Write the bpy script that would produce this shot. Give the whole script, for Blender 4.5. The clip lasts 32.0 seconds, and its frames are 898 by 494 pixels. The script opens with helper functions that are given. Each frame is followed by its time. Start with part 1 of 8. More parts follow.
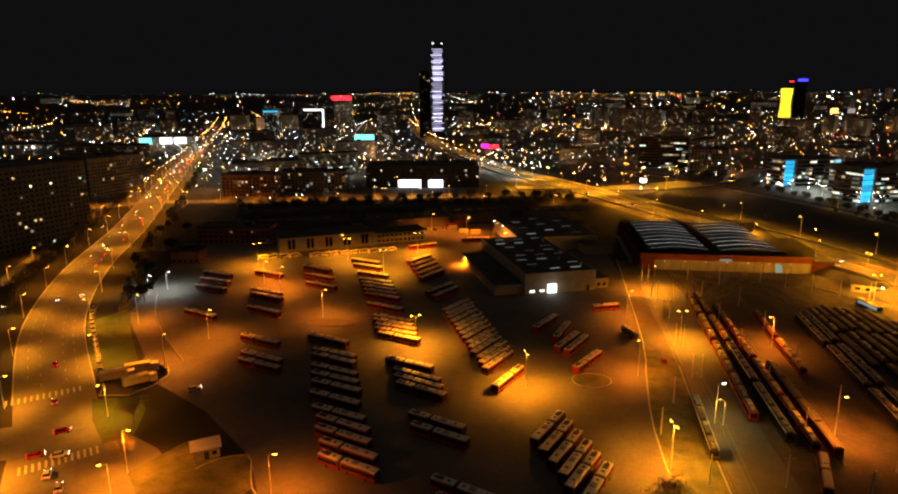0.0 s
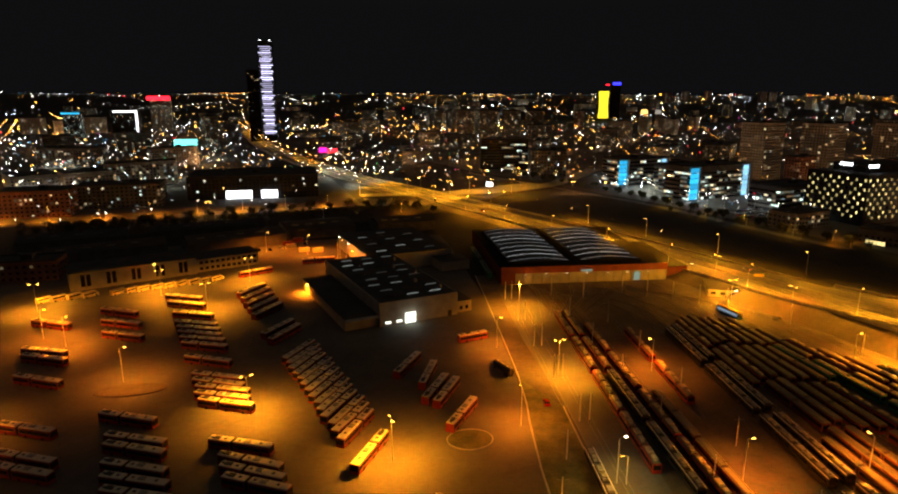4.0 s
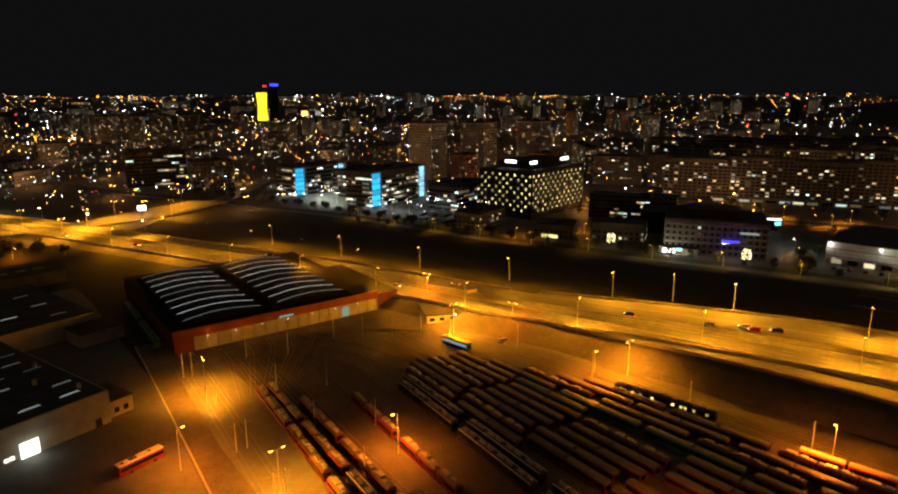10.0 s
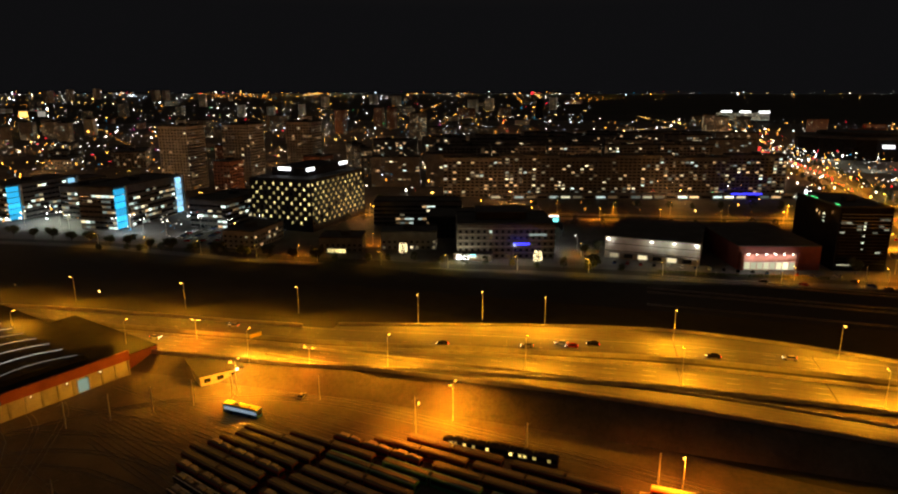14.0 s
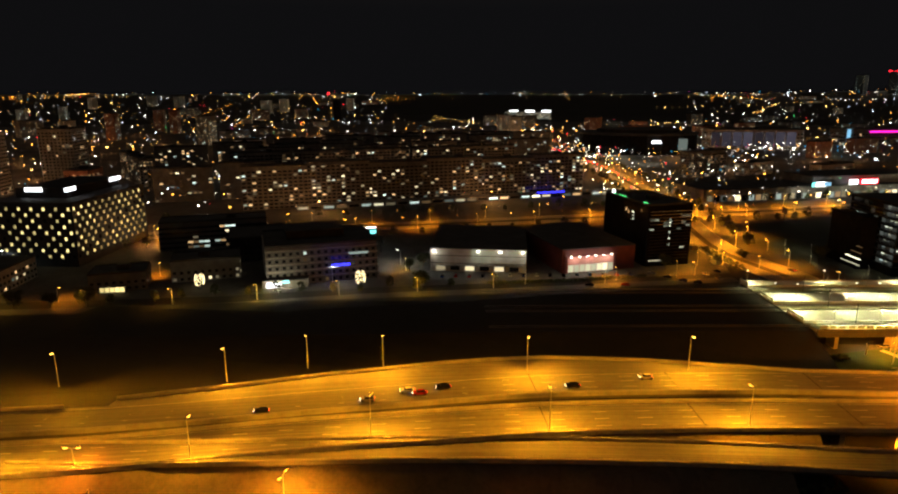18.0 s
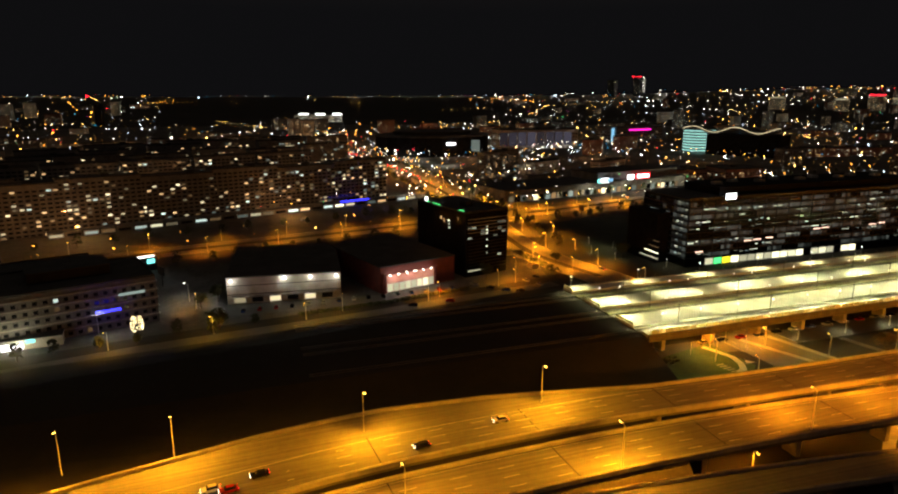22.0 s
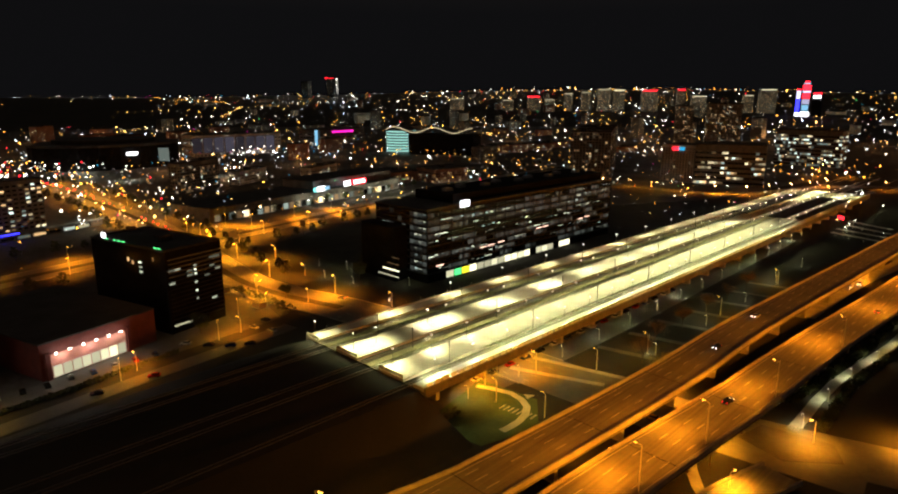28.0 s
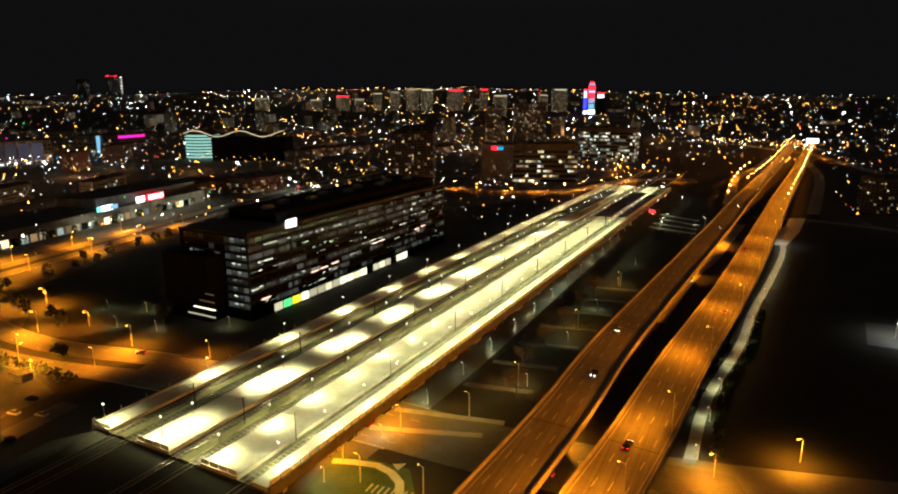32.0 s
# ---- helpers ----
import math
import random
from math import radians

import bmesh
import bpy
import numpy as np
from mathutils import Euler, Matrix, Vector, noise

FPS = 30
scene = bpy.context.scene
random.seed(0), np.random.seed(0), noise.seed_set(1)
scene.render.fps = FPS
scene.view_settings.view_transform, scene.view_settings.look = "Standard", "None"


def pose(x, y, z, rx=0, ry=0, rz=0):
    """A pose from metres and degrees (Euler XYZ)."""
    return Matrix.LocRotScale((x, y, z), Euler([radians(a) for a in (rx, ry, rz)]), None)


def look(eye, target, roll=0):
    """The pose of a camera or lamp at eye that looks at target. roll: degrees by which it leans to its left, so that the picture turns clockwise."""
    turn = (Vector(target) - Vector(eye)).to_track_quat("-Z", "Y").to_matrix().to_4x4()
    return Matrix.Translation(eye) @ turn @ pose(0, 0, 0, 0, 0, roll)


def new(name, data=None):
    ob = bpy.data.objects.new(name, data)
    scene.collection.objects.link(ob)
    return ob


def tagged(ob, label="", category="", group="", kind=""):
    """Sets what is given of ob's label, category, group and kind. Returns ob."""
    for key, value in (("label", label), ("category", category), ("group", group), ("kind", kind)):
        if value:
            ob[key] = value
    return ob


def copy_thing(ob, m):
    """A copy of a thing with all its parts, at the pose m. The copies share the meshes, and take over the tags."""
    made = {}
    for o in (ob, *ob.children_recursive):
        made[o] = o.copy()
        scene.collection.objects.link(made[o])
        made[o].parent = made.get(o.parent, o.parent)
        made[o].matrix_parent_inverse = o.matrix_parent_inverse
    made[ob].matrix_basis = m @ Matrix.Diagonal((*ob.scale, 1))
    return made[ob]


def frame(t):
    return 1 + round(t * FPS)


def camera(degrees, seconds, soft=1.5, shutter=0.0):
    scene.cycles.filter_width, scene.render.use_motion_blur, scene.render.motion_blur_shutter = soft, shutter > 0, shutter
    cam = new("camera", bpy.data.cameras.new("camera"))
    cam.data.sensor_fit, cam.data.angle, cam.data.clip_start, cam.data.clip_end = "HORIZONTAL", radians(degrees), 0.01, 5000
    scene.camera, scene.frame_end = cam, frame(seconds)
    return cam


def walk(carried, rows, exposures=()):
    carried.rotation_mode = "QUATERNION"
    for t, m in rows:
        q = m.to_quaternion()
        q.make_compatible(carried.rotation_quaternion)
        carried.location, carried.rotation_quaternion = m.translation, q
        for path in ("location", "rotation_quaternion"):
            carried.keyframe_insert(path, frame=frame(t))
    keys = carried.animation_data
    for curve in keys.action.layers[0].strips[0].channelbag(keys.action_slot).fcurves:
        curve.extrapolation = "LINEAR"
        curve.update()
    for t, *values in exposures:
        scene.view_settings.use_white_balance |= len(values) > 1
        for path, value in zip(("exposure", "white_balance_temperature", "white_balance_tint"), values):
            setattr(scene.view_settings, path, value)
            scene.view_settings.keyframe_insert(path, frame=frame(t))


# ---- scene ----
cam = camera(70.4, 32.0, soft=2.1)
PATH = [
    (0, (19.856, -18.891, 91.503), (19.773, -16.948, 91.032), -0.2),
    (0.5, (19.17, -13.606, 91.482), (19.14, -11.663, 91.01), -0.1),
    (1, (18.712, -8.462, 91.547), (18.74, -6.519, 91.075), -0.0),
    (1.5, (18.555, -3.118, 91.511), (18.646, -1.177, 91.04), -0.0),
    (2, (18.416, 2.025, 91.537), (18.572, 3.962, 91.066), -0.0),
    (2.5, (18.915, 7.322, 91.632), (19.131, 9.253, 91.161), -0.0),
    (3, (19.06, 12.809, 91.434), (19.34, 14.733, 90.963), 0.0),
    (3.5, (19.31, 17.878, 91.446), (19.655, 19.792, 90.977), 0.1),
    (5.5, (22.734, 39.131, 91.554), (23.318, 40.986, 91.087), -0.0),
    (6, (23.982, 44.403, 91.409), (24.639, 46.234, 90.945), -0.1),
    (6.5, (25.006, 49.442, 90.97), (25.736, 51.247, 90.509), -0.1),
    (7, (26.389, 54.697, 90.953), (27.197, 56.468, 90.492), -0.1),
    (7.5, (28.292, 59.584, 91.013), (29.176, 61.318, 90.553), -0.2),
    (8, (30.106, 64.316, 91.201), (31.071, 66.006, 90.741), -0.1),
    (8.5, (32.226, 68.894, 91.492), (33.273, 70.534, 91.03), -0.2),
    (9, (34.286, 73.307, 92.086), (35.42, 74.888, 91.623), -0.1),
    (9.5, (36.661, 77.806, 92.181), (37.878, 79.324, 91.718), -0.1),
    (10, (38.9, 82.461, 92.358), (40.188, 83.92, 91.894), -0.1),
    (10.5, (41.53, 86.788, 92.615), (42.877, 88.191, 92.15), -0.0),
    (11, (44.708, 91.185, 92.888), (46.111, 92.532, 92.421), -0.0),
    (11.5, (47.771, 95.304, 93.092), (49.227, 96.593, 92.625), 0.0),
    (12, (51.086, 98.98, 93.416), (52.595, 100.207, 92.947), -0.0),
    (12.5, (54.332, 102.908, 93.755), (55.897, 104.06, 93.285), -0.0),
    (13, (57.921, 106.673, 93.875), (59.54, 107.749, 93.404), -0.0),
    (13.5, (61.9, 110.077, 93.944), (63.569, 111.073, 93.472), -0.1),
    (14, (65.677, 113.33, 93.801), (67.393, 114.243, 93.33), 0.0),
    (14.5, (69.632, 116.504, 93.795), (71.392, 117.33, 93.326), 0.0),
    (15, (73.401, 119.49, 93.651), (75.198, 120.233, 93.185), 0.0),
    (15.5, (77.447, 122.479, 93.685), (79.273, 123.15, 93.219), 0.0),
    (17.5, (94.5, 131.159, 94.956), (96.397, 131.582, 94.484), 0.0),
    (18, (98.754, 133.313, 94.694), (100.668, 133.657, 94.224), 0.0),
    (18.5, (103.144, 135.205, 94.815), (105.071, 135.464, 94.346), 0.0),
    (19, (108.116, 136.555, 94.795), (110.052, 136.736, 94.326), 0.0),
    (19.5, (112.411, 137.626, 94.783), (114.352, 137.732, 94.315), -0.0),
    (20, (116.732, 138.587, 94.859), (118.677, 138.619, 94.392), 0.0),
    (20.5, (121.413, 139.694, 95.02), (123.357, 139.647, 94.552), 0.0),
    (21, (126.11, 140.554, 94.762), (128.051, 140.432, 94.296), 0.0),
    (21.5, (130.689, 141.023, 94.496), (132.625, 140.824, 94.032), 0.0),
    (22, (135.252, 141.609, 94.354), (137.178, 141.33, 93.892), -0.0),
    (22.5, (139.632, 141.932, 94.288), (141.546, 141.577, 93.827), -0.0),
    (23, (144.184, 141.938, 94.46), (146.083, 141.51, 93.998), -0.1),
    (23.5, (149.01, 141.795, 94.344), (150.89, 141.291, 93.883), -0.1),
    (24, (153.811, 141.618, 94.241), (155.669, 141.039, 93.78), -0.1),
    (24.5, (158.582, 141.098, 94.214), (160.414, 140.441, 93.753), 0.0),
    (25, (163.438, 140.505, 94.074), (165.241, 139.771, 93.615), 0.1),
    (25.5, (168.041, 139.41, 94.181), (169.816, 138.61, 93.723), 0.1),
    (27.5, (186.409, 134.182, 94.635), (188.052, 133.137, 94.178), 0.0),
    (28, (191.349, 132.585, 94.8), (192.949, 131.477, 94.342), 0.1),
    (28.5, (196.264, 131.09, 94.874), (197.819, 129.919, 94.416), 0.2),
    (29, (201.074, 128.832, 95.08), (202.584, 127.602, 94.623), 0.1),
    (29.5, (205.801, 126.276, 95.282), (207.264, 124.991, 94.825), 0.1),
    (30, (210.393, 123.519, 95.381), (211.809, 122.183, 94.924), 0.1),
    (30.5, (214.688, 120.798, 95.599), (216.056, 119.413, 95.141), 0.1),
    (31, (219.133, 117.85, 95.634), (220.45, 116.417, 95.175), 0.0),
    (31.5, (223.765, 115.196, 95.563), (225.03, 113.717, 95.104), -0.0),
    (32, (228.356, 112.983, 95.818), (229.568, 111.46, 95.359), -0.0),
]
walk(cam, [(t, look(eye, target, roll)) for t, eye, target, roll in PATH])

# ---- world: night sky over a lit city ----
night = bpy.data.worlds.new("night_sky")
scene.world = night
night.use_nodes = True
sky = night.node_tree
place, split, fade = sky.nodes.new("ShaderNodeTexCoord"), sky.nodes.new("ShaderNodeSeparateXYZ"), sky.nodes.new("ShaderNodeValToRGB")
sky.links.new(place.outputs["Generated"], split.inputs[0])
sky.links.new(split.outputs["Z"], fade.inputs["Fac"])
sky.links.new(fade.outputs["Color"], sky.nodes["Background"].inputs[0])
fade.color_ramp.elements[0].position, fade.color_ramp.elements[0].color = 0.12, (0.0046, 0.0045, 0.005, 1)
fade.color_ramp.elements[1].position, fade.color_ramp.elements[1].color = 0.75, (0.04, 0.031, 0.023, 1)


def lamp_data(name, color, watts, radius=0.35, cone=0.0, blend=0.3):
    """A lamp; cone: the opening angle of a shielded street lamp that shines downwards."""
    d = bpy.data.lights.new(name, "SPOT" if cone else "POINT")
    d.color, d.energy, d.shadow_soft_size = color, watts, radius
    if cone:
        d.spot_size, d.spot_blend = radians(cone), blend
    return d


YELLOW, ORANGE, PALE, COOL = (1.0, 0.43, 0.012), (1.0, 0.27, 0.008), (1.0, 0.98, 0.56), (0.85, 0.95, 1.0)
LIGHTS = {
    "highway": lamp_data("sodium_highway", (1.0, 0.37, 0.008), 60000, 0.35, 136, 1.0),
    "bridge": lamp_data("sodium_bridge", (1.0, 0.29, 0.006), 42000, 0.35, 136, 1.0),
    "yard": lamp_data("sodium_yard", (1.0, 0.31, 0.007), 88000, 0.35, 167, 0.8),
    "yard_dim": lamp_data("sodium_yard_dim", (1.0, 0.23, 0.007), 32000, 0.35, 165, 0.8),
    "avenue": lamp_data("sodium_avenue", (1.0, 0.3, 0.008), 27000, 0.35, 158, 0.7),
    "interchange": lamp_data("sodium_interchange", (1.0, 0.38, 0.01), 120000, 0.35, 162, 0.7),
    "boulevard": lamp_data("sodium_boulevard", (1.0, 0.31, 0.008), 62000, 0.35, 154, 0.8),
    "underpass": lamp_data("sodium_underpass", (1.0, 0.33, 0.01), 21000, 0.35, 165, 0.8),
    "ring": lamp_data("sodium_ring", (1.0, 0.27, 0.007), 22000, 0.35, 150, 0.8),
    "lower": lamp_data("sodium_under_viaduct", (1.0, 0.27, 0.007), 15000, 0.35, 158, 0.6),
    "street": lamp_data("sodium_street", (1.0, 0.27, 0.007), 40000, 0.35, 151, 0.8),
    "district": lamp_data("sodium_district", (1.0, 0.43, 0.13), 16000, 0.6),
    "plaza": lamp_data("white_district", (0.95, 1.0, 0.8), 22000, 0.6, 168, 0.5),
    "station": lamp_data("station_lamp", (1.0, 0.95, 0.42), 12500, 0.2, 151, 1.0),
    "white": lamp_data("white_lamp", (1.0, 0.97, 0.5), 1700, 0.2, 164, 1.0),
    "lane": lamp_data("lane_lamp", (1.0, 0.45, 0.03), 4000, 0.2, 165, 0.5),
    "flood": lamp_data("white_floodlight", (0.95, 1.0, 0.9), 5500, 0.3, 165, 0.5),
    "front": lamp_data("shop_front_lamp", (1.0, 0.9, 0.6), 3500, 0.3),
    "gate": lamp_data("orange_wash_light", (1.0, 0.35, 0.02), 260, 0.15),
    "doorway": lamp_data("doorway_lamp", (0.95, 1.0, 0.8), 220, 0.15),
    "wall": lamp_data("wall_lamp", (1.0, 0.95, 0.85), 700, 0.15),
}

# ---- materials ----


def nodes_of(name):
    m = bpy.data.materials.new(name)
    m.use_nodes = True
    t = m.node_tree
    return m, t, t.nodes["Principled BSDF"]


def surface(name, a, b, scale=0.5, rough=0.8, metal=0.0, bump=0.15, fine=8.0, patch=0.35, streaks=0.0, shine=0.5):
    """A rough surface between two colours, with broad stains and fine grain in real-world size."""
    m, t, p = nodes_of(name)
    co = t.nodes.new("ShaderNodeNewGeometry")
    big, small = t.nodes.new("ShaderNodeTexNoise"), t.nodes.new("ShaderNodeTexNoise")
    big.inputs["Scale"].default_value, big.inputs["Detail"].default_value = scale, 6
    small.inputs["Scale"].default_value, small.inputs["Detail"].default_value = fine, 4
    t.links.new(co.outputs["Position"], big.inputs["Vector"])
    t.links.new(co.outputs["Position"], small.inputs["Vector"])
    mid = t.nodes.new("ShaderNodeTexNoise")
    mid.inputs["Scale"].default_value, mid.inputs["Detail"].default_value, mid.inputs["Distortion"].default_value = scale * 7, 5, 1.2
    t.links.new(co.outputs["Position"], mid.inputs["Vector"])
    both = t.nodes.new("ShaderNodeMath")
    both.operation = "MULTIPLY_ADD"
    t.links.new(mid.outputs["Fac"], both.inputs[0])
    both.inputs[1].default_value = 0.55
    t.links.new(big.outputs["Fac"], both.inputs[2])
    add = t.nodes.new("ShaderNodeMath")
    add.operation = "MULTIPLY_ADD"
    t.links.new(small.outputs["Fac"], add.inputs[0])
    add.inputs[1].default_value = patch
    t.links.new(both.outputs[0], add.inputs[2])
    ramp = t.nodes.new("ShaderNodeValToRGB")
    ramp.color_ramp.elements[0].position, ramp.color_ramp.elements[1].position = 0.35, 0.62
    ramp.color_ramp.elements[0].color, ramp.color_ramp.elements[1].color = (*a, 1), (*b, 1)
    if streaks:
        # tyre wear along the motorway's run
        turn, worn, more = t.nodes.new("ShaderNodeMapping"), t.nodes.new("ShaderNodeTexNoise"), t.nodes.new("ShaderNodeMath")
        turn.vector_type = "TEXTURE"
        turn.inputs["Rotation"].default_value = (0, 0, radians(-78.5))
        turn.inputs["Scale"].default_value = (60, 0.9, 60)
        worn.inputs["Scale"].default_value, worn.inputs["Detail"].default_value = 1.0, 3
        t.links.new(co.outputs["Position"], turn.inputs["Vector"])
        t.links.new(turn.outputs[0], worn.inputs["Vector"])
        more.operation = "MULTIPLY_ADD"
        t.links.new(worn.outputs["Fac"], more.inputs[0])
        more.inputs[1].default_value = streaks
        t.links.new(add.outputs[0], more.inputs[2])
        add = more
    half = t.nodes.new("ShaderNodeMath")
    half.operation = "MULTIPLY"
    half.inputs[1].default_value = 0.5 / (1 + 0.55 * streaks)
    t.links.new(add.outputs[0], half.inputs[0])
    t.links.new(half.outputs[0], ramp.inputs["Fac"])
    t.links.new(ramp.outputs["Color"], p.inputs["Base Color"])
    p.inputs["Roughness"].default_value, p.inputs["Metallic"].default_value = rough, metal
    p.inputs["Specular IOR Level"].default_value = shine
    if bump:
        bp = t.nodes.new("ShaderNodeBump")
        bp.inputs["Strength"].default_value = bump
        t.links.new(small.outputs["Fac"], bp.inputs["Height"])
        t.links.new(bp.outputs["Normal"], p.inputs["Normal"])
    return m


def paint(name, c, rough=0.45, metal=0.0, vary=0.12):
    """Paint or metal that differs a little from piece to piece and is dulled by dirt."""
    m, t, p = nodes_of(name)
    info, hue, n = t.nodes.new("ShaderNodeObjectInfo"), t.nodes.new("ShaderNodeHueSaturation"), t.nodes.new("ShaderNodeTexNoise")
    n.inputs["Scale"].default_value, n.inputs["Detail"].default_value = 1.7, 5
    geo = t.nodes.new("ShaderNodeNewGeometry")
    t.links.new(geo.outputs["Position"], n.inputs["Vector"])
    val = t.nodes.new("ShaderNodeMath")
    val.operation = "MULTIPLY_ADD"
    t.links.new(info.outputs["Random"], val.inputs[0])
    val.inputs[1].default_value, val.inputs[2].default_value = 2 * vary, 0.75 - vary
    dirt = t.nodes.new("ShaderNodeMath")
    dirt.operation = "MULTIPLY_ADD"
    t.links.new(n.outputs["Fac"], dirt.inputs[0])
    dirt.inputs[1].default_value = 0.5
    t.links.new(val.outputs[0], dirt.inputs[2])
    t.links.new(dirt.outputs[0], hue.inputs["Value"])
    hue.inputs["Color"].default_value = (*c, 1)
    t.links.new(hue.outputs["Color"], p.inputs["Base Color"])
    p.inputs["Roughness"].default_value, p.inputs["Metallic"].default_value = rough, metal
    return m


def glow(name, c, strength, vary=0.0, tail=2.5, gain=3.0):
    """What gives off light: a lit pane, lamp lens or sign."""
    m, t, p = nodes_of(name)
    p.inputs["Base Color"].default_value = (0.02, 0.02, 0.02, 1)
    p.inputs["Emission Color"].default_value = (*c, 1)
    p.inputs["Emission Strength"].default_value = strength
    if vary:
        g, k, c3 = t.nodes.new("ShaderNodeNewGeometry"), t.nodes.new("ShaderNodeMath"), t.nodes.new("ShaderNodeMath")
        c3.operation, k.operation = "POWER", "MULTIPLY_ADD"
        info, both, cut = t.nodes.new("ShaderNodeObjectInfo"), t.nodes.new("ShaderNodeMath"), t.nodes.new("ShaderNodeMath")
        both.operation, cut.operation = "ADD", "FRACT"
        t.links.new(g.outputs["Random Per Island"], both.inputs[0])
        t.links.new(info.outputs["Random"], both.inputs[1])
        t.links.new(both.outputs[0], cut.inputs[0])
        t.links.new(cut.outputs[0], c3.inputs[0])
        c3.inputs[1].default_value = tail
        t.links.new(c3.outputs[0], k.inputs[0])
        k.inputs[1].default_value, k.inputs[2].default_value = gain * vary * strength, (1 - vary) * strength
        t.links.new(k.outputs[0], p.inputs["Emission Strength"])
    m.cycles.emission_sampling = "NONE"
    return m


ASPHALT = surface("asphalt", (0.045, 0.043, 0.04), (0.1, 0.095, 0.088), 0.06, 0.75, fine=3.0)
ROADWAY = surface("worn_roadway", (0.075, 0.072, 0.068), (0.15, 0.143, 0.13), 0.045, 0.7, fine=2.5)
MOTORWAY = surface("streaked_motorway_asphalt", (0.06, 0.058, 0.055), (0.17, 0.162, 0.15), 0.045, 0.78, fine=2.5, streaks=1.6)
YARD = surface("yard_asphalt", (0.06, 0.056, 0.05), (0.13, 0.121, 0.107), 0.045, 0.82, fine=2.0, patch=0.45)
DIRT = surface("ballast_and_dirt", (0.05, 0.042, 0.034), (0.13, 0.11, 0.085), 0.08, 0.95, fine=4.0)
# soil coloured darker than real, so land away from lamps looks unlit
LAND = surface("unlit_open_land", (0.008, 0.008, 0.005), (0.024, 0.021, 0.015), 0.012, 0.95, fine=0.9)
GRASS = surface("worn_grass", (0.03, 0.04, 0.012), (0.15, 0.145, 0.06), 0.2, 0.95, fine=5.0)
LAWN = surface("lawn", (0.03, 0.055, 0.012), (0.07, 0.11, 0.03), 0.15, 0.95, fine=5.0)
# lawn colour darkened for grass that little lamplight reaches
DARK_LAWN = surface("lawn_darkened_as_unlit", (0.012, 0.014, 0.006), (0.034, 0.034, 0.016), 0.08, 0.95, fine=3.0)
CONCRETE = surface("concrete", (0.22, 0.21, 0.19), (0.4, 0.38, 0.35), 0.3, 0.85, fine=3.0)
PAVING = surface("pale_platform_paving", (0.36, 0.35, 0.32), (0.52, 0.51, 0.47), 0.2, 0.8, fine=3.0)
BALLAST = surface("ballast", (0.06, 0.058, 0.04), (0.17, 0.16, 0.1), 0.5, 0.95, fine=2.0)
ROOF = surface("dark_roofing", (0.02, 0.02, 0.02), (0.06, 0.059, 0.057), 0.12, 0.85, fine=1.5)
WALL_PALE = surface("pale_render_wall", (0.3, 0.28, 0.25), (0.46, 0.44, 0.4), 0.25, 0.85, fine=2.0)
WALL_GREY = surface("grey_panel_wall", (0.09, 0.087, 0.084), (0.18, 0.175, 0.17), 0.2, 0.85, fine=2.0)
WALL_BRICK = surface("brick_wall", (0.16, 0.07, 0.045), (0.27, 0.13, 0.085), 0.3, 0.9, fine=4.0)
GRAVEL = surface("gravel_coloured_as_lit", (0.2, 0.19, 0.1), (0.34, 0.32, 0.18), 0.4, 0.9, fine=3.0)
WALL_BLACK = surface("black_cladding", (0.006, 0.006, 0.007), (0.016, 0.016, 0.017), 0.2, 0.8, fine=2.0, shine=0.06)
WALL_DARK = surface("dark_cladding", (0.018, 0.018, 0.02), (0.042, 0.042, 0.045), 0.2, 0.7, fine=2.0, shine=0.15)
RED_CLAD = surface("red_sheet_cladding", (0.17, 0.03, 0.016), (0.27, 0.055, 0.03), 0.3, 0.6, fine=2.0)
RED_DARK = surface("dark_red_cladding", (0.1, 0.02, 0.016), (0.17, 0.035, 0.028), 0.3, 0.7, fine=2.0)
BUS_RED = paint("bus_red_paint", (0.2, 0.014, 0.014), 0.35)
BUS_ROOF = paint("bus_cream_roof", (0.68, 0.63, 0.5), 0.5)
TRAM_ROOF = paint("tram_grey_roof", (0.12, 0.108, 0.085), 0.6, 0.0, 0.45)
TRAM_DARK = paint("tram_dark_paint", (0.03, 0.03, 0.034), 0.4)
CREAM = paint("cream_paint", (0.55, 0.48, 0.3), 0.45)
GREEN_PAINT = paint("green_paint", (0.03, 0.2, 0.1), 0.45)
BLUE_PAINT = paint("blue_paint", (0.05, 0.2, 0.5), 0.4)
RUBBER = paint("rubber", (0.02, 0.02, 0.02), 0.85)
STEEL = paint("galvanised_steel", (0.3, 0.3, 0.29), 0.5, 0.6)
# paler than the plain steel, for the lamplight on the poles
POLE_STEEL = paint("pole_paled_as_lit", (0.62, 0.6, 0.55), 0.55, 0.1)
DARK_STEEL = paint("dark_steel", (0.06, 0.06, 0.06), 0.5, 0.5)
RAIL = paint("rail_steel", (0.25, 0.23, 0.21), 0.3, 0.9)
MARK = surface("road_marking", (0.26, 0.26, 0.24), (0.46, 0.45, 0.42), 0.8, 0.7, fine=3.0)
GLASS = paint("dark_window_glass", (0.015, 0.017, 0.02), 0.08, 0.0, 0.05)
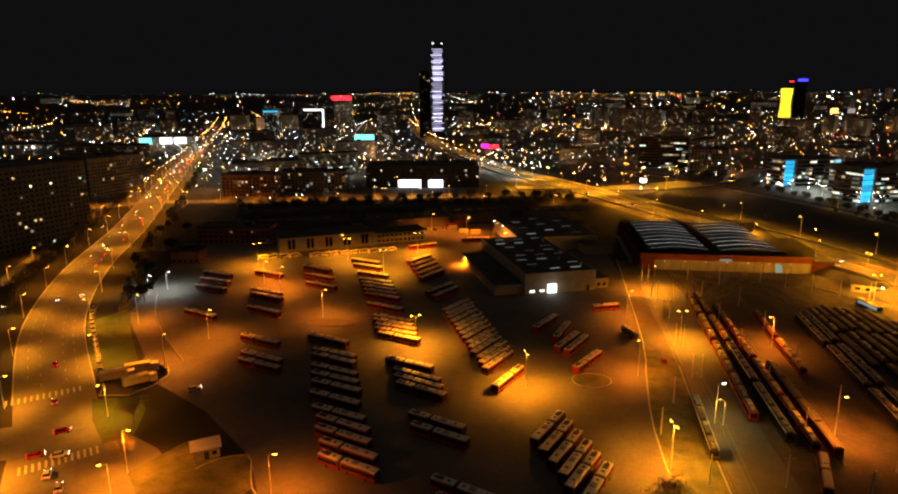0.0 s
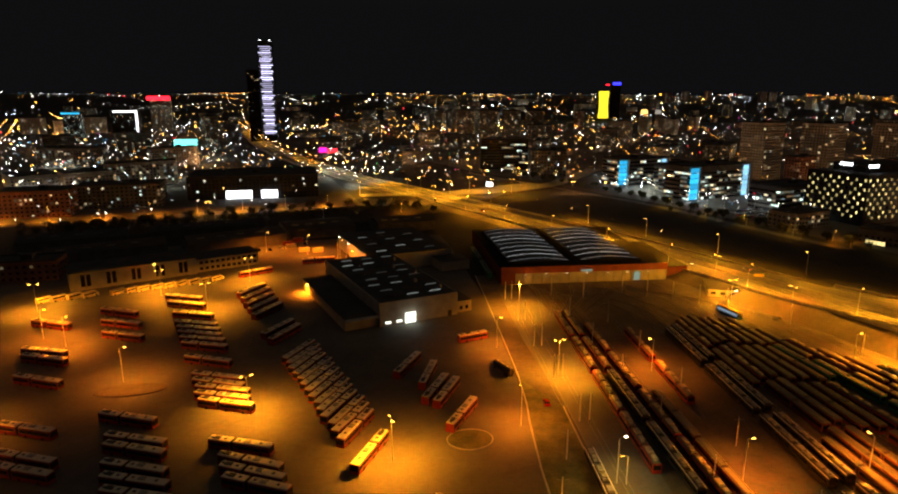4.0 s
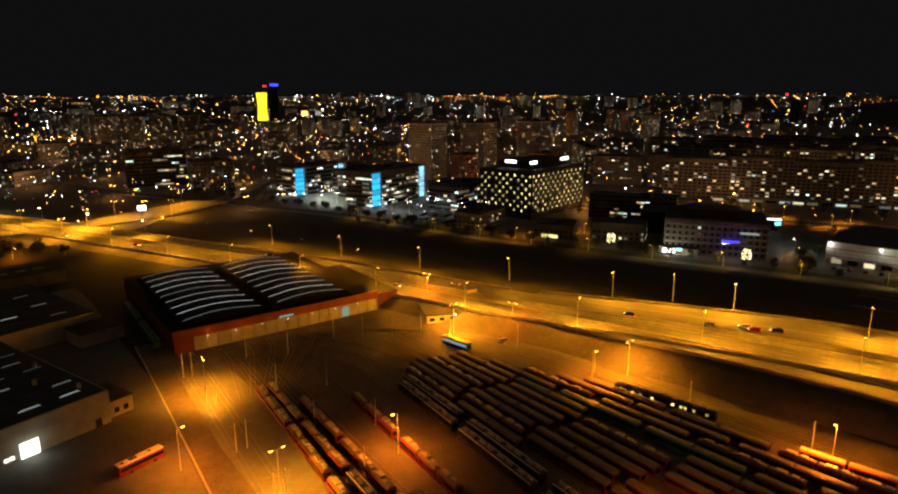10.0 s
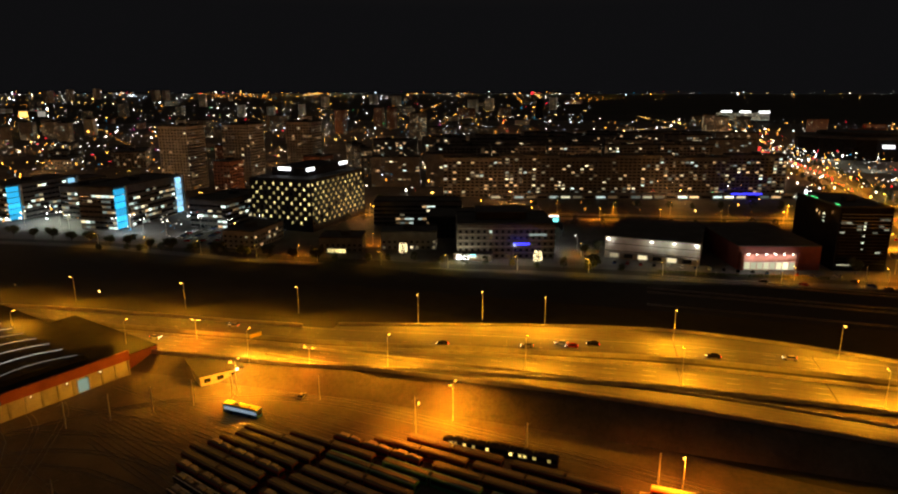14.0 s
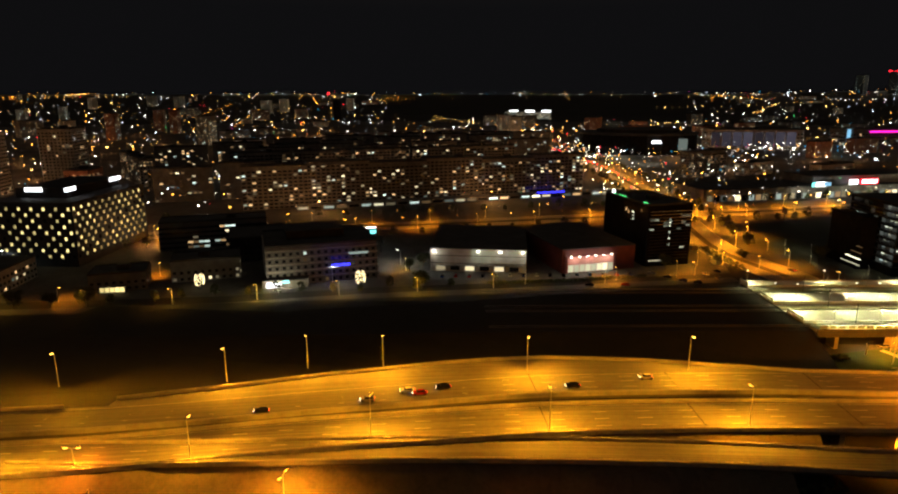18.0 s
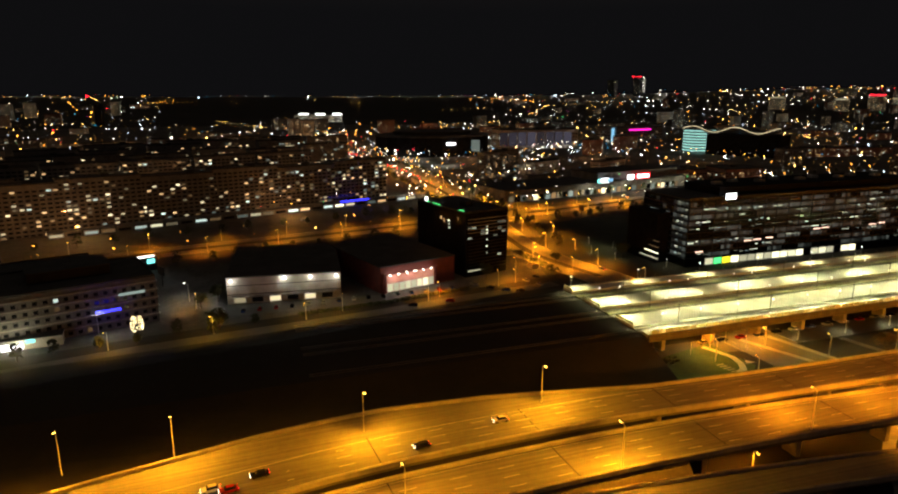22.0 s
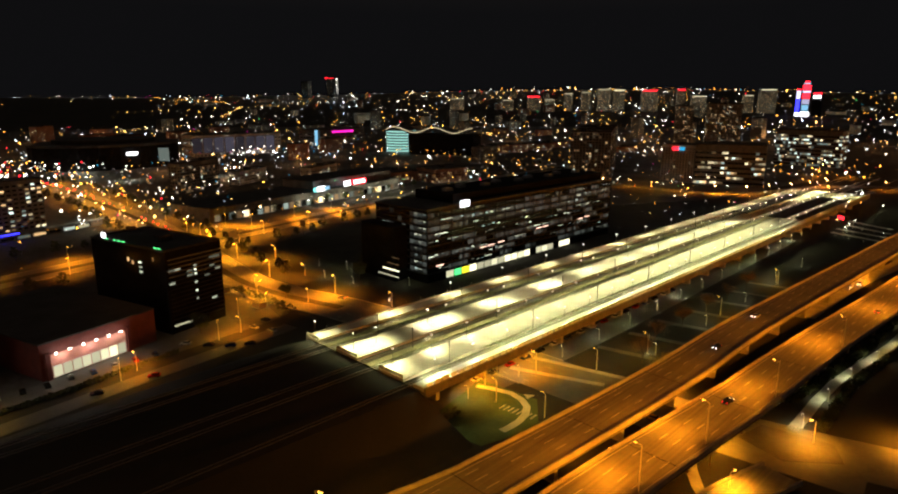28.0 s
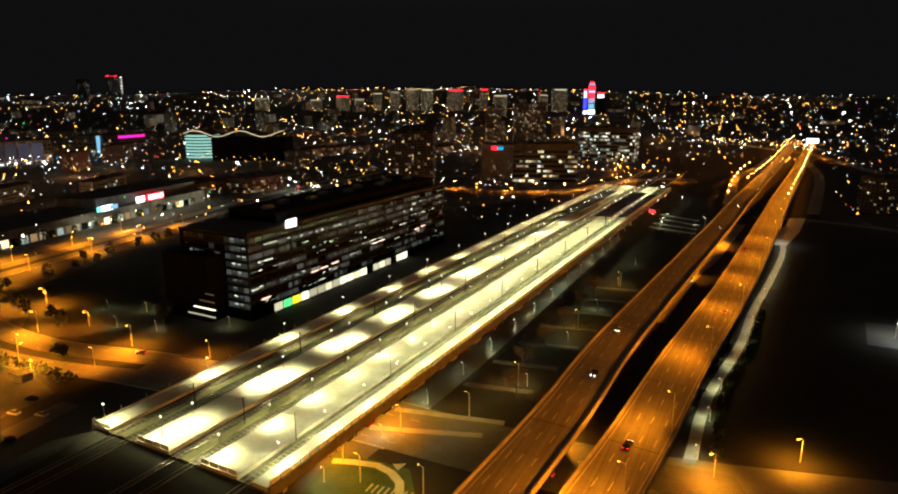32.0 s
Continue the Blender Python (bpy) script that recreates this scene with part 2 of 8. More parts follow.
CAR_PAINTS = [paint("car_paint_" + n, c, 0.25, 0.2) for n, c in (("silver", (0.35, 0.35, 0.36)), ("black", (0.02, 0.02, 0.022)), ("white", (0.6, 0.6, 0.58)), ("red", (0.35, 0.02, 0.02)), ("blue", (0.03, 0.06, 0.2)), ("yellow", (0.65, 0.42, 0.03)))]
BARK = surface("bark", (0.06, 0.045, 0.03), (0.14, 0.11, 0.08), 1.0, 0.9)
LEAF = paint("winter_foliage", (0.045, 0.055, 0.02), 0.8)
TWIG = paint("bare_twigs", (0.12, 0.085, 0.05), 0.9)

G_SODIUM = glow("sodium_lens", (1.0, 0.5, 0.06), 14)
G_FAR = glow("bright_distant_sodium_lens", (1.0, 0.5, 0.14), 60, 0.6)
G_ORANGE = glow("sodium_light_point", (1.0, 0.36, 0.035), 3.2, 0.88, 3.4, 8.0)
G_GOLD = glow("golden_light_point", (1.0, 0.55, 0.12), 3.0, 0.88, 3.4, 8.0)
G_LAMP = glow("white_lens", (1.0, 0.98, 0.8), 12)
G_POINT = glow("white_light_point", (1.0, 0.93, 0.78), 3.2, 0.9, 3.4, 8.5)
G_COLD = glow("cold_light_point", (0.72, 0.86, 1.0), 3.2, 0.9, 3.4, 8.5)
G_WARM = glow("warm_lit_window", (1.0, 0.62, 0.28), 0.6, 0.85)
G_WHITE = glow("white_lit_window", (1.0, 0.84, 0.5), 0.75, 0.85)
G_COOLW = glow("cool_lit_window", (0.75, 0.95, 0.85), 0.8, 0.85)
G_SHOP = glow("shop_floor_light", (1.0, 0.95, 0.62), 1.2, 0.6)
G_SMALL = glow("small_wall_lamp_light", (1.0, 0.85, 0.55), 2.5)
G_PARK = glow("park_lamp_lens", (1.0, 0.98, 0.8), 5)
G_OFFICE = glow("office_floor_light", (0.9, 0.97, 0.72), 0.65, 0.85)
G_COOLO = glow("cool_office_floor_light", (0.7, 0.95, 0.9), 0.55, 0.85)
G_HOTEL = glow("hotel_window_light", (1.0, 0.8, 0.3), 0.95, 0.5)
G_BLUE = glow("blue_facade_light", (0.03, 0.5, 0.92), 1.2, 0.3)
G_PALEBLUE = glow("pale_blue_facade_light", (0.3, 0.7, 1.0), 1.2, 0.3)
G_DEEPBLUE = glow("blue_sign_light", (0.03, 0.03, 1.0), 4)
G_RED = glow("red_light", (1.0, 0.015, 0.03), 4)
G_PINK = glow("pink_light", (1.0, 0.02, 0.5), 2)
G_GREEN = glow("green_light", (0.1, 0.9, 0.25), 1.5)
G_CYAN = glow("cyan_light", (0.2, 1.0, 0.95), 2)
G_YELLOW = glow("yellow_facade_light", (1.0, 0.82, 0.03), 1.6)
G_SIGN = glow("white_sign_light", (0.95, 0.97, 1.0), 3.5)
G_DOOR = glow("bright_workshop_light", (0.95, 1.0, 0.85), 2.5)
G_HEAD = glow("headlight", (1.0, 0.95, 0.85), 10)
G_TAIL = glow("tail_light", (1.0, 0.03, 0.03), 4)
G_LED = glow("violet_white_facade_light", (0.72, 0.68, 1.0), 1.7, 0.6)
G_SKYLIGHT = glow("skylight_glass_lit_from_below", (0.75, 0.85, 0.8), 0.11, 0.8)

# ---- mesh building ----


class Geo:
    def __init__(self):
        self.v, self.f, self.m = [], [], []

    def quad(self, pts, mi=0):
        n = len(self.v)
        self.v += [tuple(p) for p in pts]
        self.f.append(tuple(range(n, n + len(pts))))
        self.m.append(mi)
        return self

    def box(self, cx, cy, z0, sx, sy, sz, ang=0.0, mi=0, top=1.0, bottom=True):
        """A box on z0, turned by ang degrees; top: the size of its upper face against the lower."""
        c, s = math.cos(radians(ang)), math.sin(radians(ang))
        n = len(self.v)
        for z, k in ((z0, 1.0), (z0 + sz, top)):
            for ux, uy in ((-1, -1), (1, -1), (1, 1), (-1, 1)):
                x, y = ux * sx / 2 * k, uy * sy / 2 * k
                self.v.append((cx + c * x - s * y, cy + s * x + c * y, z))
        faces = [(4, 5, 6, 7), (0, 1, 5, 4), (1, 2, 6, 5), (2, 3, 7, 6), (3, 0, 4, 7)]
        if bottom:
            faces.append((3, 2, 1, 0))
        self.f += [tuple(n + i for i in f) for f in faces]
        self.m += [mi] * len(faces)
        return self

    def slab(self, x0, x1, y0, y1, z0, z1, mi=0):
        return self.box((x0 + x1) / 2, (y0 + y1) / 2, z0, x1 - x0, y1 - y0, z1 - z0, 0, mi)

    def rod(self, p, q, r, n=6, r2=None, mi=0):
        p, q = Vector(p), Vector(q)
        d = (q - p).normalized()
        a = d.orthogonal().normalized()
        b = d.cross(a)
        k = len(self.v)
        for o, rr in ((p, r), (q, r if r2 is None else r2)):
            for i in range(n):
                w = 2 * math.pi * i / n
                self.v.append(tuple(o + rr * (math.cos(w) * a + math.sin(w) * b)))
        for i in range(n):
            j = (i + 1) % n
            self.f.append((k + i, k + j, k + n + j, k + n + i))
        self.f += [tuple(k + i for i in reversed(range(n))), tuple(k + n + i for i in range(n))]
        self.m += [mi] * (n + 2)
        return self

    def gem(self, x, y, z, r, mi=0):
        n = len(self.v)
        self.v += [(x - r, y, z), (x, y - r, z), (x + r, y, z), (x, y + r, z), (x, y, z - r), (x, y, z + r)]
        for i in range(4):
            j = (i + 1) % 4
            self.f += [(n + i, n + j, n + 5), (n + j, n + i, n + 4)]
        self.m += [mi] * 8
        return self

    def prism(self, poly, z0, z1, mi=0):
        n, k = len(self.v), len(poly)
        self.v += [(x, y, z0) for x, y in poly] + [(x, y, z1) for x, y in poly]
        self.f += [tuple(n + k + i for i in range(k)), tuple(n + i for i in reversed(range(k)))]
        self.f += [(n + i, n + (i + 1) % k, n + k + (i + 1) % k, n + k + i) for i in range(k)]
        self.m += [mi] * (k + 2)
        return self

    def ribbon(self, left, right, thick, mi=0):
        """A solid band between two lines of 3D points, thick metres deep."""
        n, k = len(self.v), len(left)
        for a, b in zip(left, right):
            self.v += [tuple(a), tuple(b), (b[0], b[1], b[2] - thick), (a[0], a[1], a[2] - thick)]
        for i in range(k - 1):
            o = n + 4 * i
            for e in range(4):
                self.f.append((o + e, o + (e + 1) % 4, o + 4 + (e + 1) % 4, o + 4 + e))
        self.f += [(n, n + 3, n + 2, n + 1), tuple(n + 4 * (k - 1) + e for e in range(4))]
        self.m += [mi] * (4 * (k - 1) + 2)
        return self

    def mesh(self, name, mats):
        me = bpy.data.meshes.new(name)
        me.from_pydata(self.v, [], self.f)
        for mt in mats if isinstance(mats, (list, tuple)) else (mats,):
            me.materials.append(mt)
        if any(self.m):
            me.polygons.foreach_set("material_index", self.m)
        bm = bmesh.new()
        bm.from_mesh(me)
        bmesh.ops.recalc_face_normals(bm, faces=bm.faces)
        bm.to_mesh(me)
        bm.free()
        return me


def part(name, geo, material, parent=None, label="", kind=""):
    """Links one mesh object under a thing or a part; geo may be a mesh that others share."""
    me = geo.mesh(name, material) if isinstance(geo, Geo) else geo
    ob = new(name, me)
    if parent is not None:
        ob.parent = parent
    return tagged(ob, label, kind=kind)


def thing(name, label, category, group="", kind="", at=(0, 0, 0), ang=0.0):
    ob = new(name)
    ob.matrix_basis = pose(*at, 0, 0, ang)
    return tagged(ob, label, category, group, kind)


def setting(name, geo, material, label, category=""):
    return tagged(part(name, geo, material), label, category or name, kind="structure")


def along(pts, step, start=0.0):
    """Places every step metres along a line of points: x, y, heading in degrees, way from the start."""
    out, gone, want = [], 0.0, start
    for a, b in zip(pts, pts[1:]):
        d = math.hypot(b[0] - a[0], b[1] - a[1])
        while want <= gone + d:
            k = (want - gone) / d
            out.append((a[0] + k * (b[0] - a[0]), a[1] + k * (b[1] - a[1]), math.degrees(math.atan2(b[1] - a[1], b[0] - a[0])), want))
            want += step
        gone += d
    return out


def smooth_line(pts, step=12.0):
    """The line through the points, eased by a Catmull-Rom curve."""
    out = []
    for i in range(len(pts) - 1):
        p = [Vector(pts[max(0, min(len(pts) - 1, i + k))]) for k in (-1, 0, 1, 2)]
        n = max(2, int((p[2] - p[1]).length / step))
        for j in range(n):
            u = j / n
            out.append(tuple(0.5 * (2 * p[1] + (p[2] - p[0]) * u + (2 * p[0] - 5 * p[1] + 4 * p[2] - p[3]) * u * u + (3 * p[1] - p[0] - 3 * p[2] + p[3]) * u**3)))
    return out + [tuple(pts[-1])]


def beside(line, off):
    """A line of points beside another, off metres to its right."""
    out = []
    for i, p in enumerate(line):
        a, b = line[max(0, i - 1)], line[min(len(line) - 1, i + 1)]
        d = math.hypot(b[0] - a[0], b[1] - a[1])
        out.append((p[0] + (b[1] - a[1]) / d * off, p[1] - (b[0] - a[0]) / d * off, *p[2:]))
    return out


def road(name, pts, width, z, label, material=ASPHALT, category="road", thick=0.3):
    line = smooth_line(pts)
    lift = [(x, y, z) for x, y, *_ in line]
    return setting(name, Geo().ribbon(beside(lift, -width / 2), beside(lift, width / 2), thick), material, label, category)

# ---- the ground and the large surfaces ----
CITY = (110.0, 120.0)


def rise(x, y):
    """The land's height: flat near by, rising slowly towards the far rim, hilly to the south-east."""
    dx, dy = x - CITY[0], y - CITY[1]
    d = math.hypot(dx, dy)
    az = math.degrees(math.atan2(dx, dy))
    k = max(0.0, min(1.0, (d - 2300) / 2400))
    hill = max(0.0, 1 - abs(az - 138) / 42)
    return (k * k * (3 - 2 * k)) * (84 + 62 * hill * hill * (3 - 2 * hill))


def build_ground():
    g = Geo()
    rings = (0, 200, 500, 900, 1400, 1900, 2300, 2700, 3100, 3500, 3900, 4300, 4700, 4900, 6000)
    n = 96
    g.v.append((CITY[0], CITY[1], 0))
    for r in rings[1:]:
        for i in range(n):
            a = 2 * math.pi * i / n
            x, y = CITY[0] + r * math.sin(a), CITY[1] + r * math.cos(a)
            g.v.append((x, y, rise(x, y)))
    g.f += [(0, 1 + (i + 1) % n, 1 + i) for i in range(n)]
    for k in range(len(rings) - 2):
        o = 1 + k * n
        g.f += [(o + i, o + (i + 1) % n, o + n + (i + 1) % n, o + n + i) for i in range(n)]
    g.m = [0] * len(g.f)
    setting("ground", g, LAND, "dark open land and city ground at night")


build_ground()

CITY_GROUND = surface("city_asphalt_and_soil", (0.025, 0.023, 0.02), (0.1, 0.093, 0.082), 0.02, 0.9, fine=0.6)


def rim(a0, a1, r):
    return [(CITY[0] + r * math.sin(radians(a)), CITY[1] + r * math.cos(radians(a))) for a in np.linspace(a0, a1, 24)]


setting("ground_city_east", Geo().prism([(452, 42), (430, 108), (417, 146), (392, 226), (366, 292), (338, 388), (312, 508), (266, 632), (212, 764), (120, 1100), (60, 1500), *rim(2, 152, 2240), (640, -900), (560, -640), (545, -420), (640, -60), (560, 12), (500, 40)], -0.4, 0.02), CITY_GROUND, "built-up ground of the eastern city", "ground")
setting("ground_city_west", Geo().prism([(-420, 470), (-300, 480), (-251, 506), (-160, 512), (60, 545), (36, 760), (-90, 1217), (-210, 2100), *rim(-9, -44, 2240)], -0.4, 0.02), CITY_GROUND, "built-up ground of the western city", "ground")

BUS_YARD = [(-152, 330), (-128, 232), (-84, 168), (-60, 150), (-38, 126), (-26, 100), (66, 100), (70, 144), (82, 207), (94, 290), (100, 400), (100, 430), (-152, 430)]
setting("pavement_bus_yard", Geo().prism(BUS_YARD, -0.3, 0.05), YARD, "worn asphalt bus yard lit by sodium lamps", "pavement")
TRAM_YARD = [(66, 100), (70, 144), (82, 207), (94, 290), (99, 330), (206, 316), (216, 306), (224, 250), (228, 190), (230, 100), (232, 60), (66, 60)]
setting("pavement_tram_yard", Geo().prism(TRAM_YARD, -0.3, 0.04), DIRT, "bare ballast and concrete tram yard", "pavement")
setting("pavement_yard_road", Geo().prism([(80, 100), (86, 154), (91, 187), (95, 240), (103, 300), (118, 300), (116, 240), (106, 190), (99, 140), (96, 100)], -0.3, 0.07), ROADWAY, "concrete road between the bus yard and the tram tracks", "road")
setting("ground_verge", Geo().prism([(66, 100), (70, 144), (77, 180), (83, 208), (90, 187), (85, 154), (78, 100)], -0.2, 0.17), GRASS, "worn grass verge with a pale kerb", "grass")
kerb = Geo()
for line in ([(66, 100), (70, 144), (77, 180), (83, 208), (94, 290), (99, 330)], [(78, 100), (85, 154), (90, 187)]):
    lift = [(x, y, 0.26) for x, y, *_ in smooth_line(line)]
    kerb.ribbon(beside(lift, -0.25), beside(lift, 0.25), 0.4)
setting("trim_kerb", kerb, CONCRETE, "pale concrete kerb stones", "kerb")
isle = [(58 + 6.3 * math.cos(a * 0.2618), 174.5 + 5.2 * math.sin(a * 0.2618)) for a in range(24)]
setting("ground_island", Geo().prism(isle, -0.2, 0.2), GRASS, "round grass island in the bus yard", "grass")
rim = [(x, y, 0.28) for x, y in isle + isle[:1]]
setting("trim_island_kerb", Geo().ribbon(beside(rim, -0.2), beside(rim, 0.2), 0.4), CONCRETE, "pale kerb round the grass island", "kerb")
isle2 = [(-40 + 11 * math.cos(a * 0.2618), 225 + 4.5 * math.sin(a * 0.2618)) for a in range(24)]
setting("ground_oval_island", Geo().prism(isle2, -0.2, 0.2), DIRT, "oval earth island with a lamp in the bus yard", "island")

AVENUE = [(-40, 40), (-92, 130), (-111, 158), (-154, 223), (-190, 305), (-221, 404), (-270, 540), (-350, 760), (-448, 1051), (-640, 1600), (-900, 2300)]
road("road_avenue", AVENUE, 22, 0.06, "wide city avenue under sodium street lamps", ROADWAY)
road("road_avenue_service", [(x - 36, y) for x, y in AVENUE[2:8]], 9, 0.05, "narrow service road beside the avenue", ASPHALT)
road("road_cross", [(-220, 60), (-150, 112), (-95, 132), (-60, 112), (-38, 60)], 18, 0.075, "cross street at the avenue junction", ROADWAY)
BOULEVARD = [(250, -40), (300, -25), (345, -14), (400, -2), (450, 14), (515, 38), (640, 44), (770, 56), (942, 84), (1060, 112), (1240, 160), (1722, 229), (2683, 421)]
road("road_boulevard", BOULEVARD, 26, 0.06, "wide boulevard passing under the railway and motorway", ROADWAY)
median = [(x, y, 0.16) for x, y, *_ in smooth_line(BOULEVARD[4:9])]
setting("ground_boulevard_median", Geo().ribbon(beside(median, -2.2), beside(median, 2.2), 0.4), DARK_LAWN, "dark grass median of the boulevard", "grass")
RING = [(440, 510), (480, 410), (524, 300), (562, 205), (605, 100), (650, -20), (700, -135), (760, -280), (840, -520)]
road("road_ring_avenue", RING, 24, 0.07, "wide avenue with orange street lamps", ROADWAY)
median = [(x, y, 0.17) for x, y, *_ in smooth_line(RING)]
for k, (y0, y1) in enumerate(((520, 70), (10, -520))):
    strip = [p for p in median if y1 < p[1] < y0]
    setting("ground_ring_median_%d" % (k + 1), Geo().ribbon(beside(strip, -3.0), beside(strip, 3.0), 0.4), DARK_LAWN, "dark grass median of the wide avenue", "grass")
SIDE = [(200, 760), (254, 628), (300, 505), (325, 385), (352, 290), (378, 225), (404, 144), (417, 108), (440, 42)]
road("road_side", SIDE, 8, 0.05, "narrow road beside the dark railway land", ASPHALT)
road("road_west_cross", [(-330, 462), (-290, 492), (-251, 518), (-160, 522), (-47, 544), (30, 548), (83, 566), (130, 590)], 15, 0.08, "orange lit cross street behind the depot", ROADWAY)
setting("pavement_interchange", Geo().prism([(66, 548), (110, 545), (170, 566), (205, 604), (262, 650), (235, 662), (150, 622), (60, 618)], -0.2, 0.07), ROADWAY, "brightly lit asphalt of the interchange", "pavement")
road("road_station_access", [(345, 36), (350, 0), (360, -60), (385, -180), (410, -300)], 13, 0.05, "car park road beside the station viaduct", ASPHALT)
road("road_path", [(271, -35), (275, -56), (281.5, -90), (285.5, -145), (292, -190), (298, -253), (308, -332), (327, -413)], 3.4, 0.05, "pale footpath beside the motorway viaduct", CONCRETE)
road("road_under_west", [(150, -110), (200, -75), (250, -48), (300, -25)], 22, 0.05, "street passing below the motorway viaduct", ROADWAY)
setting("ground_lawn", Geo().prism([(338, 40), (352, 8), (330, 2), (316, 14), (318, 34)], -0.2, 0.1), LAWN, "green lawn beside the viaduct", "grass")
setting("pavement_plaza", Geo().prism([(410, 205), (418, 150), (436, 90), (450, 60), (470, 60), (458, 82), (446, 105), (433, 133), (430, 152), (428, 205)], -0.2, 0.06), ASPHALT, "parking ground in front of the stores", "pavement")
setting("pavement_office_park", Geo().prism([(300, 640), (322, 530), (350, 430), (420, 470), (430, 560), (380, 660)], -0.2, 0.05), ASPHALT, "paved ground round the office park", "pavement")
setting("ground_office_lawn", Geo().prism([(470, -10), (520, 10), (590, 10), (620, -60), (560, -200), (520, -40)], -0.2, 0.04), DARK_LAWN, "dark lawn beside the glass office", "grass")
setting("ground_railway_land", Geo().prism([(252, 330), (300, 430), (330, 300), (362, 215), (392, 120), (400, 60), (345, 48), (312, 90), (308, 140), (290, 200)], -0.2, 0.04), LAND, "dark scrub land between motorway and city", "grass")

# ---- the motorway ----


def deck_z(y):
    """Height of the carriageways: an embankment in the north, a viaduct from the middle on."""
    pts = ((-1600, 1.0), (-820, 2.0), (-500, 9.0), (-420, 10.0), (140, 10.0), (200, 8.2), (260, 5.0), (340, 2.6), (460, 1.6), (720, 1.0), (2500, 0.6))
    return float(np.interp(y, [p[0] for p in pts], [p[1] for p in pts]))


def raised(pts):
    return [(x, y, deck_z(y)) for x, y, *_ in smooth_line(pts)]


A_NEAR = [(-190, 2100), (-62, 1217), (48, 780), (108, 630), (168, 480), (208, 372), (226, 300), (238, 248), (247, 213), (257, 178), (270, 133), (282, 76), (290, 16), (298, -38), (308, -92), (323, -200), (345, -360), (366, -500), (391, -670), (424, -900), (462, -1165), (512, -1510)]
B_FAR = [(-196, 2100), (-66, 1217), (44, 780), (104, 630), (163, 480), (203, 372), (221, 300), (233, 248), (243, 213), (252, 178), (264, 133), (275, 82), (284, 24), (290, -32), (298, -92), (310, -200), (332, -360), (352, -500), (376, -670), (409, -900), (446, -1165), (496, -1510)]
a_in, b_in = raised(A_NEAR), raised(B_FAR)
a_out, b_out = beside(a_in, -14.5), beside(b_in, 15.5)
east = setting("road_motorway_east", Geo().ribbon(a_in, a_out, 1.3), MOTORWAY, "eastern motorway carriageway on a viaduct under yellow lamps", "motorway")
west = setting("road_motorway_west", Geo().ribbon(b_in, b_out, 1.3), MOTORWAY, "western motorway carriageway on a viaduct under yellow lamps", "motorway")
D_EDGE = ((251, 270), (264, 232), (281, 186), (289.5, 163), (296, 136), (299.5, 104), (299.4, 80), (299.2, 60))
D_IN = [(x - 0.4, y, z - 0.02) for x, y, z in a_out if 44 < y < 270]
D_OUT = [(max(x + 0.2, float(np.interp(-y, [-q[1] for q in D_EDGE], [q[0] for q in D_EDGE]))), y, z) for x, y, z in D_IN]
n_d = len(D_IN)
slip_e = setting("road_slip_east", Geo().ribbon(D_IN[:n_d], D_OUT[:n_d], 1.2), MOTORWAY, "eastern slip lane joining the motorway", "motorway")
C_MID = [(224, 268, 4.4), (226, 240, 5.8), (229, 213, 7.4), (237, 165, 8.8), (243, 130, 8.6), (250, 92, 7.4), (257, 45, 5.4), (262, 5, 3.2), (262, -20, 1.2)]
c_mid = smooth_line(C_MID)
slip_w = setting("road_slip_west", Geo().ribbon(beside(c_mid, -5.0), beside(c_mid, 5.0), 1.0), MOTORWAY, "western slip road going down from the motorway", "motorway")
setting("road_loop", Geo().ribbon(*[[(255 + r * math.cos(a * 0.17), 10 + 0.8 * r * math.sin(a * 0.17), 0.12) for a in range(8, 28)] for r in (40, 32)], 0.3), ROADWAY, "curved ramp road below the motorway", "road")
road("pavement_strip_west", [(296, -30), (282, -10), (272, 1), (256, 12), (244, 24)], 3.0, 0.13, "lit concrete pavement strip below the motorway", CONCRETE)
setting("road_interchange", Geo().ribbon(*[beside([(x, y, 1.5) for x, y, *_ in smooth_line([(60, 600), (120, 598), (190, 600), (260, 640), (360, 760)])], s) for s in (-9, 9)], 0.8), ROADWAY, "interchange road crossing the motorway", "road")
setting("road_ramp_south_east", Geo().ribbon(*[beside([(x, y, deck_z(y) - 0.1) for x, y, *_ in smooth_line([(372, -440), (396, -540), (421, -645), (434, -742), (440, -810), (447, -874), (462, -1000)])], s) for s in (-4.5, 4.5)], 0.8), ROADWAY, "slip road leaving the motorway at the southern junction", "motorway")
setting("road_ramp_south_west", Geo().ribbon(*[beside([(x, y, 1.6 + 0.004 * (y + 900)) for x, y, *_ in smooth_line([(412, -990), (392, -915), (370, -830), (348, -715), (330, -590), (314, -468)])], s) for s in (-5, 5)], 0.8), ROADWAY, "curved slip road beside the southern junction", "motorway")
road("road_south_cross", [(200, -430), (260, -450), (300, -456), (330, -452), (352, -440)], 10, 0.06, "dim street below the southern viaduct", ROADWAY)
road("road_south_junction", [(300, -860), (365, -1000), (430, -1140), (520, -1220), (570, -1285), (640, -1312), (760, -1330)], 16, 0.08, "lit street crossing at the southern junction", ROADWAY)
road("road_between", [(322, -150), (330, -202), (334, -235), (337, -280), (345, -342), (353, -404)], 8, 0.07, "service road between the two viaducts", CONCRETE)
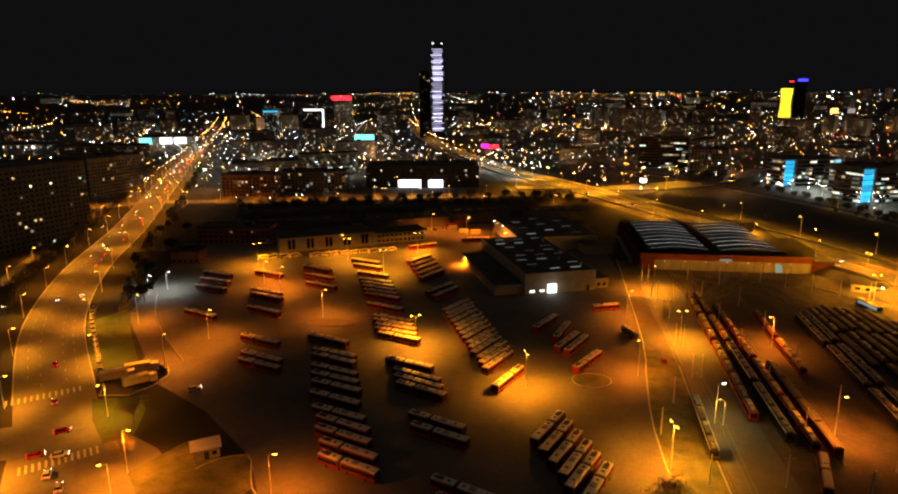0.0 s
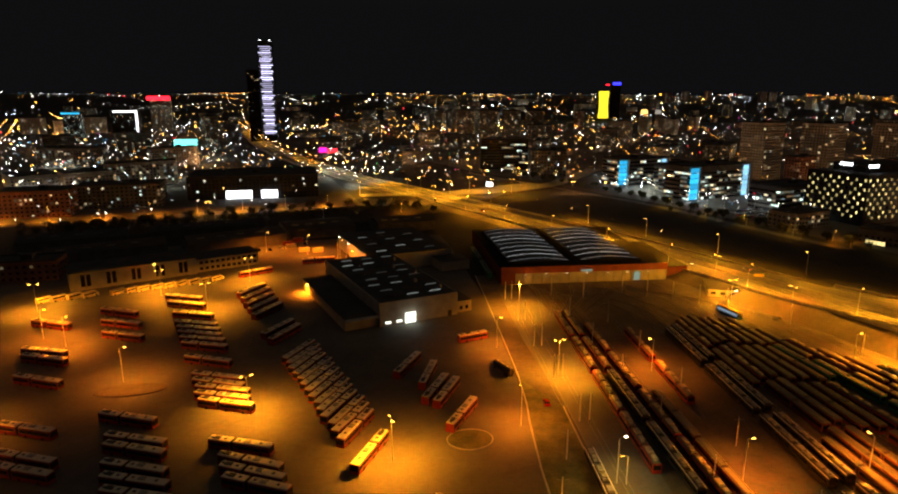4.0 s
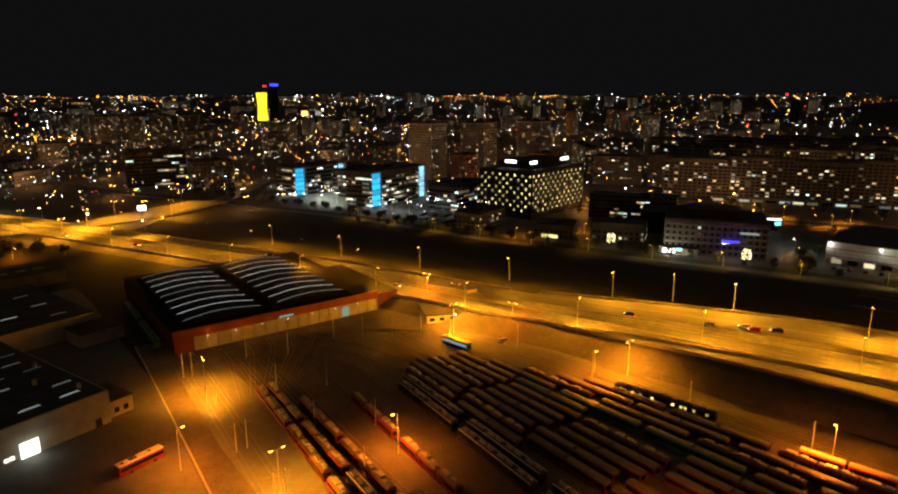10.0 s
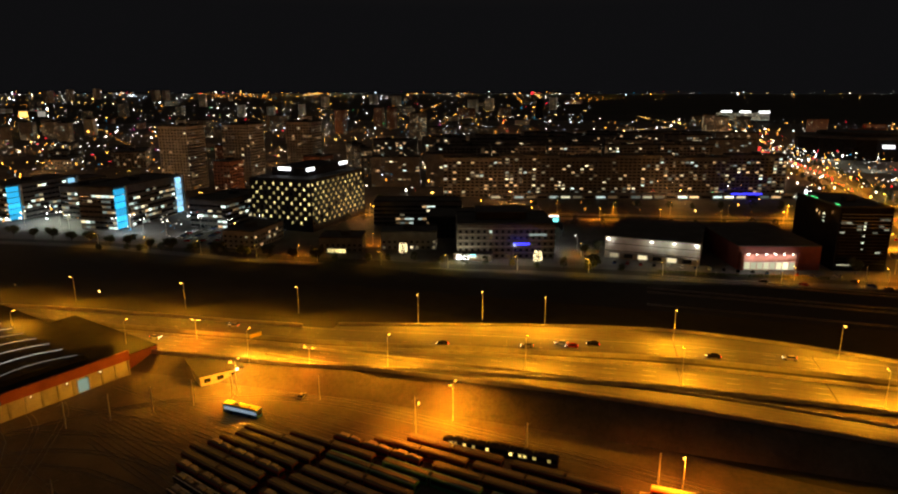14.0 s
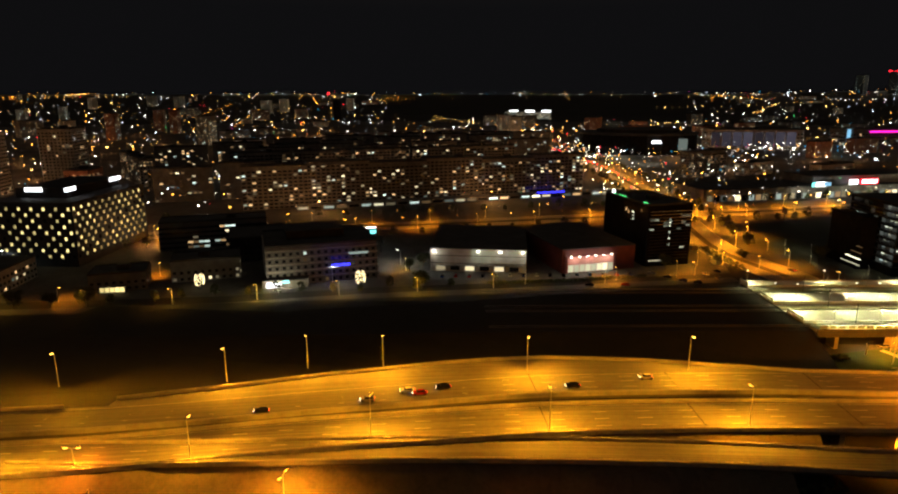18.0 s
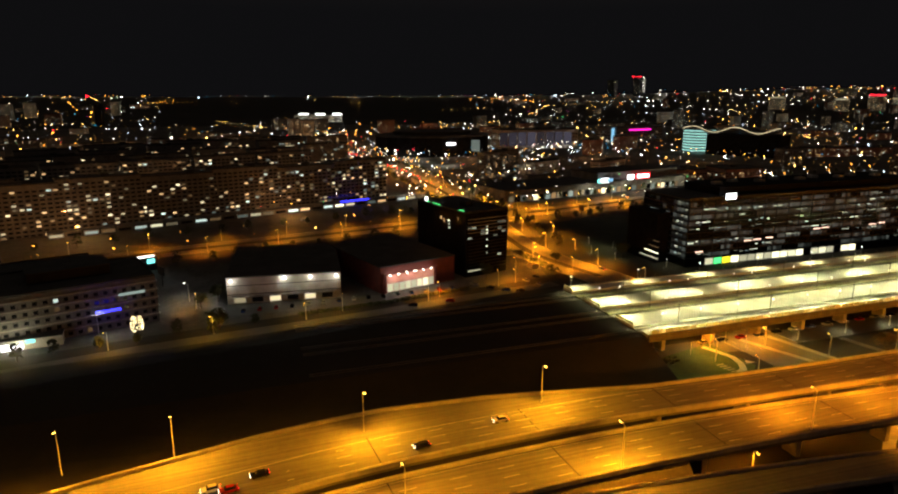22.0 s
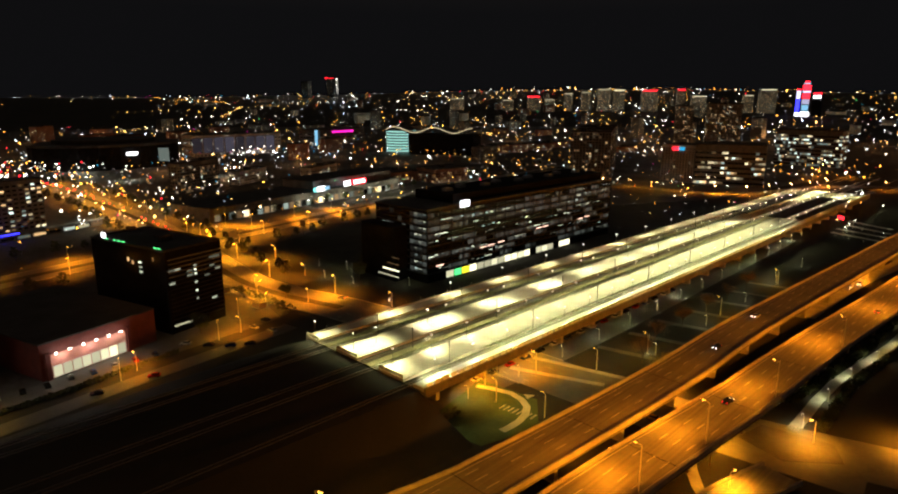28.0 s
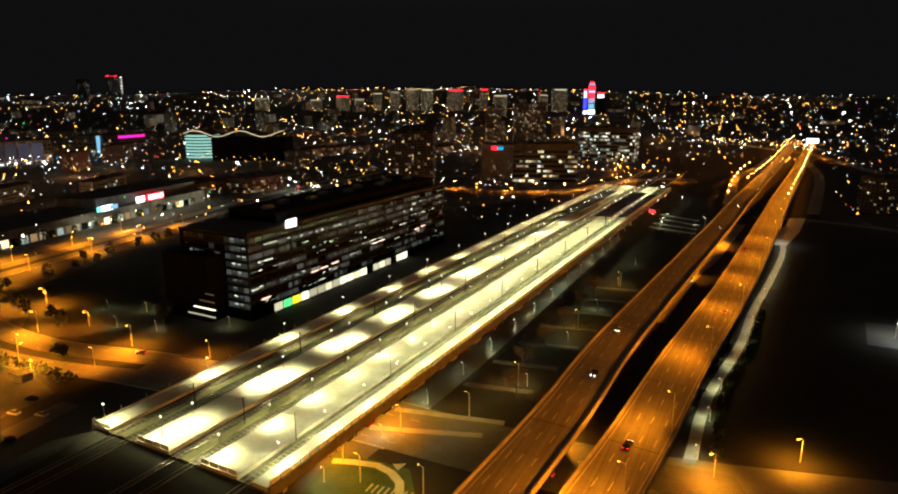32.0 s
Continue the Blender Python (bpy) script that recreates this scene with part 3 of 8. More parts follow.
road("road_south_street", [(700, -400), (655, -427), (593, -440), (549, -480), (536, -534), (530, -590), (500, -640), (470, -660)], 18, 0.07, "orange lit street beyond the railway station", ROADWAY)
setting("pavement_flood_yard", Geo().prism([(319, -343), (326, -440), (328, -456), (318, -463), (311, -400), (309, -347)], -0.2, 0.09), PAVING, "pale floodlit yard beside the viaduct", "pavement")

# banks under the northern part
for nm, edge, side in (("ground_bank_east", a_out, -1), ("ground_bank_west", b_out, 1)):
    top = [p for p in edge if 62 < p[1] < 700]
    g = Geo()
    foot = [(x, y, 0.0) for x, y, z in [(*q[:2], 0) for q in beside(top, side * 9)]]
    for i in range(len(top) - 1):
        g.quad([(*top[i][:2], top[i][2] - 0.3), (*top[i + 1][:2], top[i + 1][2] - 0.3), foot[i + 1], foot[i]])
    setting(nm, g, DIRT, "dark scrubby embankment of the motorway", "bank")
core = [p for p in a_in if 62 < p[1] < 900]
# the unlit land colour makes the gap between carriageways read as shade
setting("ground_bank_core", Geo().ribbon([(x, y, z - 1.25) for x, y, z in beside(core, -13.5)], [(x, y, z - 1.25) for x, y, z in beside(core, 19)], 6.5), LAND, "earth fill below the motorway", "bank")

ramp = [(x, y, z - 0.9) for x, y, z in beside(c_mid, 5.0) if y > 62]
low = [(x, y, 0.0) for x, y, z in beside(ramp, 8.0)]
g = Geo()
for i in range(len(ramp) - 1):
    g.quad([ramp[i], ramp[i + 1], low[i + 1], low[i]])
g.quad([ramp[-1], low[-1], (ramp[-1][0] + 12, ramp[-1][1], 0), (ramp[-1][0] + 12, ramp[-1][1], ramp[-1][2])])
setting("ground_bank_ramp", g, DIRT, "earth bank below the western slip road", "bank")
# parapets, posts, lane marks and joints
a_north = [q for q in a_out if q[1] > 268]
for owner, lines in ((east, (a_in, a_out, a_north)), (west, (b_in, b_out)), (slip_w, (beside(c_mid, -5), beside(c_mid, 5))), (slip_e, (D_OUT,))):
    for ln in lines:
        if ln is a_out:
            ln = [q for q in ln if q[1] < 66]
        ln = [(x, y, z + 0.85) for x, y, z in ln]
        part("parapet", Geo().ribbon(beside(ln, -0.22), beside(ln, 0.22), 1.3), CONCRETE, owner, "concrete parapet")
        up = [(x, y, z + 0.35) for x, y, z in ln if -700 < y < 700]
        part("guard_rail", Geo().ribbon(beside(up, -0.05), beside(up, 0.05), 0.18), STEEL, owner, "steel guard rail")


def dash_mesh():
    return Geo().box(0, 0, 0, 4.0, 0.22, 0.015).mesh("lane_mark", MARK)


DASH = dash_mesh()
for owner, ln, w in ((east, a_in, -1), (west, b_in, 1)):
    rest = Geo()
    for off in (4.6, 8.3, 12.0 if w > 0 else 11.4):
        for x, y, h, s in along(beside(ln, w * off), 12.0):
            z = deck_z(y) + 0.012
            if -230 < y < 330:
                ob = part("lane_mark", DASH, None, owner)
                ob.matrix_basis = pose(x, y, z, 0, 0, h)
            elif -900 < y < 800:
                rest.box(x, y, z, 4, 0.22, 0.015, h)
    part("far_lane_marks", rest, MARK, owner, kind="stuff")
    for off in (1.0, 14.2 if w > 0 else 13.2):
        e = [(x, y, z + 0.02) for x, y, z in beside(ln, w * off) if -900 < y < 800]
        part("edge_line", Geo().ribbon(beside(e, -0.1), beside(e, 0.1), 0.02), MARK, owner, "white edge line")
    for x, y, h, s in along(ln, 42.0, 8):
        if -420 < y < 145:
            q = beside([(x, y), (x + math.cos(radians(h)), y + math.sin(radians(h)))], w * 7.4)[0]
            part("deck_joint", Geo().box(q[0], q[1], deck_z(y) + 0.004, 0.3, 14, 0.02, h), RUBBER, owner, "dark deck joint")
# piers
for owner, ln, w in ((east, a_in, -1), (west, b_in, 1)):
    for x, y, h, s in along(beside(ln, w * 7.4), 30.0, 5):
        if -440 < y < 140:
            g = Geo().box(x, y, -0.3, 1.4, 5.0, deck_z(y) - 2.2, h)
            g.box(x, y, deck_z(y) - 2.5, 1.7, 11.0, 1.25, h, 0, 1.0)
            part("pier", g, CONCRETE, owner, "concrete viaduct pier")
for x, y, h, s in along(c_mid, 26.0, 18):
    z = float(np.interp(-y, [-p[1] for p in C_MID], [p[2] for p in C_MID]))
    if z > 2.5 and y < 62:
        part("pier", Geo().box(x, y, -0.3, 1.2, 3.0, z - 0.6, h), CONCRETE, slip_w, "concrete ramp pier")

# overhead road sign
gan = thing("road_sign_gantry", "yellow overhead road sign on steel posts beside the motorway", "road sign", at=(226, 279, 0), ang=-15)
part("post", Geo().rod((-2, 0, 0), (-2, 0, 8.5), 0.14), STEEL, gan)
part("post", Geo().rod((2, 0, 0), (2, 0, 8.5), 0.14), STEEL, gan)
part("sign_panel", Geo().box(0, -0.2, 6.8, 4.8, 0.14, 1.4), paint("road_sign_yellow", (0.6, 0.42, 0.05), 0.5), gan, "plain yellow sign panel")

# ---- lamps ----
POLE = 12.0


def street_lamp(label, light, arms=1, height=POLE, group="", lens=G_SODIUM, reach=1.2, tilt=0.0, size=1.0):
    t = thing("street_lamp", label, "street lamp", group)
    mast = Geo().rod((0, 0, -0.2), (0, 0, height - 0.5), 0.14, 6, 0.09)
    for s in (1, -1)[:arms]:
        mast.rod((0, 0, height - 0.6), (s * reach, 0, height), 0.06, 5)
    part("pole", mast, POLE_STEEL, t, "steel pole with a bent arm")
    for s in (1, -1)[:arms]:
        head = part("lamp_head", Geo().box(s * (reach + 0.3), 0, height - 0.05, 0.95 * size, 0.42 * size, 0.22, 0, 0, 0.75), DARK_STEEL, t)
        glass = Geo().box(s * (reach + 0.35), 0, height - 0.06 - 0.22 * size, 0.8 * size, 0.44 * size, 0.22 * size, 0, 0, 1.0)
        # the gem is no lamp part; it stands for the lens's glare
        if size > 0.9:
            glass.gem(s * (reach + 0.35), 0, height - 0.2, 0.24 * size * (1.9 if lens is G_FAR else 1.0))
        part("lens", glass, lens, head, "glowing lamp lens with a gem added for glare")
    if light:
        for swing in {"highway": (-44, 44), "bridge": (-30, 30)}.get(light, (0,)):
            li = new("lamp_light", LIGHTS[light])
            li.parent, li.location = t, (0 if arms == 2 else reach + 0.4, 0, height - 0.75)
            li.rotation_euler = (radians(swing), radians(-tilt), 0)
    return t


def place_lamps(make, spots):
    first = None
    for x, y, z, a in spots:
        if first is None:
            first = make()
            first.matrix_basis = pose(x, y, z, 0, 0, a)
        else:
            copy_thing(first, pose(x, y, z, 0, 0, a))


def far_lamps(label, spots, light, height=11.0, every=1):
    """Many alike lamps of a distant street as one object, with their lights."""
    g = Geo()
    for k, (x, y, z, a) in enumerate(spots):
        g.rod((x, y, z - 0.3), (x, y, z + height), 0.14, 5, 0.08)
        c, s = math.cos(radians(a)), math.sin(radians(a))
        g.rod((x, y, z + height - 0.2), (x + 1.4 * c, y + 1.4 * s, z + height), 0.06, 4)
        g.box(x + 1.6 * c, y + 1.6 * s, z + height, 1.0, 0.5, 0.25, a, 1)
        # oversized gem stands for the glare of a far lamp
        g.gem(x + 1.6 * c, y + 1.6 * s, z + height - 0.5, 0.62, 2)
        if light and k % every == 0:
            li = new("lamp_light", LIGHTS[light])
            li.location = (x + 1.6 * c, y + 1.6 * s, z + height - 1.3)
    tagged(part("far_street_lamps", g, [STEEL, DARK_STEEL, G_FAR]), label, "street lamps", kind="stuff")


hw = [(217, 455), (232, 397), (248, 343), (263, 291), (272, 237), (281, 213), (283, 188), (286, 142), (295, 92)]
place_lamps(lambda: street_lamp("tall steel motorway lamp with one glowing sodium head", "highway", 1, 12, "motorway lamps", tilt=30), [(x, y, deck_z(y) - (0.3 if y < 230 else 1.5), 195) for x, y in hw])
b_rail = beside(b_in, 15.9)
med = [(x, y, deck_z(y) - 0.4, 15) for x, y, h, s in along([p for p in b_rail if 190 < p[1] < 520], 50, 12)] + [(x, y, deck_z(y) - 0.4, 12) for x, y in ((240, 179), (250, 134), (260, 83))]
place_lamps(lambda: street_lamp("edge motorway lamp with one glowing sodium head", "highway", 1, 12, "motorway lamps", tilt=-4), med)
far_med = [(x, y, 9.6, 10) for x, y in ((270, 27), (273.5, -3), (277, -42), (284, -98))] + [(x, y, deck_z(y) - 0.4, 10) for x, y, h, s in along([p for p in b_rail if -1450 < p[1] < -140], 52, 8)]
place_lamps(lambda: street_lamp("viaduct lamp with a dim orange sodium head", "bridge", 1, 12, "viaduct lamps", tilt=58, size=0.6), far_med)
edge_l = [(x, y, deck_z(y) - 0.4, 190) for x, y, h, s in along([p for p in beside(a_out, -0.6) if p[1] < -560], 44, 6)]
edge_l += [(x, y, 0.5, 190) for x, y, h, s in along([(392, -505), (414, -600), (436, -720), (446, -800)], 42)]
far_lamps("row of bright orange lamps along the far motorway", edge_l, "bridge")
edge_r = [(x, y, deck_z(y) - 0.4, 10) for x, y, h, s in along([p for p in b_rail if -1450 < p[1] < -430], 42, 20)]
far_lamps("row of bright orange lamps on the far motorway edge", edge_r, None)
north = [(x, y, deck_z(y), 200) for x, y, h, s in along([(160, 520), (108, 650), (48, 790), (-62, 1217), (-140, 1700)], 55)]
far_lamps("row of distant sodium lamps along the motorway", north, "highway", 12.5)

yard = [(216, 192, 0), (-99, 313, 10), (-52, 326, 20),  (-14, 342, 20), (36, 168, 100), (97, 209, 0), (104, 273, 80), (-2, 201, 20), (-28, 300, 20), (69, 125, 100), (198, 260, 180)]
place_lamps(lambda: street_lamp("twin-headed yard lamp mast with sodium light", "yard", 2, 12.5, "yard lamps"), [(x, y, 0, a) for x, y, a in yard])
# the last two masts are added to raise the light on the sheds
dim = [(74, 179, 90), (-84, 278, 0), (-44, 232, 20), (-118, 222, 90), (-86, 179, 90), (129, 205, 180), (118, 142, 0), (83, 235, 0), (149, 137, 90), (200, 195, 0), (-82, 206, 0), (-66, 118, 0), (-27, 109, 0), (209, 127, 180), (-73, 268, 0), (-10, 404, 0), (36, 347, 0), (14, 392, 0), (32, 374, 0)]
place_lamps(lambda: street_lamp("single-headed yard lamp with orange light", "yard_dim", 1, 12.0, "yard lamps"), [(x, y, 0, a) for x, y, a in dim])
place_lamps(lambda: street_lamp("twin-headed yard lamp mast near the motorway", "yard_dim", 2, 12.0, "yard lamps"), [(219, 302, 0, 100), (218, 247, 0, 100)])
place_lamps(lambda: street_lamp("yard lamp with a white head beside the tram track", "white", 1, 12.5, "yard lamps", G_LAMP), [(88, 148, 0, 0), (31, 379, 0, 45), (35, 362, 0, 45), (25, 475, 0, 0)])

av = []
for off in (-13, 13):
    av += [(x, y, 0, h + (90 if off > 0 else -90)) for x, y, h, s in along(beside([(*p, 0) for p in AVENUE[:9]], off), 46, 10 + off)]
place_lamps(lambda: street_lamp("avenue lamp with one glowing sodium head", "avenue", 1, 10.5, "avenue lamps"), av)
bl = []
for off in (-15, 15):
    bl += [(x, y, 0, h + (90 if off > 0 else -90)) for x, y, h, s in along(beside([(*p, 0) for p in BOULEVARD[:10]], off), 50, 12 + off)]
    bl += [(x, y, 0, h + (90 if off > 0 else -90)) for x, y, h, s in along(beside([(*p, 0) for p in RING[:7]], off), 44, 12 + off)]
bl += [(610, 12, 0, 0), (553, 8, 0, 90), (670, 4, 0, 0)]
bl = [b for b in bl if b[0] > 440 or b[1] > 45]
quiet = [b for b in bl if b[0] < 610 and b[1] > 105]
bl = [b for b in bl if b not in quiet]
place_lamps(lambda: street_lamp("boulevard lamp with one glowing sodium head", "boulevard", 1, 9.5, "boulevard lamps"), bl)
place_lamps(lambda: street_lamp("ring avenue lamp with a dimmer sodium head", "ring", 1, 9.5, "ring avenue lamps"), quiet)
wc = [(x, y, 0, h + 90) for x, y, h, s in along([(-330, 472), (-290, 502), (-251, 528), (-160, 532), (-47, 554), (30, 558)], 34, 6)]
place_lamps(lambda: street_lamp("cross street lamp with a glowing orange head", "street", 1, 9.5, "cross street lamps"), wc)
ic = [(60, 606, 1, 0), (105, 612, 1.2, 180), (140, 586, 1.2, 0), (165, 612, 1.2, 180), (200, 590, 1.2, 0), (225, 640, 1, 200), (120, 560, 1, 0), (80, 660, 1, 0)]
place_lamps(lambda: street_lamp("interchange lamp with a glowing yellow head", "interchange", 2, 13, "interchange lamps"), ic)
# masts at (425, 216) and (392, 342) are added to brighten the stores
cross = [(444, 62, 0, 30), (427, 104, 0, 20), (425, 216, 0, 20), (392, 342, 0, 20), (347, 10, 0, 0), (347, -13, 0, 0), (287.6, 14, 0, 0), (268, 44, 0, 180), (-150, 124, 0, -90), (-100, 112, 0, 90), (552, 8, 0, 0), (510, 7, 0, 90), (438, -6, 0, 0), (504, 36, 0, 180), (465, 24, 0, 0), (472, 42, 0, 180), (344, 362, 0, 0), (-255, 375, 0, 0), (-232, 322, 0, 0), (-218, 283, 0, 0), (-270, 455, 0, 0), (86, 518, 0, 0)]
place_lamps(lambda: street_lamp("street lamp with an orange head below the viaduct", "lower", 1, 7.0, "street lamps"), cross)
under = [(265, -1, 0, -90), (266, -44, 0, 60), (250, -66, 0, 60), (306, -36, 0, 90), (282, -18, 0, -90)]
place_lamps(lambda: street_lamp("bright boulevard lamp beside the motorway viaduct", "underpass", 1, 7.5, "street lamps"), under)
lane = [(335, -59, 0, 0), (335, -31, 0, 0), (345, -122, 0, 0), (336, 14, 0, 0), (356, -190, 0, 0), (320, 8, 0, 0), (464, 57, 0, 0), (353, 0, 0, 90), (357, -20, 0, 90), (90, 147, 0, 180), (440, 72, 0, 0), (421, 110, 0, 0), (412, 150, 0, 0)]
place_lamps(lambda: street_lamp("low lane lamp with a dim yellow head", "lane", 1, 8.0, "lane lamps", G_SODIUM, size=0.6), lane)
# the last five masts are added to brighten the club and stores
flood = [(-128, 268, 0, 20), (-133, 260, 0, 60), (238, -192, 0, 180), (316, -345, 0, 0), (322, -390, 0, 0), (437, 222, 0, 90), (398, 248, 0, 0), (404, 287, 0, 0), (384, 330, 0, 0), (452, 262, 0, 0)]
place_lamps(lambda: street_lamp("floodlight mast with a white head", "flood", 1, 9.0, "floodlights", G_LAMP), flood)

# ---- the railway station on its viaduct ----
S0, S_DIR = Vector((369.5, 45.0)), Vector((0.187, -0.982))
S_LEN, S_Z = 545.0, 10.2
S_ANG = math.degrees(math.atan2(S_DIR.y, S_DIR.x))
# station frame: x along the platforms from the near end, y to the west (0 at the axis)
st = thing("station_viaduct", "pale concrete railway station viaduct with four lit platforms", "railway station", kind="structure", at=(S0.x, S0.y, 0), ang=S_ANG)


def sbox(name, x0, x1, y0, y1, z0, z1, mat, label="", kind=""):
    return part(name, Geo().slab(x0, x1, -y1, -y0, z0, z1), mat, st, label, kind)


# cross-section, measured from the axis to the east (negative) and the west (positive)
# darker grey than the piers' concrete puts the underside's shade into the colour
sbox("deck", 0, S_LEN, -31, 31, S_Z - 2.4, S_Z - 1.1, WALL_GREY, "grey concrete viaduct deck, darkened for its shade")
sbox("track_bed", 0, S_LEN, -30, 30, S_Z - 1.1, S_Z - 0.85, BALLAST, "ballast track bed")
PLATS = ((-31, -24.5), (-13.5, -1.5), (9.5, 21.5))
for i, (p0, p1) in enumerate(PLATS):
    n, x = 14, 0.0
    for k in range(n):
        x1 = S_LEN * (k + 1) / n
        sbox("platform_slab", x + 0.04, x1 - 0.04, p0, p1, S_Z - 1.05, S_Z + 0.05 + 0.006 * (k % 3), PAVING, "pale concrete platform slab")
        x = x1
    for e in (p0 + 0.5, p1 - 0.5):
        sbox("platform_edge", 1, S_LEN - 1, e - 0.15, e + 0.15, S_Z + 0.05, S_Z + 0.075, MARK, "white platform edge line")
sbox("walkway", 0, S_LEN, 26.1, 30.85, S_Z - 1.0, S_Z + 0.1, PAVING, "pale edge walkway")
# darker than the eastern beam, to keep this side looking unlit
sbox("edge_beam", 0, S_LEN, 30.9, 31.6, S_Z - 2.6, S_Z + 0.35, WALL_GREY, "grey concrete edge beam, darkened as an unlit side")
sbox("edge_beam", 0, S_LEN, -31.6, -30.9, S_Z - 2.6, S_Z + 0.35, CONCRETE, "concrete edge beam")
for y in (-22.8, -21.3, -17.6, -16.1, 0.2, 1.7, 6.1, 7.6, 23.4, 24.9):
    sbox("rail", -120, S_LEN + 160, y - 0.09, y + 0.09, S_Z - 0.85, S_Z - 0.66, RAIL, "steel rail")
ties = Geo()
for y in (-22.05, -16.85, 0.95, 6.85, 24.15):
    for k in range(int(S_LEN / 1.5)):
        ties.slab(k * 1.5, k * 1.5 + 0.28, -y - 1.25, -y + 1.25, S_Z - 0.86, S_Z - 0.8)
part("sleepers", ties, CONCRETE, st, "concrete sleepers", "stuff")
# strips coloured as lit ballast; the track beds are darker for their shadow
for y0, y1 in ((-20.9, -18.3), (2.4, 5.5)):
    sbox("gravel_strip", 0, S_LEN, y0, y1, S_Z - 0.86, S_Z - 0.6, GRAVEL, "gravel strip coloured yellowish as lit")
# fence along the western edge: posts and panels
FENCE_POST = Geo().box(0, 0, 0, 0.12, 0.12, 1.5).mesh("fence_post", STEEL)
FENCE_PANEL = Geo().box(0, 0, 0.15, 2.6, 0.05, 1.2).mesh("fence_panel", paint("pale_fence", (0.6, 0.6, 0.55), 0.6))
rest = Geo()
for k in range(int(S_LEN / 3.4)):
    if k > 85:
        rest.slab(0.54 + 3.4 * k, 0.66 + 3.4 * k, -31.31, -31.19, S_Z + 0.3, S_Z + 1.8).slab(1.0 + 3.4 * k, 3.6 + 3.4 * k, -31.27, -31.23, S_Z + 0.45, S_Z + 1.65)
        continue
    o = part("fence_post", FENCE_POST, None, st)
    o.location = (0.6 + 3.4 * k, -31.25, S_Z + 0.3)
    o = part("fence_panel", FENCE_PANEL, None, st)
    o.location = (2.3 + 3.4 * k, -31.25, S_Z + 0.3)
part("far_fence", rest, STEEL, st, "far stretch of the platform fence", "stuff")
for k in range(40):
    o = part("fence_post", FENCE_POST, None, st)
    o.location = (0.6 + 8 * k, 31.25, S_Z + 0.3)
for p0, p1 in PLATS:
    for j in range(4):
        o = part("fence_panel", FENCE_PANEL, None, st)
        o.matrix_basis = pose(0.2, -(p0 + (j + 0.5) * (p1 - p0) / 4), S_Z + 0.05, 0, 0, 90)
for k in range(23):
    for y in (-22, 0, 22):
        part("pier", Geo().box(12 + 23 * k, y, -0.3, 1.6, 5, S_Z - 2.0, 0, 0, 1.0), CONCRETE, st, "concrete viaduct pier")
# approach tracks on a low bank that falls away to the north
bank = Geo()
side = Vector((S_DIR.y, -S_DIR.x))
cut = [(-0.5, S_Z - 1.0, 29, 52), (-60, S_Z - 2.6, 25, 50), (-130, S_Z - 5.2, 19, 44), (-210, 2.2, 14, 36), (-300, 0.1, 10, 30)]
ring = []
for along_s, z, half, foot in cut:
    p = S0 + S_DIR * along_s
    ring.append([(*(p + side * foot), -0.1), (*(p + side * half), z), (*(p - side * half), z), (*(p - side * foot), -0.1)])
for r0, r1 in zip(ring, ring[1:]):
    for i in range(3):
        bank.quad([r0[i], r0[i + 1], r1[i + 1], r1[i]])
bank.quad(ring[0])
# same unlit colour, so the bank stays black beside the lamps
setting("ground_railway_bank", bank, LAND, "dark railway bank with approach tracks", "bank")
# canopies at the far end
for y0, y1, x0, x1 in ((-13.5, -2.2, 347, 468), (11.5, 23.2, 345, 468), (27.2, 33.5, 349, 462)):
    c = thing("platform_canopy", "long dark flat platform canopy on steel posts", "canopy", "platform canopies", at=(S0.x, S0.y, 0), ang=S_ANG)
    part("canopy_roof", Geo().slab(x0, x1, -y1, -y0, S_Z + 4.4, S_Z + 4.9), ROOF, c, "dark flat roof")
    part("canopy_edge", Geo().slab(x0 - 0.2, x1 + 0.2, -y1 - 0.2, -y1, S_Z + 4.3, S_Z + 5.0), STEEL, c)
    part("canopy_edge", Geo().slab(x0 - 0.2, x1 + 0.2, -y0, -y0 + 0.2, S_Z + 4.3, S_Z + 5.0), STEEL, c)
    for k in range(int((x1 - x0) / 14)):
        part("post", Geo().rod((x0 + 7 + 14 * k, -(y0 + y1) / 2, S_Z - 0.9), (x0 + 7 + 14 * k, -(y0 + y1) / 2, S_Z + 4.4), 0.16), STEEL, c)


def station_lamp():
    t = thing("platform_lamp", "white steel platform lamp with a glowing funnel head", "platform lamp", "platform lamps")
    part("pole", Geo().rod((0, 0, 0), (0, 0, 5.7), 0.09, 6, 0.06), STEEL, t)
    part("lamp_bowl", Geo().rod((0, 0, 5.6), (0, 0, 6.05), 0.06, 8, 0.3), G_PARK, t, "glowing funnel-shaped lamp bowl")
    li = new("lamp_light", LIGHTS["station"])
    li.parent, li.location = t, (0.4, 0, 5.5)
    return t


def s_at(x, y):
    p = S0 + S_DIR * x + Vector((S_DIR.y, -S_DIR.x)) * y
    return p.x, p.y


spots = []
for y, x0, step in ((-28, 1.5, 35.0), (-8.6, 4.0, 35.0), (-7.4, 13.0, 35.0), (11.4, 4.5, 17.5), (26.8, 8.5, 17.5)):
    for k in range(int((S_LEN - x0) / step) + 1):
        spots.append((*s_at(x0 + step * k, y), S_Z + 0.06, S_ANG))
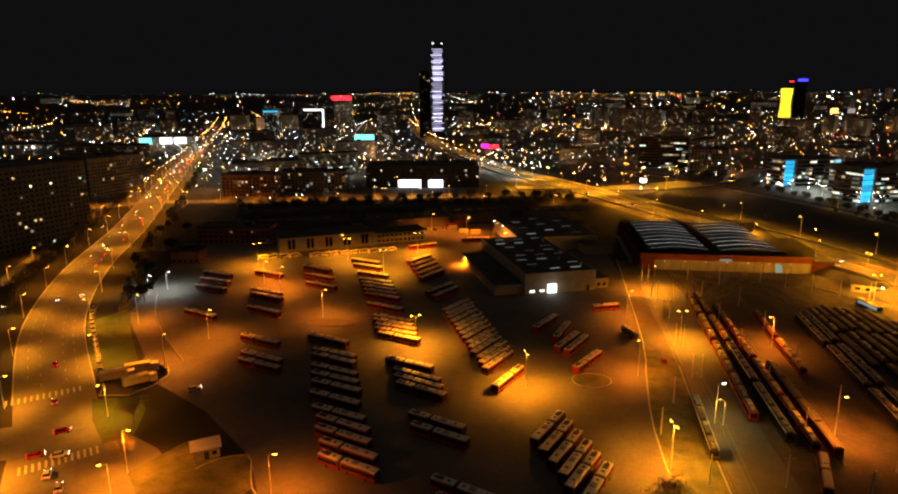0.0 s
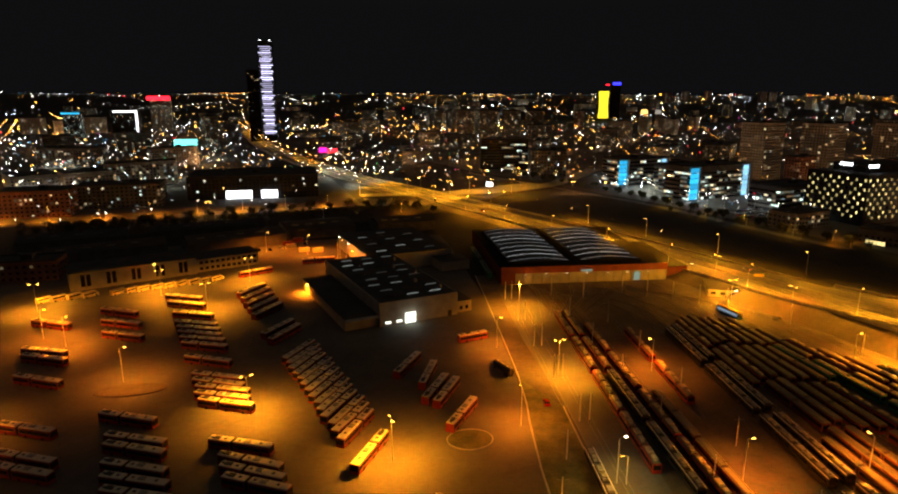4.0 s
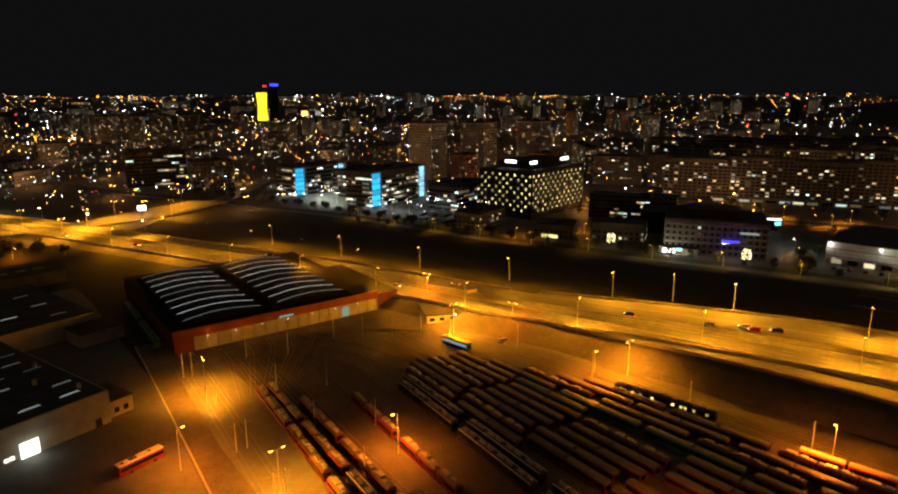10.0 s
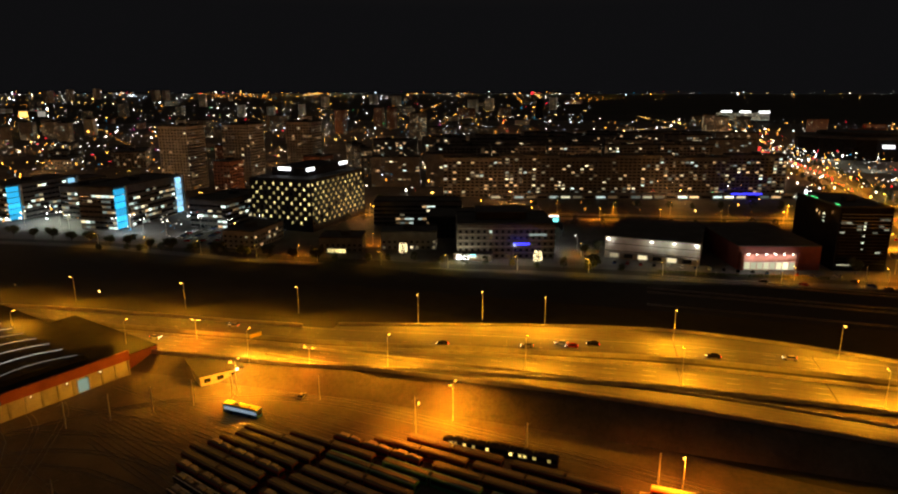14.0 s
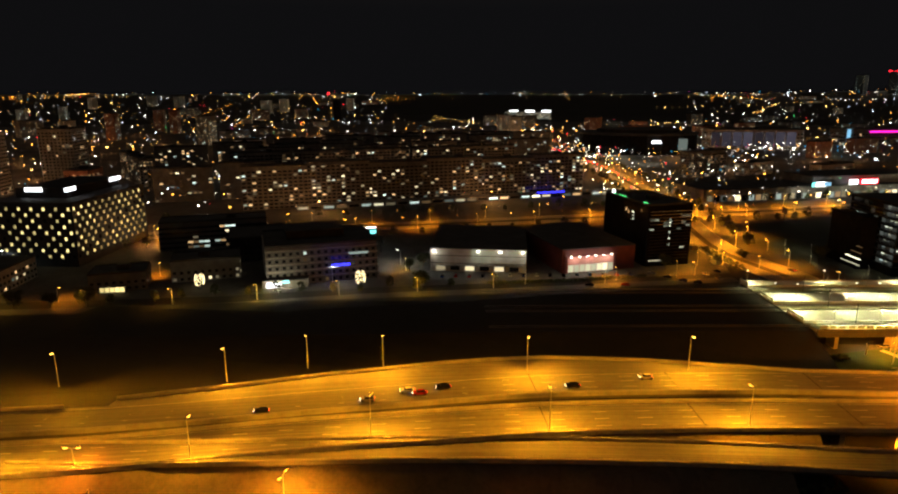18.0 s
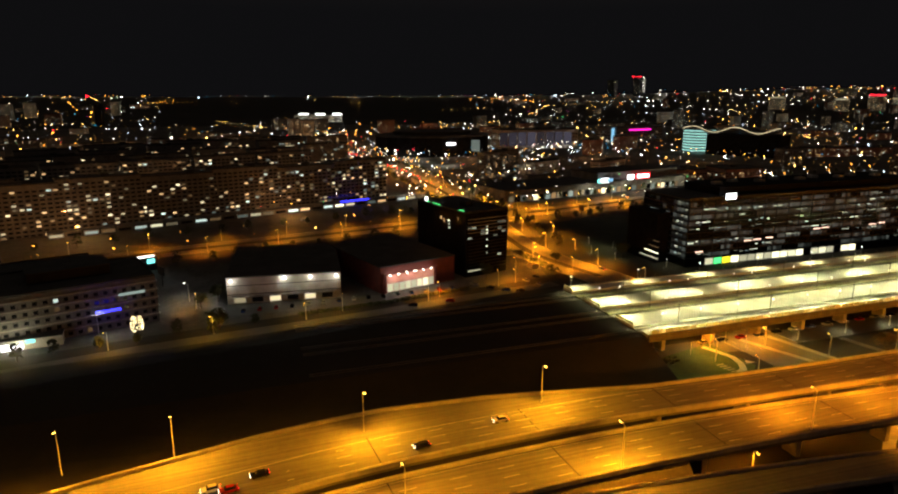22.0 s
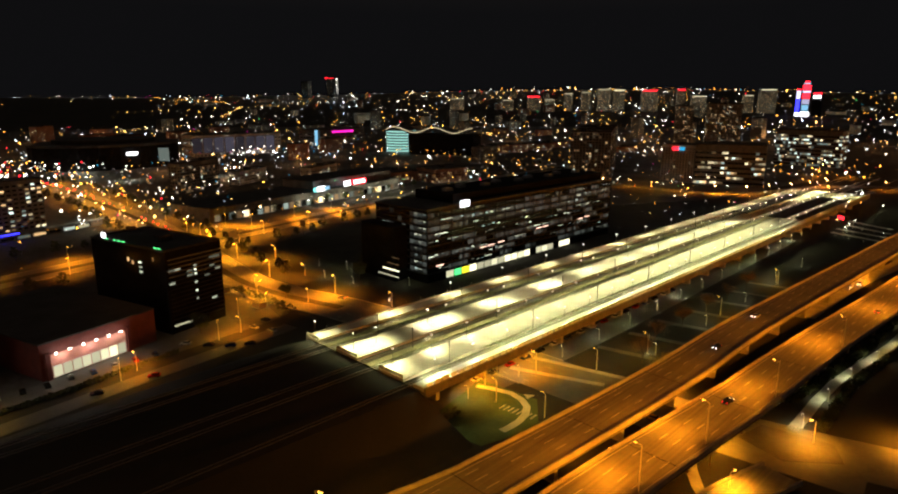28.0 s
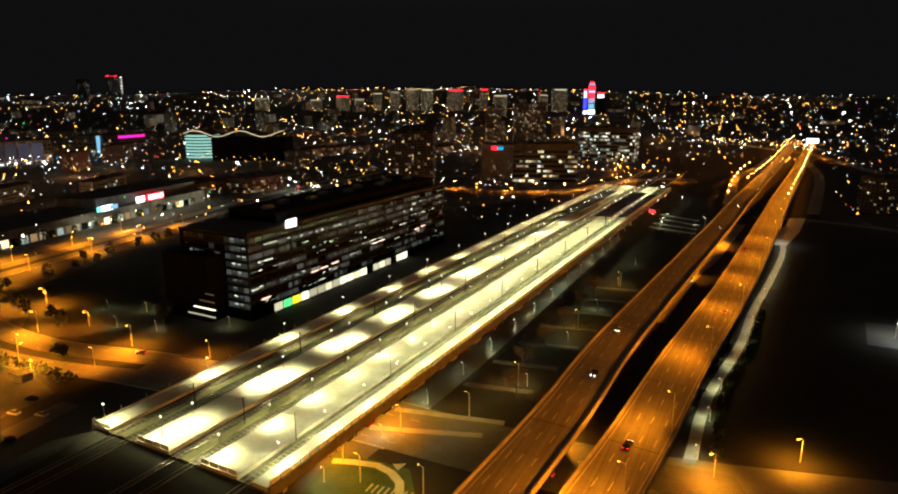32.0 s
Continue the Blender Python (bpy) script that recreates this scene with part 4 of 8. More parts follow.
place_lamps(station_lamp, spots)


def catenary_mast():
    t = thing("catenary_mast", "slender steel catenary mast beside the tracks", "catenary mast", "catenary masts")
    part("mast", Geo().rod((0, 0, -0.9), (0, 0, 7.2), 0.13, 5), DARK_STEEL, t)
    part("bracket", Geo().rod((0, 0, 6.6), (0, 3.0, 6.2), 0.05, 4), DARK_STEEL, t)
    return t


place_lamps(catenary_mast, [(*s_at(20 + 45 * k, y), S_Z, S_ANG) for k in range(11) for y in (-15, 4.0, 21.9)])

# park lamps between the station and the motorway
# the last row, along the footpath, is added just to brighten the path
place_lamps(lambda: street_lamp("small white park lamp beside the viaduct", "white", 1, 4.5, "park lamps", G_PARK, 0.3, size=0.45), [(x, y, 0, 0) for x, y, h, s in along([(343, 20), (352, -40), (366, -110), (392, -240), (420, -360)], 25)] + [(x, y, 0, 0) for x, y, h, s in along([(332, -60), (345, -130), (368, -240)], 45)] + [(x, y, 0, 0) for x, y, h, s in along([(462, -30), (475, -90), (492, -180)], 34)] + [(482, -8, 0, 0), (500, 0, 0, 0), (510, -18, 0, 0), (526, -8, 0, 0), *[(x, y, 0, 0) for x, y, h, s in along([(272, -50), (279, -92), (283, -146), (290, -190), (296, -253), (305, -320)], 24)]])

# ---- buildings ----
EYE = (120.0, 110.0)
LIT = [GLASS, G_WARM, G_WHITE, G_COOLW]
PANES = {}


def pane(w, h, mi):
    key = (round(w, 1), round(h, 1), mi)
    if key not in PANES:
        PANES[key] = Geo().box(0, 0, 0, key[0], 0.12, key[1]).mesh("window", LIT[mi])
    return PANES[key]


def facing(cx, cy, ang, w, d):
    """The sides of a block that look towards the flight path: middle, heading along the side, width."""
    out = []
    for k, half, width in ((0, d / 2, w), (1, w / 2, d), (2, d / 2, w), (3, w / 2, d)):
        h = ang - 90 + 90 * k
        nx, ny = math.cos(radians(h)), math.sin(radians(h))
        if nx * (EYE[0] - cx - nx * half) + ny * (EYE[1] - cy - ny * half) > 0:
            out.append((nx * half, ny * half, h + 90, width))
    return out


def block(name, label, category, cx, cy, w, d, h, ang=0.0, wall=WALL_GREY, lit=0.2, mix=(6, 3, 1), bay=3.2, storey=3.0, single=False, dark=True, group="", base=None, top_box=True, rng=random, ribbon=False, wide=0.46):
    """A building: walls with a parapet, roof with a plant room, balconies' lines as ledges, and windows on the sides that show."""
    z0 = rise(cx, cy) if base is None else base
    b = thing(name, label, category, group, at=(cx, cy, z0))
    shell = Geo().box(0, 0, -1.5, w, d, h + 1.5, ang)
    part("wall", shell, wall, b)
    r = Geo().box(0, 0, h, w - 0.8, d - 0.8, 0.25, ang)
    for sx, sy, ww, dd in ((0, -d / 2 + 0.15, w, 0.3), (0, d / 2 - 0.15, w, 0.3), (-w / 2 + 0.15, 0, 0.3, d - 0.6), (w / 2 - 0.15, 0, 0.3, d - 0.6)):
        c, s = math.cos(radians(ang)), math.sin(radians(ang))
        r.box(c * sx - s * sy, s * sx + c * sy, h, ww, dd, 0.9, ang)
    if top_box:
        k = rng.uniform(-0.25, 0.25)
        r.box(w * k * math.cos(radians(ang)), w * k * math.sin(radians(ang)), h, min(w, 9) * 0.6, min(d, 9) * 0.6, 2.8, ang)
    part("roof", r, ROOF, b)
    far = Geo()
    rows = max(1, int((h - 1.0) / storey))
    for ox, oy, hd, width in facing(cx, cy, ang, w, d):
        cols = max(1, int(width / bay))
        ux, uy = math.cos(radians(hd)), math.sin(radians(hd))
        for r_ in range(rows):
            run = 0
            for c_ in range(cols):
                u = (c_ + 0.5) * width / cols - width / 2
                if ribbon:
                    run = run - 1 if run > 0 else (rng.randint(1, 5) if rng.random() < lit else 0)
                    on = run > 0
                else:
                    on = rng.random() < lit
                if not on and not dark:
                    continue
                mi = rng.choices((1, 2, 3), mix)[0] if on else 0
                x, y, z = ox + ux * u, oy + uy * u, 0.9 + r_ * storey
                ww = bay * (0.94 if ribbon else wide)
                if single and on:
                    o = part("window", pane(ww, storey * 0.42, mi), None, b)
                    o.matrix_basis = pose(x, y, z, 0, 0, hd)
                else:
                    far.box(x, y, z, ww, 0.12, storey * 0.42, hd, mi, 1.0, False)
    if far.v:
        part("glazing", far, LIT, b, kind="stuff")
    return b


# --- bus depot workshop ---
wk = thing("workshop", "pale flat-roofed bus workshop with a bright open door", "workshop", at=(43, 265, 0), ang=15)
part("wall", Geo().slab(0, 35, 0, 76, -0.3, 9.2), WALL_PALE, wk, "pale rendered walls")
part("cladding_band", Geo().slab(-0.12, 35.12, -0.12, 76.12, 6.2, 10.0), WALL_PALE, wk, "pale upper cladding")
part("roof", Geo().slab(0.4, 34.6, 0.4, 75.6, 10.0, 10.15), ROOF, wk, "black roofing felt")
for j in range(8):
    for i in range(3):
        x0 = 3.5 + i * 10.5 + (j % 2) * 2.2
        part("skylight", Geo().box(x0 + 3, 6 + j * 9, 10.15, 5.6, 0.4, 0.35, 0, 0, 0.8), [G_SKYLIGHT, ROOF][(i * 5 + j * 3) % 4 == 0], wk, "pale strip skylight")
for j in range(5):
    part("roof_vent", Geo().box(31 - 6 * (j % 2), 8 + 13 * j, 10.15, 1.1, 1.1, 1.6, 0, 0, 0.85), CONCRETE, wk, "small roof vent")
part("side_hall", Geo().slab(-14, -0.15, 2, 66, -0.3, 4.8), WALL_PALE, wk, "low side hall")
part("side_roof", Geo().slab(-14.3, -0.2, 1.6, 66.3, 4.8, 5.05), ROOF, wk, "dark flat side roof")
part("canopy", Geo().slab(-14.2, -0.2, -1.4, 1.5, 4.3, 4.9), CONCRETE, wk, "pale canopy edge")
part("annex", Geo().slab(35.15, 43, 2.0, 16, -0.3, 5.0), WALL_PALE, wk, "low pale annex")
part("annex_roof", Geo().slab(35.15, 43.2, 1.8, 16.2, 5.0, 5.2), ROOF, wk)
part("lit_door", Geo().slab(11.0, 15.6, -0.22, -0.1, 0.05, 4.4), G_DOOR, wk, "bright open roller door")
for x in (2.4, 3.7, 7.2, 8.5):
    part("lit_window", Geo().slab(x, x + 0.95, -0.2, -0.1, 1.0, 1.9), G_DOOR, wk, "small lit window")
for x in (37.2, 40.0):
    part("window", Geo().slab(x, x + 1.4, 1.85, 2.0, 1.2, 2.8), GLASS, wk)
part("door", Geo().slab(30.5, 32.3, -0.2, -0.1, 0, 2.6), DARK_STEEL, wk)
part("wall_lamp", Geo().box(-14.3, 58, 3.6, 0.5, 1.2, 0.5), G_SODIUM, wk, "glowing sodium wall lamp")
for px, py, pz, key in ((-15.5, 58, 4.2, "yard_dim"), (13.3, -3.0, 3.0, "doorway")):
    li = new("lamp_light", LIGHTS[key])
    li.parent, li.location = wk, (px, py, pz)

w2 = thing("rear_workshop", "dark-roofed second workshop with a pale end wall", "workshop", at=(67, 352, 0), ang=12)
part("wall", Geo().slab(-22, 26, 0, 62, -0.3, 8.4), WALL_PALE, w2)
part("roof", Geo().slab(-22.2, 26.2, -0.2, 62.2, 8.4, 8.7), ROOF, w2, "dark roofing felt")
part("low_wing", Geo().slab(14, 30, -14, -0.2, -0.3, 5.2), WALL_PALE, w2, "low pale wing")
part("low_roof", Geo().slab(13.8, 30.2, -14.2, -0.2, 5.2, 5.4), ROOF, w2)
for j in range(6):
    for i in range(3):
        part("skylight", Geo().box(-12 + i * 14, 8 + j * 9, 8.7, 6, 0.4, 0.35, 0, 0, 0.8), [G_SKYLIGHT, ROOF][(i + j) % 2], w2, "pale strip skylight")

# --- tram hall with ribbed skylights ---
hall = thing("tram_hall", "large low tram hall with red cladding and curved white skylights", "depot hall", at=(107.5, 311.5, 0), ang=-5)
part("wall", Geo().slab(0, 85, 0.6, 92, -0.3, 7.8), RED_CLAD, hall, "red clad walls")
part("fascia", Geo().slab(-0.3, 85.3, -0.3, 0.5, 5.6, 8.9), RED_CLAD, hall, "red front fascia")
part("roof", Geo().slab(-0.2, 85.2, 0.6, 92.2, 7.8, 8.3), WALL_BLACK, hall, "dark flat roof")
for k in range(17):
    x = 7.2 + 4.6 * k
    part("gate_panel", Geo().slab(x, x + 3.9, 0.3, 0.55, 0, 5.5), WALL_PALE, hall, "pale tram gate")
    part("gate_post", Geo().slab(x + 3.95, x + 4.5, 0.1, 0.6, 0, 5.5), CONCRETE, hall)
part("end_wall", Geo().slab(0.2, 6.5, 0.2, 0.58, 0, 5.5), RED_CLAD, hall)
for k in range(7):
    part("wall_lamp", Geo().box(12 + 10.5 * k, -0.5, 5.0, 0.35, 0.25, 0.25), G_SMALL, hall, "small glowing wall lamp")
part("lit_panel", Geo().slab(68, 71.5, 0.1, 0.28, 0.4, 4.6), glow("greenish_gate_light", (0.6, 0.9, 0.7), 0.3), hall, "faintly lit gate panel")
part("lit_panel", Geo().slab(40, 46, -0.42, -0.32, 5.9, 6.7), glow("greenish_sign_light", (0.5, 0.8, 0.7), 0.35), hall, "faintly lit sign panel")
for bank_x, n in ((6, 9), (43, 9)):
    part("monitor_roof", Geo().box(bank_x + 15, 45, 8.3, 34, 78, 1.2, 0, 0, 0.96), WALL_BLACK, hall, "raised dark roof bay")
    for k in range(n):
        arc = [(bank_x + 30 * u / 8, 9 + 9 * k + 2.0 * math.sin(math.pi * u / 8), 9.6 + 0.9 * math.sin(math.pi * u / 8)) for u in range(9)]
        part("skylight", Geo().ribbon([(x, y - 0.07, z) for x, y, z in arc], [(x, y + 0.07, z) for x, y, z in arc], 0.16), glow("skylight_rib_%d_%d" % (bank_x, k), (0.8, 0.85, 0.85), 0.2 + 0.14 * ((k * 7) % 4)), hall, "thin curved white skylight")
# unseen orange fill lights, added before the hall to brighten its gates
for k in range(6):
    li = new("lamp_light", LIGHTS["gate"])
    li.parent, li.location = hall, (13 + 13.5 * k, -4.0, 4.4)
part("low_end", Geo().slab(85.4, 98, 4, 60, -0.3, 5.6), RED_DARK, hall, "lower dark end bay")
part("low_roof", Geo().slab(85.4, 98.3, 3.8, 60.2, 5.6, 5.85), WALL_BLACK, hall)

# --- long office and sheds along the yard's far side ---
lo = thing("depot_office", "long two-storey pale depot office with tall windows", "office building", at=(-95, 341, 0), ang=22)
part("wall", Geo().slab(0, 57, 0, 20, -0.3, 8.6), WALL_PALE, lo)
part("roof", Geo().slab(-0.4, 57.4, -0.4, 20.4, 8.6, 9.0), ROOF, lo)
part("wing", Geo().slab(57.2, 90, 2, 18, -0.3, 7.0), WALL_PALE, lo, "lower pale wing")
part("wing_roof", Geo().slab(57.2, 90.3, 1.7, 18.3, 7.0, 7.3), ROOF, lo)
for k in range(5):
    for i in range(2):
        part("window", Geo().slab(4.5 + 11 * k + 2.4 * i, 6.3 + 11 * k + 2.4 * i, -0.12, 0.02, 1.6, 7.4), GLASS, lo, "tall dark window")
for k in range(11):
    for z in (1.2, 4.3):
        part("window", Geo().slab(59 + 2.8 * k, 60.8 + 2.8 * k, 1.86, 2.02, z, z + 1.5), GLASS, lo)
part("wall_lamp", Geo().box(37, -0.5, 8.0, 0.8, 0.4, 0.3), G_SODIUM, lo, "glowing wall lamp")

bk = block("brick_depot_building", "low red brick depot building beside the yard", "depot building", -131, 371, 46, 15, 10, 1, WALL_BRICK, 0.04)
block("brick_depot_building", "small red brick gatehouse beside the avenue", "gatehouse", -141, 322, 16, 12, 6.5, 1, WALL_BRICK, 0.1)
for x, y, w, d, h, a in ((-98, 408, 62, 22, 7, 20), (-30, 425, 58, 24, 7, 20), (-128, 450, 60, 26, 5.5, 12), (-55, 470, 66, 22, 5, 14), (20, 452, 44, 30, 7, 14), (78, 455, 40, 24, 7, 10)):
    sh = thing("depot_shed", "dark low depot shed with a pitched roof", "shed", "depot sheds", at=(x, y, 0), ang=a)
    part("wall", Geo().box(0, 0, -0.3, w, d, h, 0), WALL_GREY, sh)
    part("roof", Geo().quad([(-w / 2, -d / 2 - 0.4, h - 0.3), (w / 2, -d / 2 - 0.4, h - 0.3), (w / 2, 0, h + 2.2), (-w / 2, 0, h + 2.2)]).quad([(-w / 2, d / 2 + 0.4, h - 0.3), (w / 2, d / 2 + 0.4, h - 0.3), (w / 2, 0, h + 2.2), (-w / 2, 0, h + 2.2)]).quad([(-w / 2, -d / 2, h - 0.3), (-w / 2, d / 2, h - 0.3), (-w / 2, 0, h + 2.2)]).quad([(w / 2, -d / 2, h - 0.3), (w / 2, d / 2, h - 0.3), (w / 2, 0, h + 2.2)]), ROOF, sh, "dark sheet roof")
    for k in range(4):
        part("roof_light", Geo().box(-w / 2 + w * (k + 0.7) / 5, -d / 4, h + 1.1, 4.5, 0.8, 0.25), STEEL, sh, "pale roof light")
hut = thing("gable_hut", "small pale hut with a pitched roof beside the yard entrance", "hut", at=(-50, 127, 0), ang=28)
part("wall", Geo().box(0, 0, -0.2, 6.5, 5, 3.2), WALL_PALE, hut)
part("roof", Geo().prism([(-3.8, -3.1), (3.8, -3.1), (3.8, 3.1), (-3.8, 3.1)], 3.0, 3.15).quad([(-3.8, -3.1, 3.15), (3.8, -3.1, 3.15), (3.8, 0, 4.6), (-3.8, 0, 4.6)]).quad([(-3.8, 3.1, 3.15), (3.8, 3.1, 3.15), (3.8, 0, 4.6), (-3.8, 0, 4.6)]).quad([(-3.8, -3.1, 3.15), (-3.8, 3.1, 3.15), (-3.8, 0, 4.6)]).quad([(3.8, -3.1, 3.15), (3.8, 3.1, 3.15), (3.8, 0, 4.6)]), BUS_ROOF, hut)
part("door", Geo().slab(-0.6, 0.6, -2.6, -2.48, 0, 2.2), DARK_STEEL, hut)
part("window", Geo().slab(1.4, 2.5, -2.6, -2.48, 1.0, 2.0), GLASS, hut)
ko = thing("dispatch_kiosk", "low yellow-lit tram dispatch building with a flat roof", "kiosk", at=(197, 275.5, 0), ang=-27)
part("wall", Geo().slab(0, 13.5, 0, 15, -0.2, 3.6), WALL_PALE, ko)
part("roof", Geo().slab(-0.8, 14.3, -0.8, 15.8, 3.6, 4.0), ROOF, ko, "flat dark roof")
for k in range(3):
    part("window", Geo().slab(1.2 + 4.2 * k, 3.4 + 4.2 * k, -0.12, 0.02, 1.0, 2.4), GLASS, ko)
# unseen fill lights, added to brighten the kiosk's front
for u in (3, 10):
    li = new("lamp_light", LIGHTS["gate"])
    li.parent, li.location = ko, (u, -3.0, 3.0)
# two stronger fills without a mast, for the kiosk's two faces
li = new("lamp_light", LIGHTS["lane"])
li.parent, li.location = ko, (8, -6.5, 6.0)
li = new("lamp_light", LIGHTS["lane"])
li.parent, li.location = ko, (17.0, 6.0, 6.0)
part("wall_lamp", Geo().box(11.8, -1.0, 3.5, 0.7, 0.4, 0.35), G_LAMP, ko, "glowing wall lamp")

# --- office park with blue glass ends ---
for cx, cy, w, d, h, a, xs in ((372, 545, 72, 30, 30, 15, (0,)), (350, 640, 60, 28, 27, 12, (0,))):
    o = block("office_building", "modern office block with glowing blue glass stair ends", "office building", cx, cy, w, d, h, a, WALL_GREY, 0.2, (1, 4, 5), 3.6, 3.7, True, True, "office park", ribbon=True)
    for u in (-w / 2 + 4, w / 2 - 3):
        c, s = math.cos(radians(a)), math.sin(radians(a))
        part("side_fin", Geo().box(c * (u + 6.5) + s * (d / 2 + 0.6), s * (u + 6.5) - c * (d / 2 + 0.6), 0, 2.0, 1.4, h, a), WALL_PALE, o, "pale concrete fin")
        for k in range(6):
            wid = 9 if u < 0 else 6
            part("blue_glass_panel", Geo().box(c * u + s * (d / 2 + 0.5), s * u - c * (d / 2 + 0.5), 1.5 + (h - 2) * k / 6, wid, 1.2, (h - 2) / 6 - 0.7, a), G_BLUE if u < 0 else G_PALEBLUE, o, "glowing blue glass panel")
block("office_building", "dark recessed office block between lit stair ends", "office building", 372, 592, 40, 24, 25, 14, WALL_GREY, 0.22, (1, 4, 4), 3.4, 3.6, True, ribbon=True)
block("office_building", "low white-lit office block beside the parking ground", "office building", 402, 478, 50, 30, 20, 12, WALL_GREY, 0.16, (1, 4, 4), 3.6, 3.6, True, ribbon=True)
block("office_building", "low pale commercial block", "commercial building", 360, 412, 36, 22, 11, 14, WALL_PALE, 0.1, (3, 3, 1))
block("office_building", "dark banded office block beside the canal road", "office building", 255, 800, 58, 30, 37, -12, WALL_DARK, 0.12, (2, 3, 2), 3.6, 3.6, True, ribbon=True)
block("office_building", "grey office block with sparse lit windows", "office building", 285, 725, 40, 26, 29, -12, WALL_GREY, 0.12, (3, 3, 1), 3.4, 3.5, True)

# --- hotel with a chequered lit facade ---
ho = thing("hotel", "dark hotel with a chequered pattern of warm lit windows", "hotel", at=(401, 398, 0), ang=8)
part("wall", Geo().slab(0, 78, 0, 50, -0.5, 36), WALL_DARK, ho, "dark cladding")
part("roof", Geo().slab(0.5, 77.5, 0.5, 49.5, 36, 36.3), ROOF, ho)
part("plant_room", Geo().slab(16, 70, 12, 42, 36.3, 42), WALL_DARK, ho, "dark roof storey")
for x0, x1, y0, y1 in ((14, 24, 11.4, 11.9), (60, 72, 11.4, 11.9)):
    part("roof_sign", Geo().slab(x0, x1, y0, y1, 40, 42.2), G_SIGN, ho, "plain glowing roof sign")
part("roof_sign", Geo().slab(15.3, 15.9, 26, 36, 40, 42.2), G_SIGN, ho, "plain glowing roof sign")
HOTEL_PANE = Geo().box(0, 0, 0, 1.35, 0.14, 1.75).mesh("window", G_HOTEL)
HOTEL_DARK = Geo().box(0, 0, 0, 1.5, 0.14, 1.9).mesh("window", GLASS)
for r_ in range(9):
    for c_ in range(22):
        if (c_ + r_) % 2 == 0:
            o = part("window", HOTEL_PANE if (c_ * 5 + r_ * 11) % 13 else HOTEL_DARK, None, ho)
            o.matrix_basis = pose(1.8 + 3.5 * c_, -0.03, 5.0 + 3.35 * r_, 0, 0, 0)
    for c_ in range(14):
        if (c_ + r_) % 2 == 0:
            o = part("window", HOTEL_PANE if (c_ * 3 + r_ * 7) % 9 else HOTEL_DARK, None, ho)
            o.matrix_basis = pose(-0.03, 2.0 + 3.5 * c_, 5.0 + 3.35 * r_, 0, 0, 90)

# --- warehouse store, red store and dark office by the railway land ---
wh = thing("warehouse_store", "pale warehouse store with white lamps along its front", "store", at=(432.5, 151, 0), ang=94.5)
part("wall", Geo().slab(0, 52, -62, 0, -0.3, 12.6), WALL_PALE, wh)
part("roof", Geo().slab(-0.4, 52.4, -62.4, 0.4, 12.6, 13.1), ROOF, wh, "dark flat roof")
for z in (4.4, 8.6):
    part("shadow_joint", Geo().slab(0.2, 51.8, 0.0, 0.08, z, z + 0.35), WALL_DARK, wh)
part("canopy", Geo().slab(2, 50, 0.1, 2.2, 3.6, 4.0), CONCRETE, wh)
for k in range(6):
    part("window", Geo().slab(4 + 8 * k, 9 + 8 * k, 0.02, 0.14, 0.6, 3.2), G_WHITE if k % 2 else GLASS, wh)
for k in range(5):
    if k == 3:
        continue
    x = 2 + 12 * k
    part("wall_lamp", Geo().box(min(x, 50), 0.7, 11.2, 1.2, 0.7, 0.5), G_LAMP, wh, "glowing white wall lamp")
    li = new("lamp_light", LIGHTS["wall"])
    li.parent, li.location = wh, (min(x, 50), 2.2, 11.0)
rs = thing("red_store", "dark red store with a bright glazed entrance", "store", at=(435, 132, 0), ang=-64)
part("wall", Geo().slab(0, 44, 0, 66, -0.3, 13), RED_DARK, rs)
part("roof", Geo().slab(-0.3, 44.3, -0.3, 66.3, 13, 13.5), ROOF, rs, "dark green flat roof")
# the wall's red is lightened to pink for the entrance light
part("entrance_back", Geo().slab(3, 31, -0.5, -0.05, 0.2, 8.6), surface("pink_lit_wall", (0.5, 0.2, 0.16), (0.62, 0.28, 0.22), 0.4, 0.8), rs, "red entrance wall coloured pink as lit")
for k in range(8):
    part("shop_window", Geo().slab(3.6 + 3.4 * k, 6.6 + 3.4 * k, -0.65, -0.52, 0.4, 4.4), G_SHOP, rs, "bright shop window")
for k in range(6):
    part("spot_lamp", Geo().box(5 + 4.8 * k, -0.9, 8.7, 0.7, 0.5, 0.35), G_LAMP, rs, "glowing spot lamp")
for k in range(3):
    li = new("lamp_light", LIGHTS["wall"])
    li.parent, li.location = rs, (7 + 9.5 * k, -3.0, 7.6)
part("side_pier", Geo().slab(1.2, 2.8, -1.2, 0, 0, 9.6), RED_DARK, rs)
part("side_pier", Geo().slab(31.2, 32.8, -1.2, 0, 0, 9.6), RED_DARK, rs)
bo = block("dark_office", "black clad office slab with warm uplights and slatted side", "office building", 486, 84, 51, 27, 34.5, 24, WALL_BLACK, 0.0, (3, 3, 1), 3.2, 3.4, True, False)
# lower slats take a dark colour for the light that fades downwards
for k in range(16):
    part("slat", Geo().box(-26.0 * math.cos(radians(24)), -26.0 * math.sin(radians(24)), 4 + 1.8 * k, 0.5, 25, 0.3, 24), WALL_DARK if k < 11 else STEEL, bo, "horizontal cladding slat, pale only in the lit upper rows")
# lit rooms behind the slats: most in the upper corner, a stair column in the middle, a warm strip over the base
rn = random.Random(61)
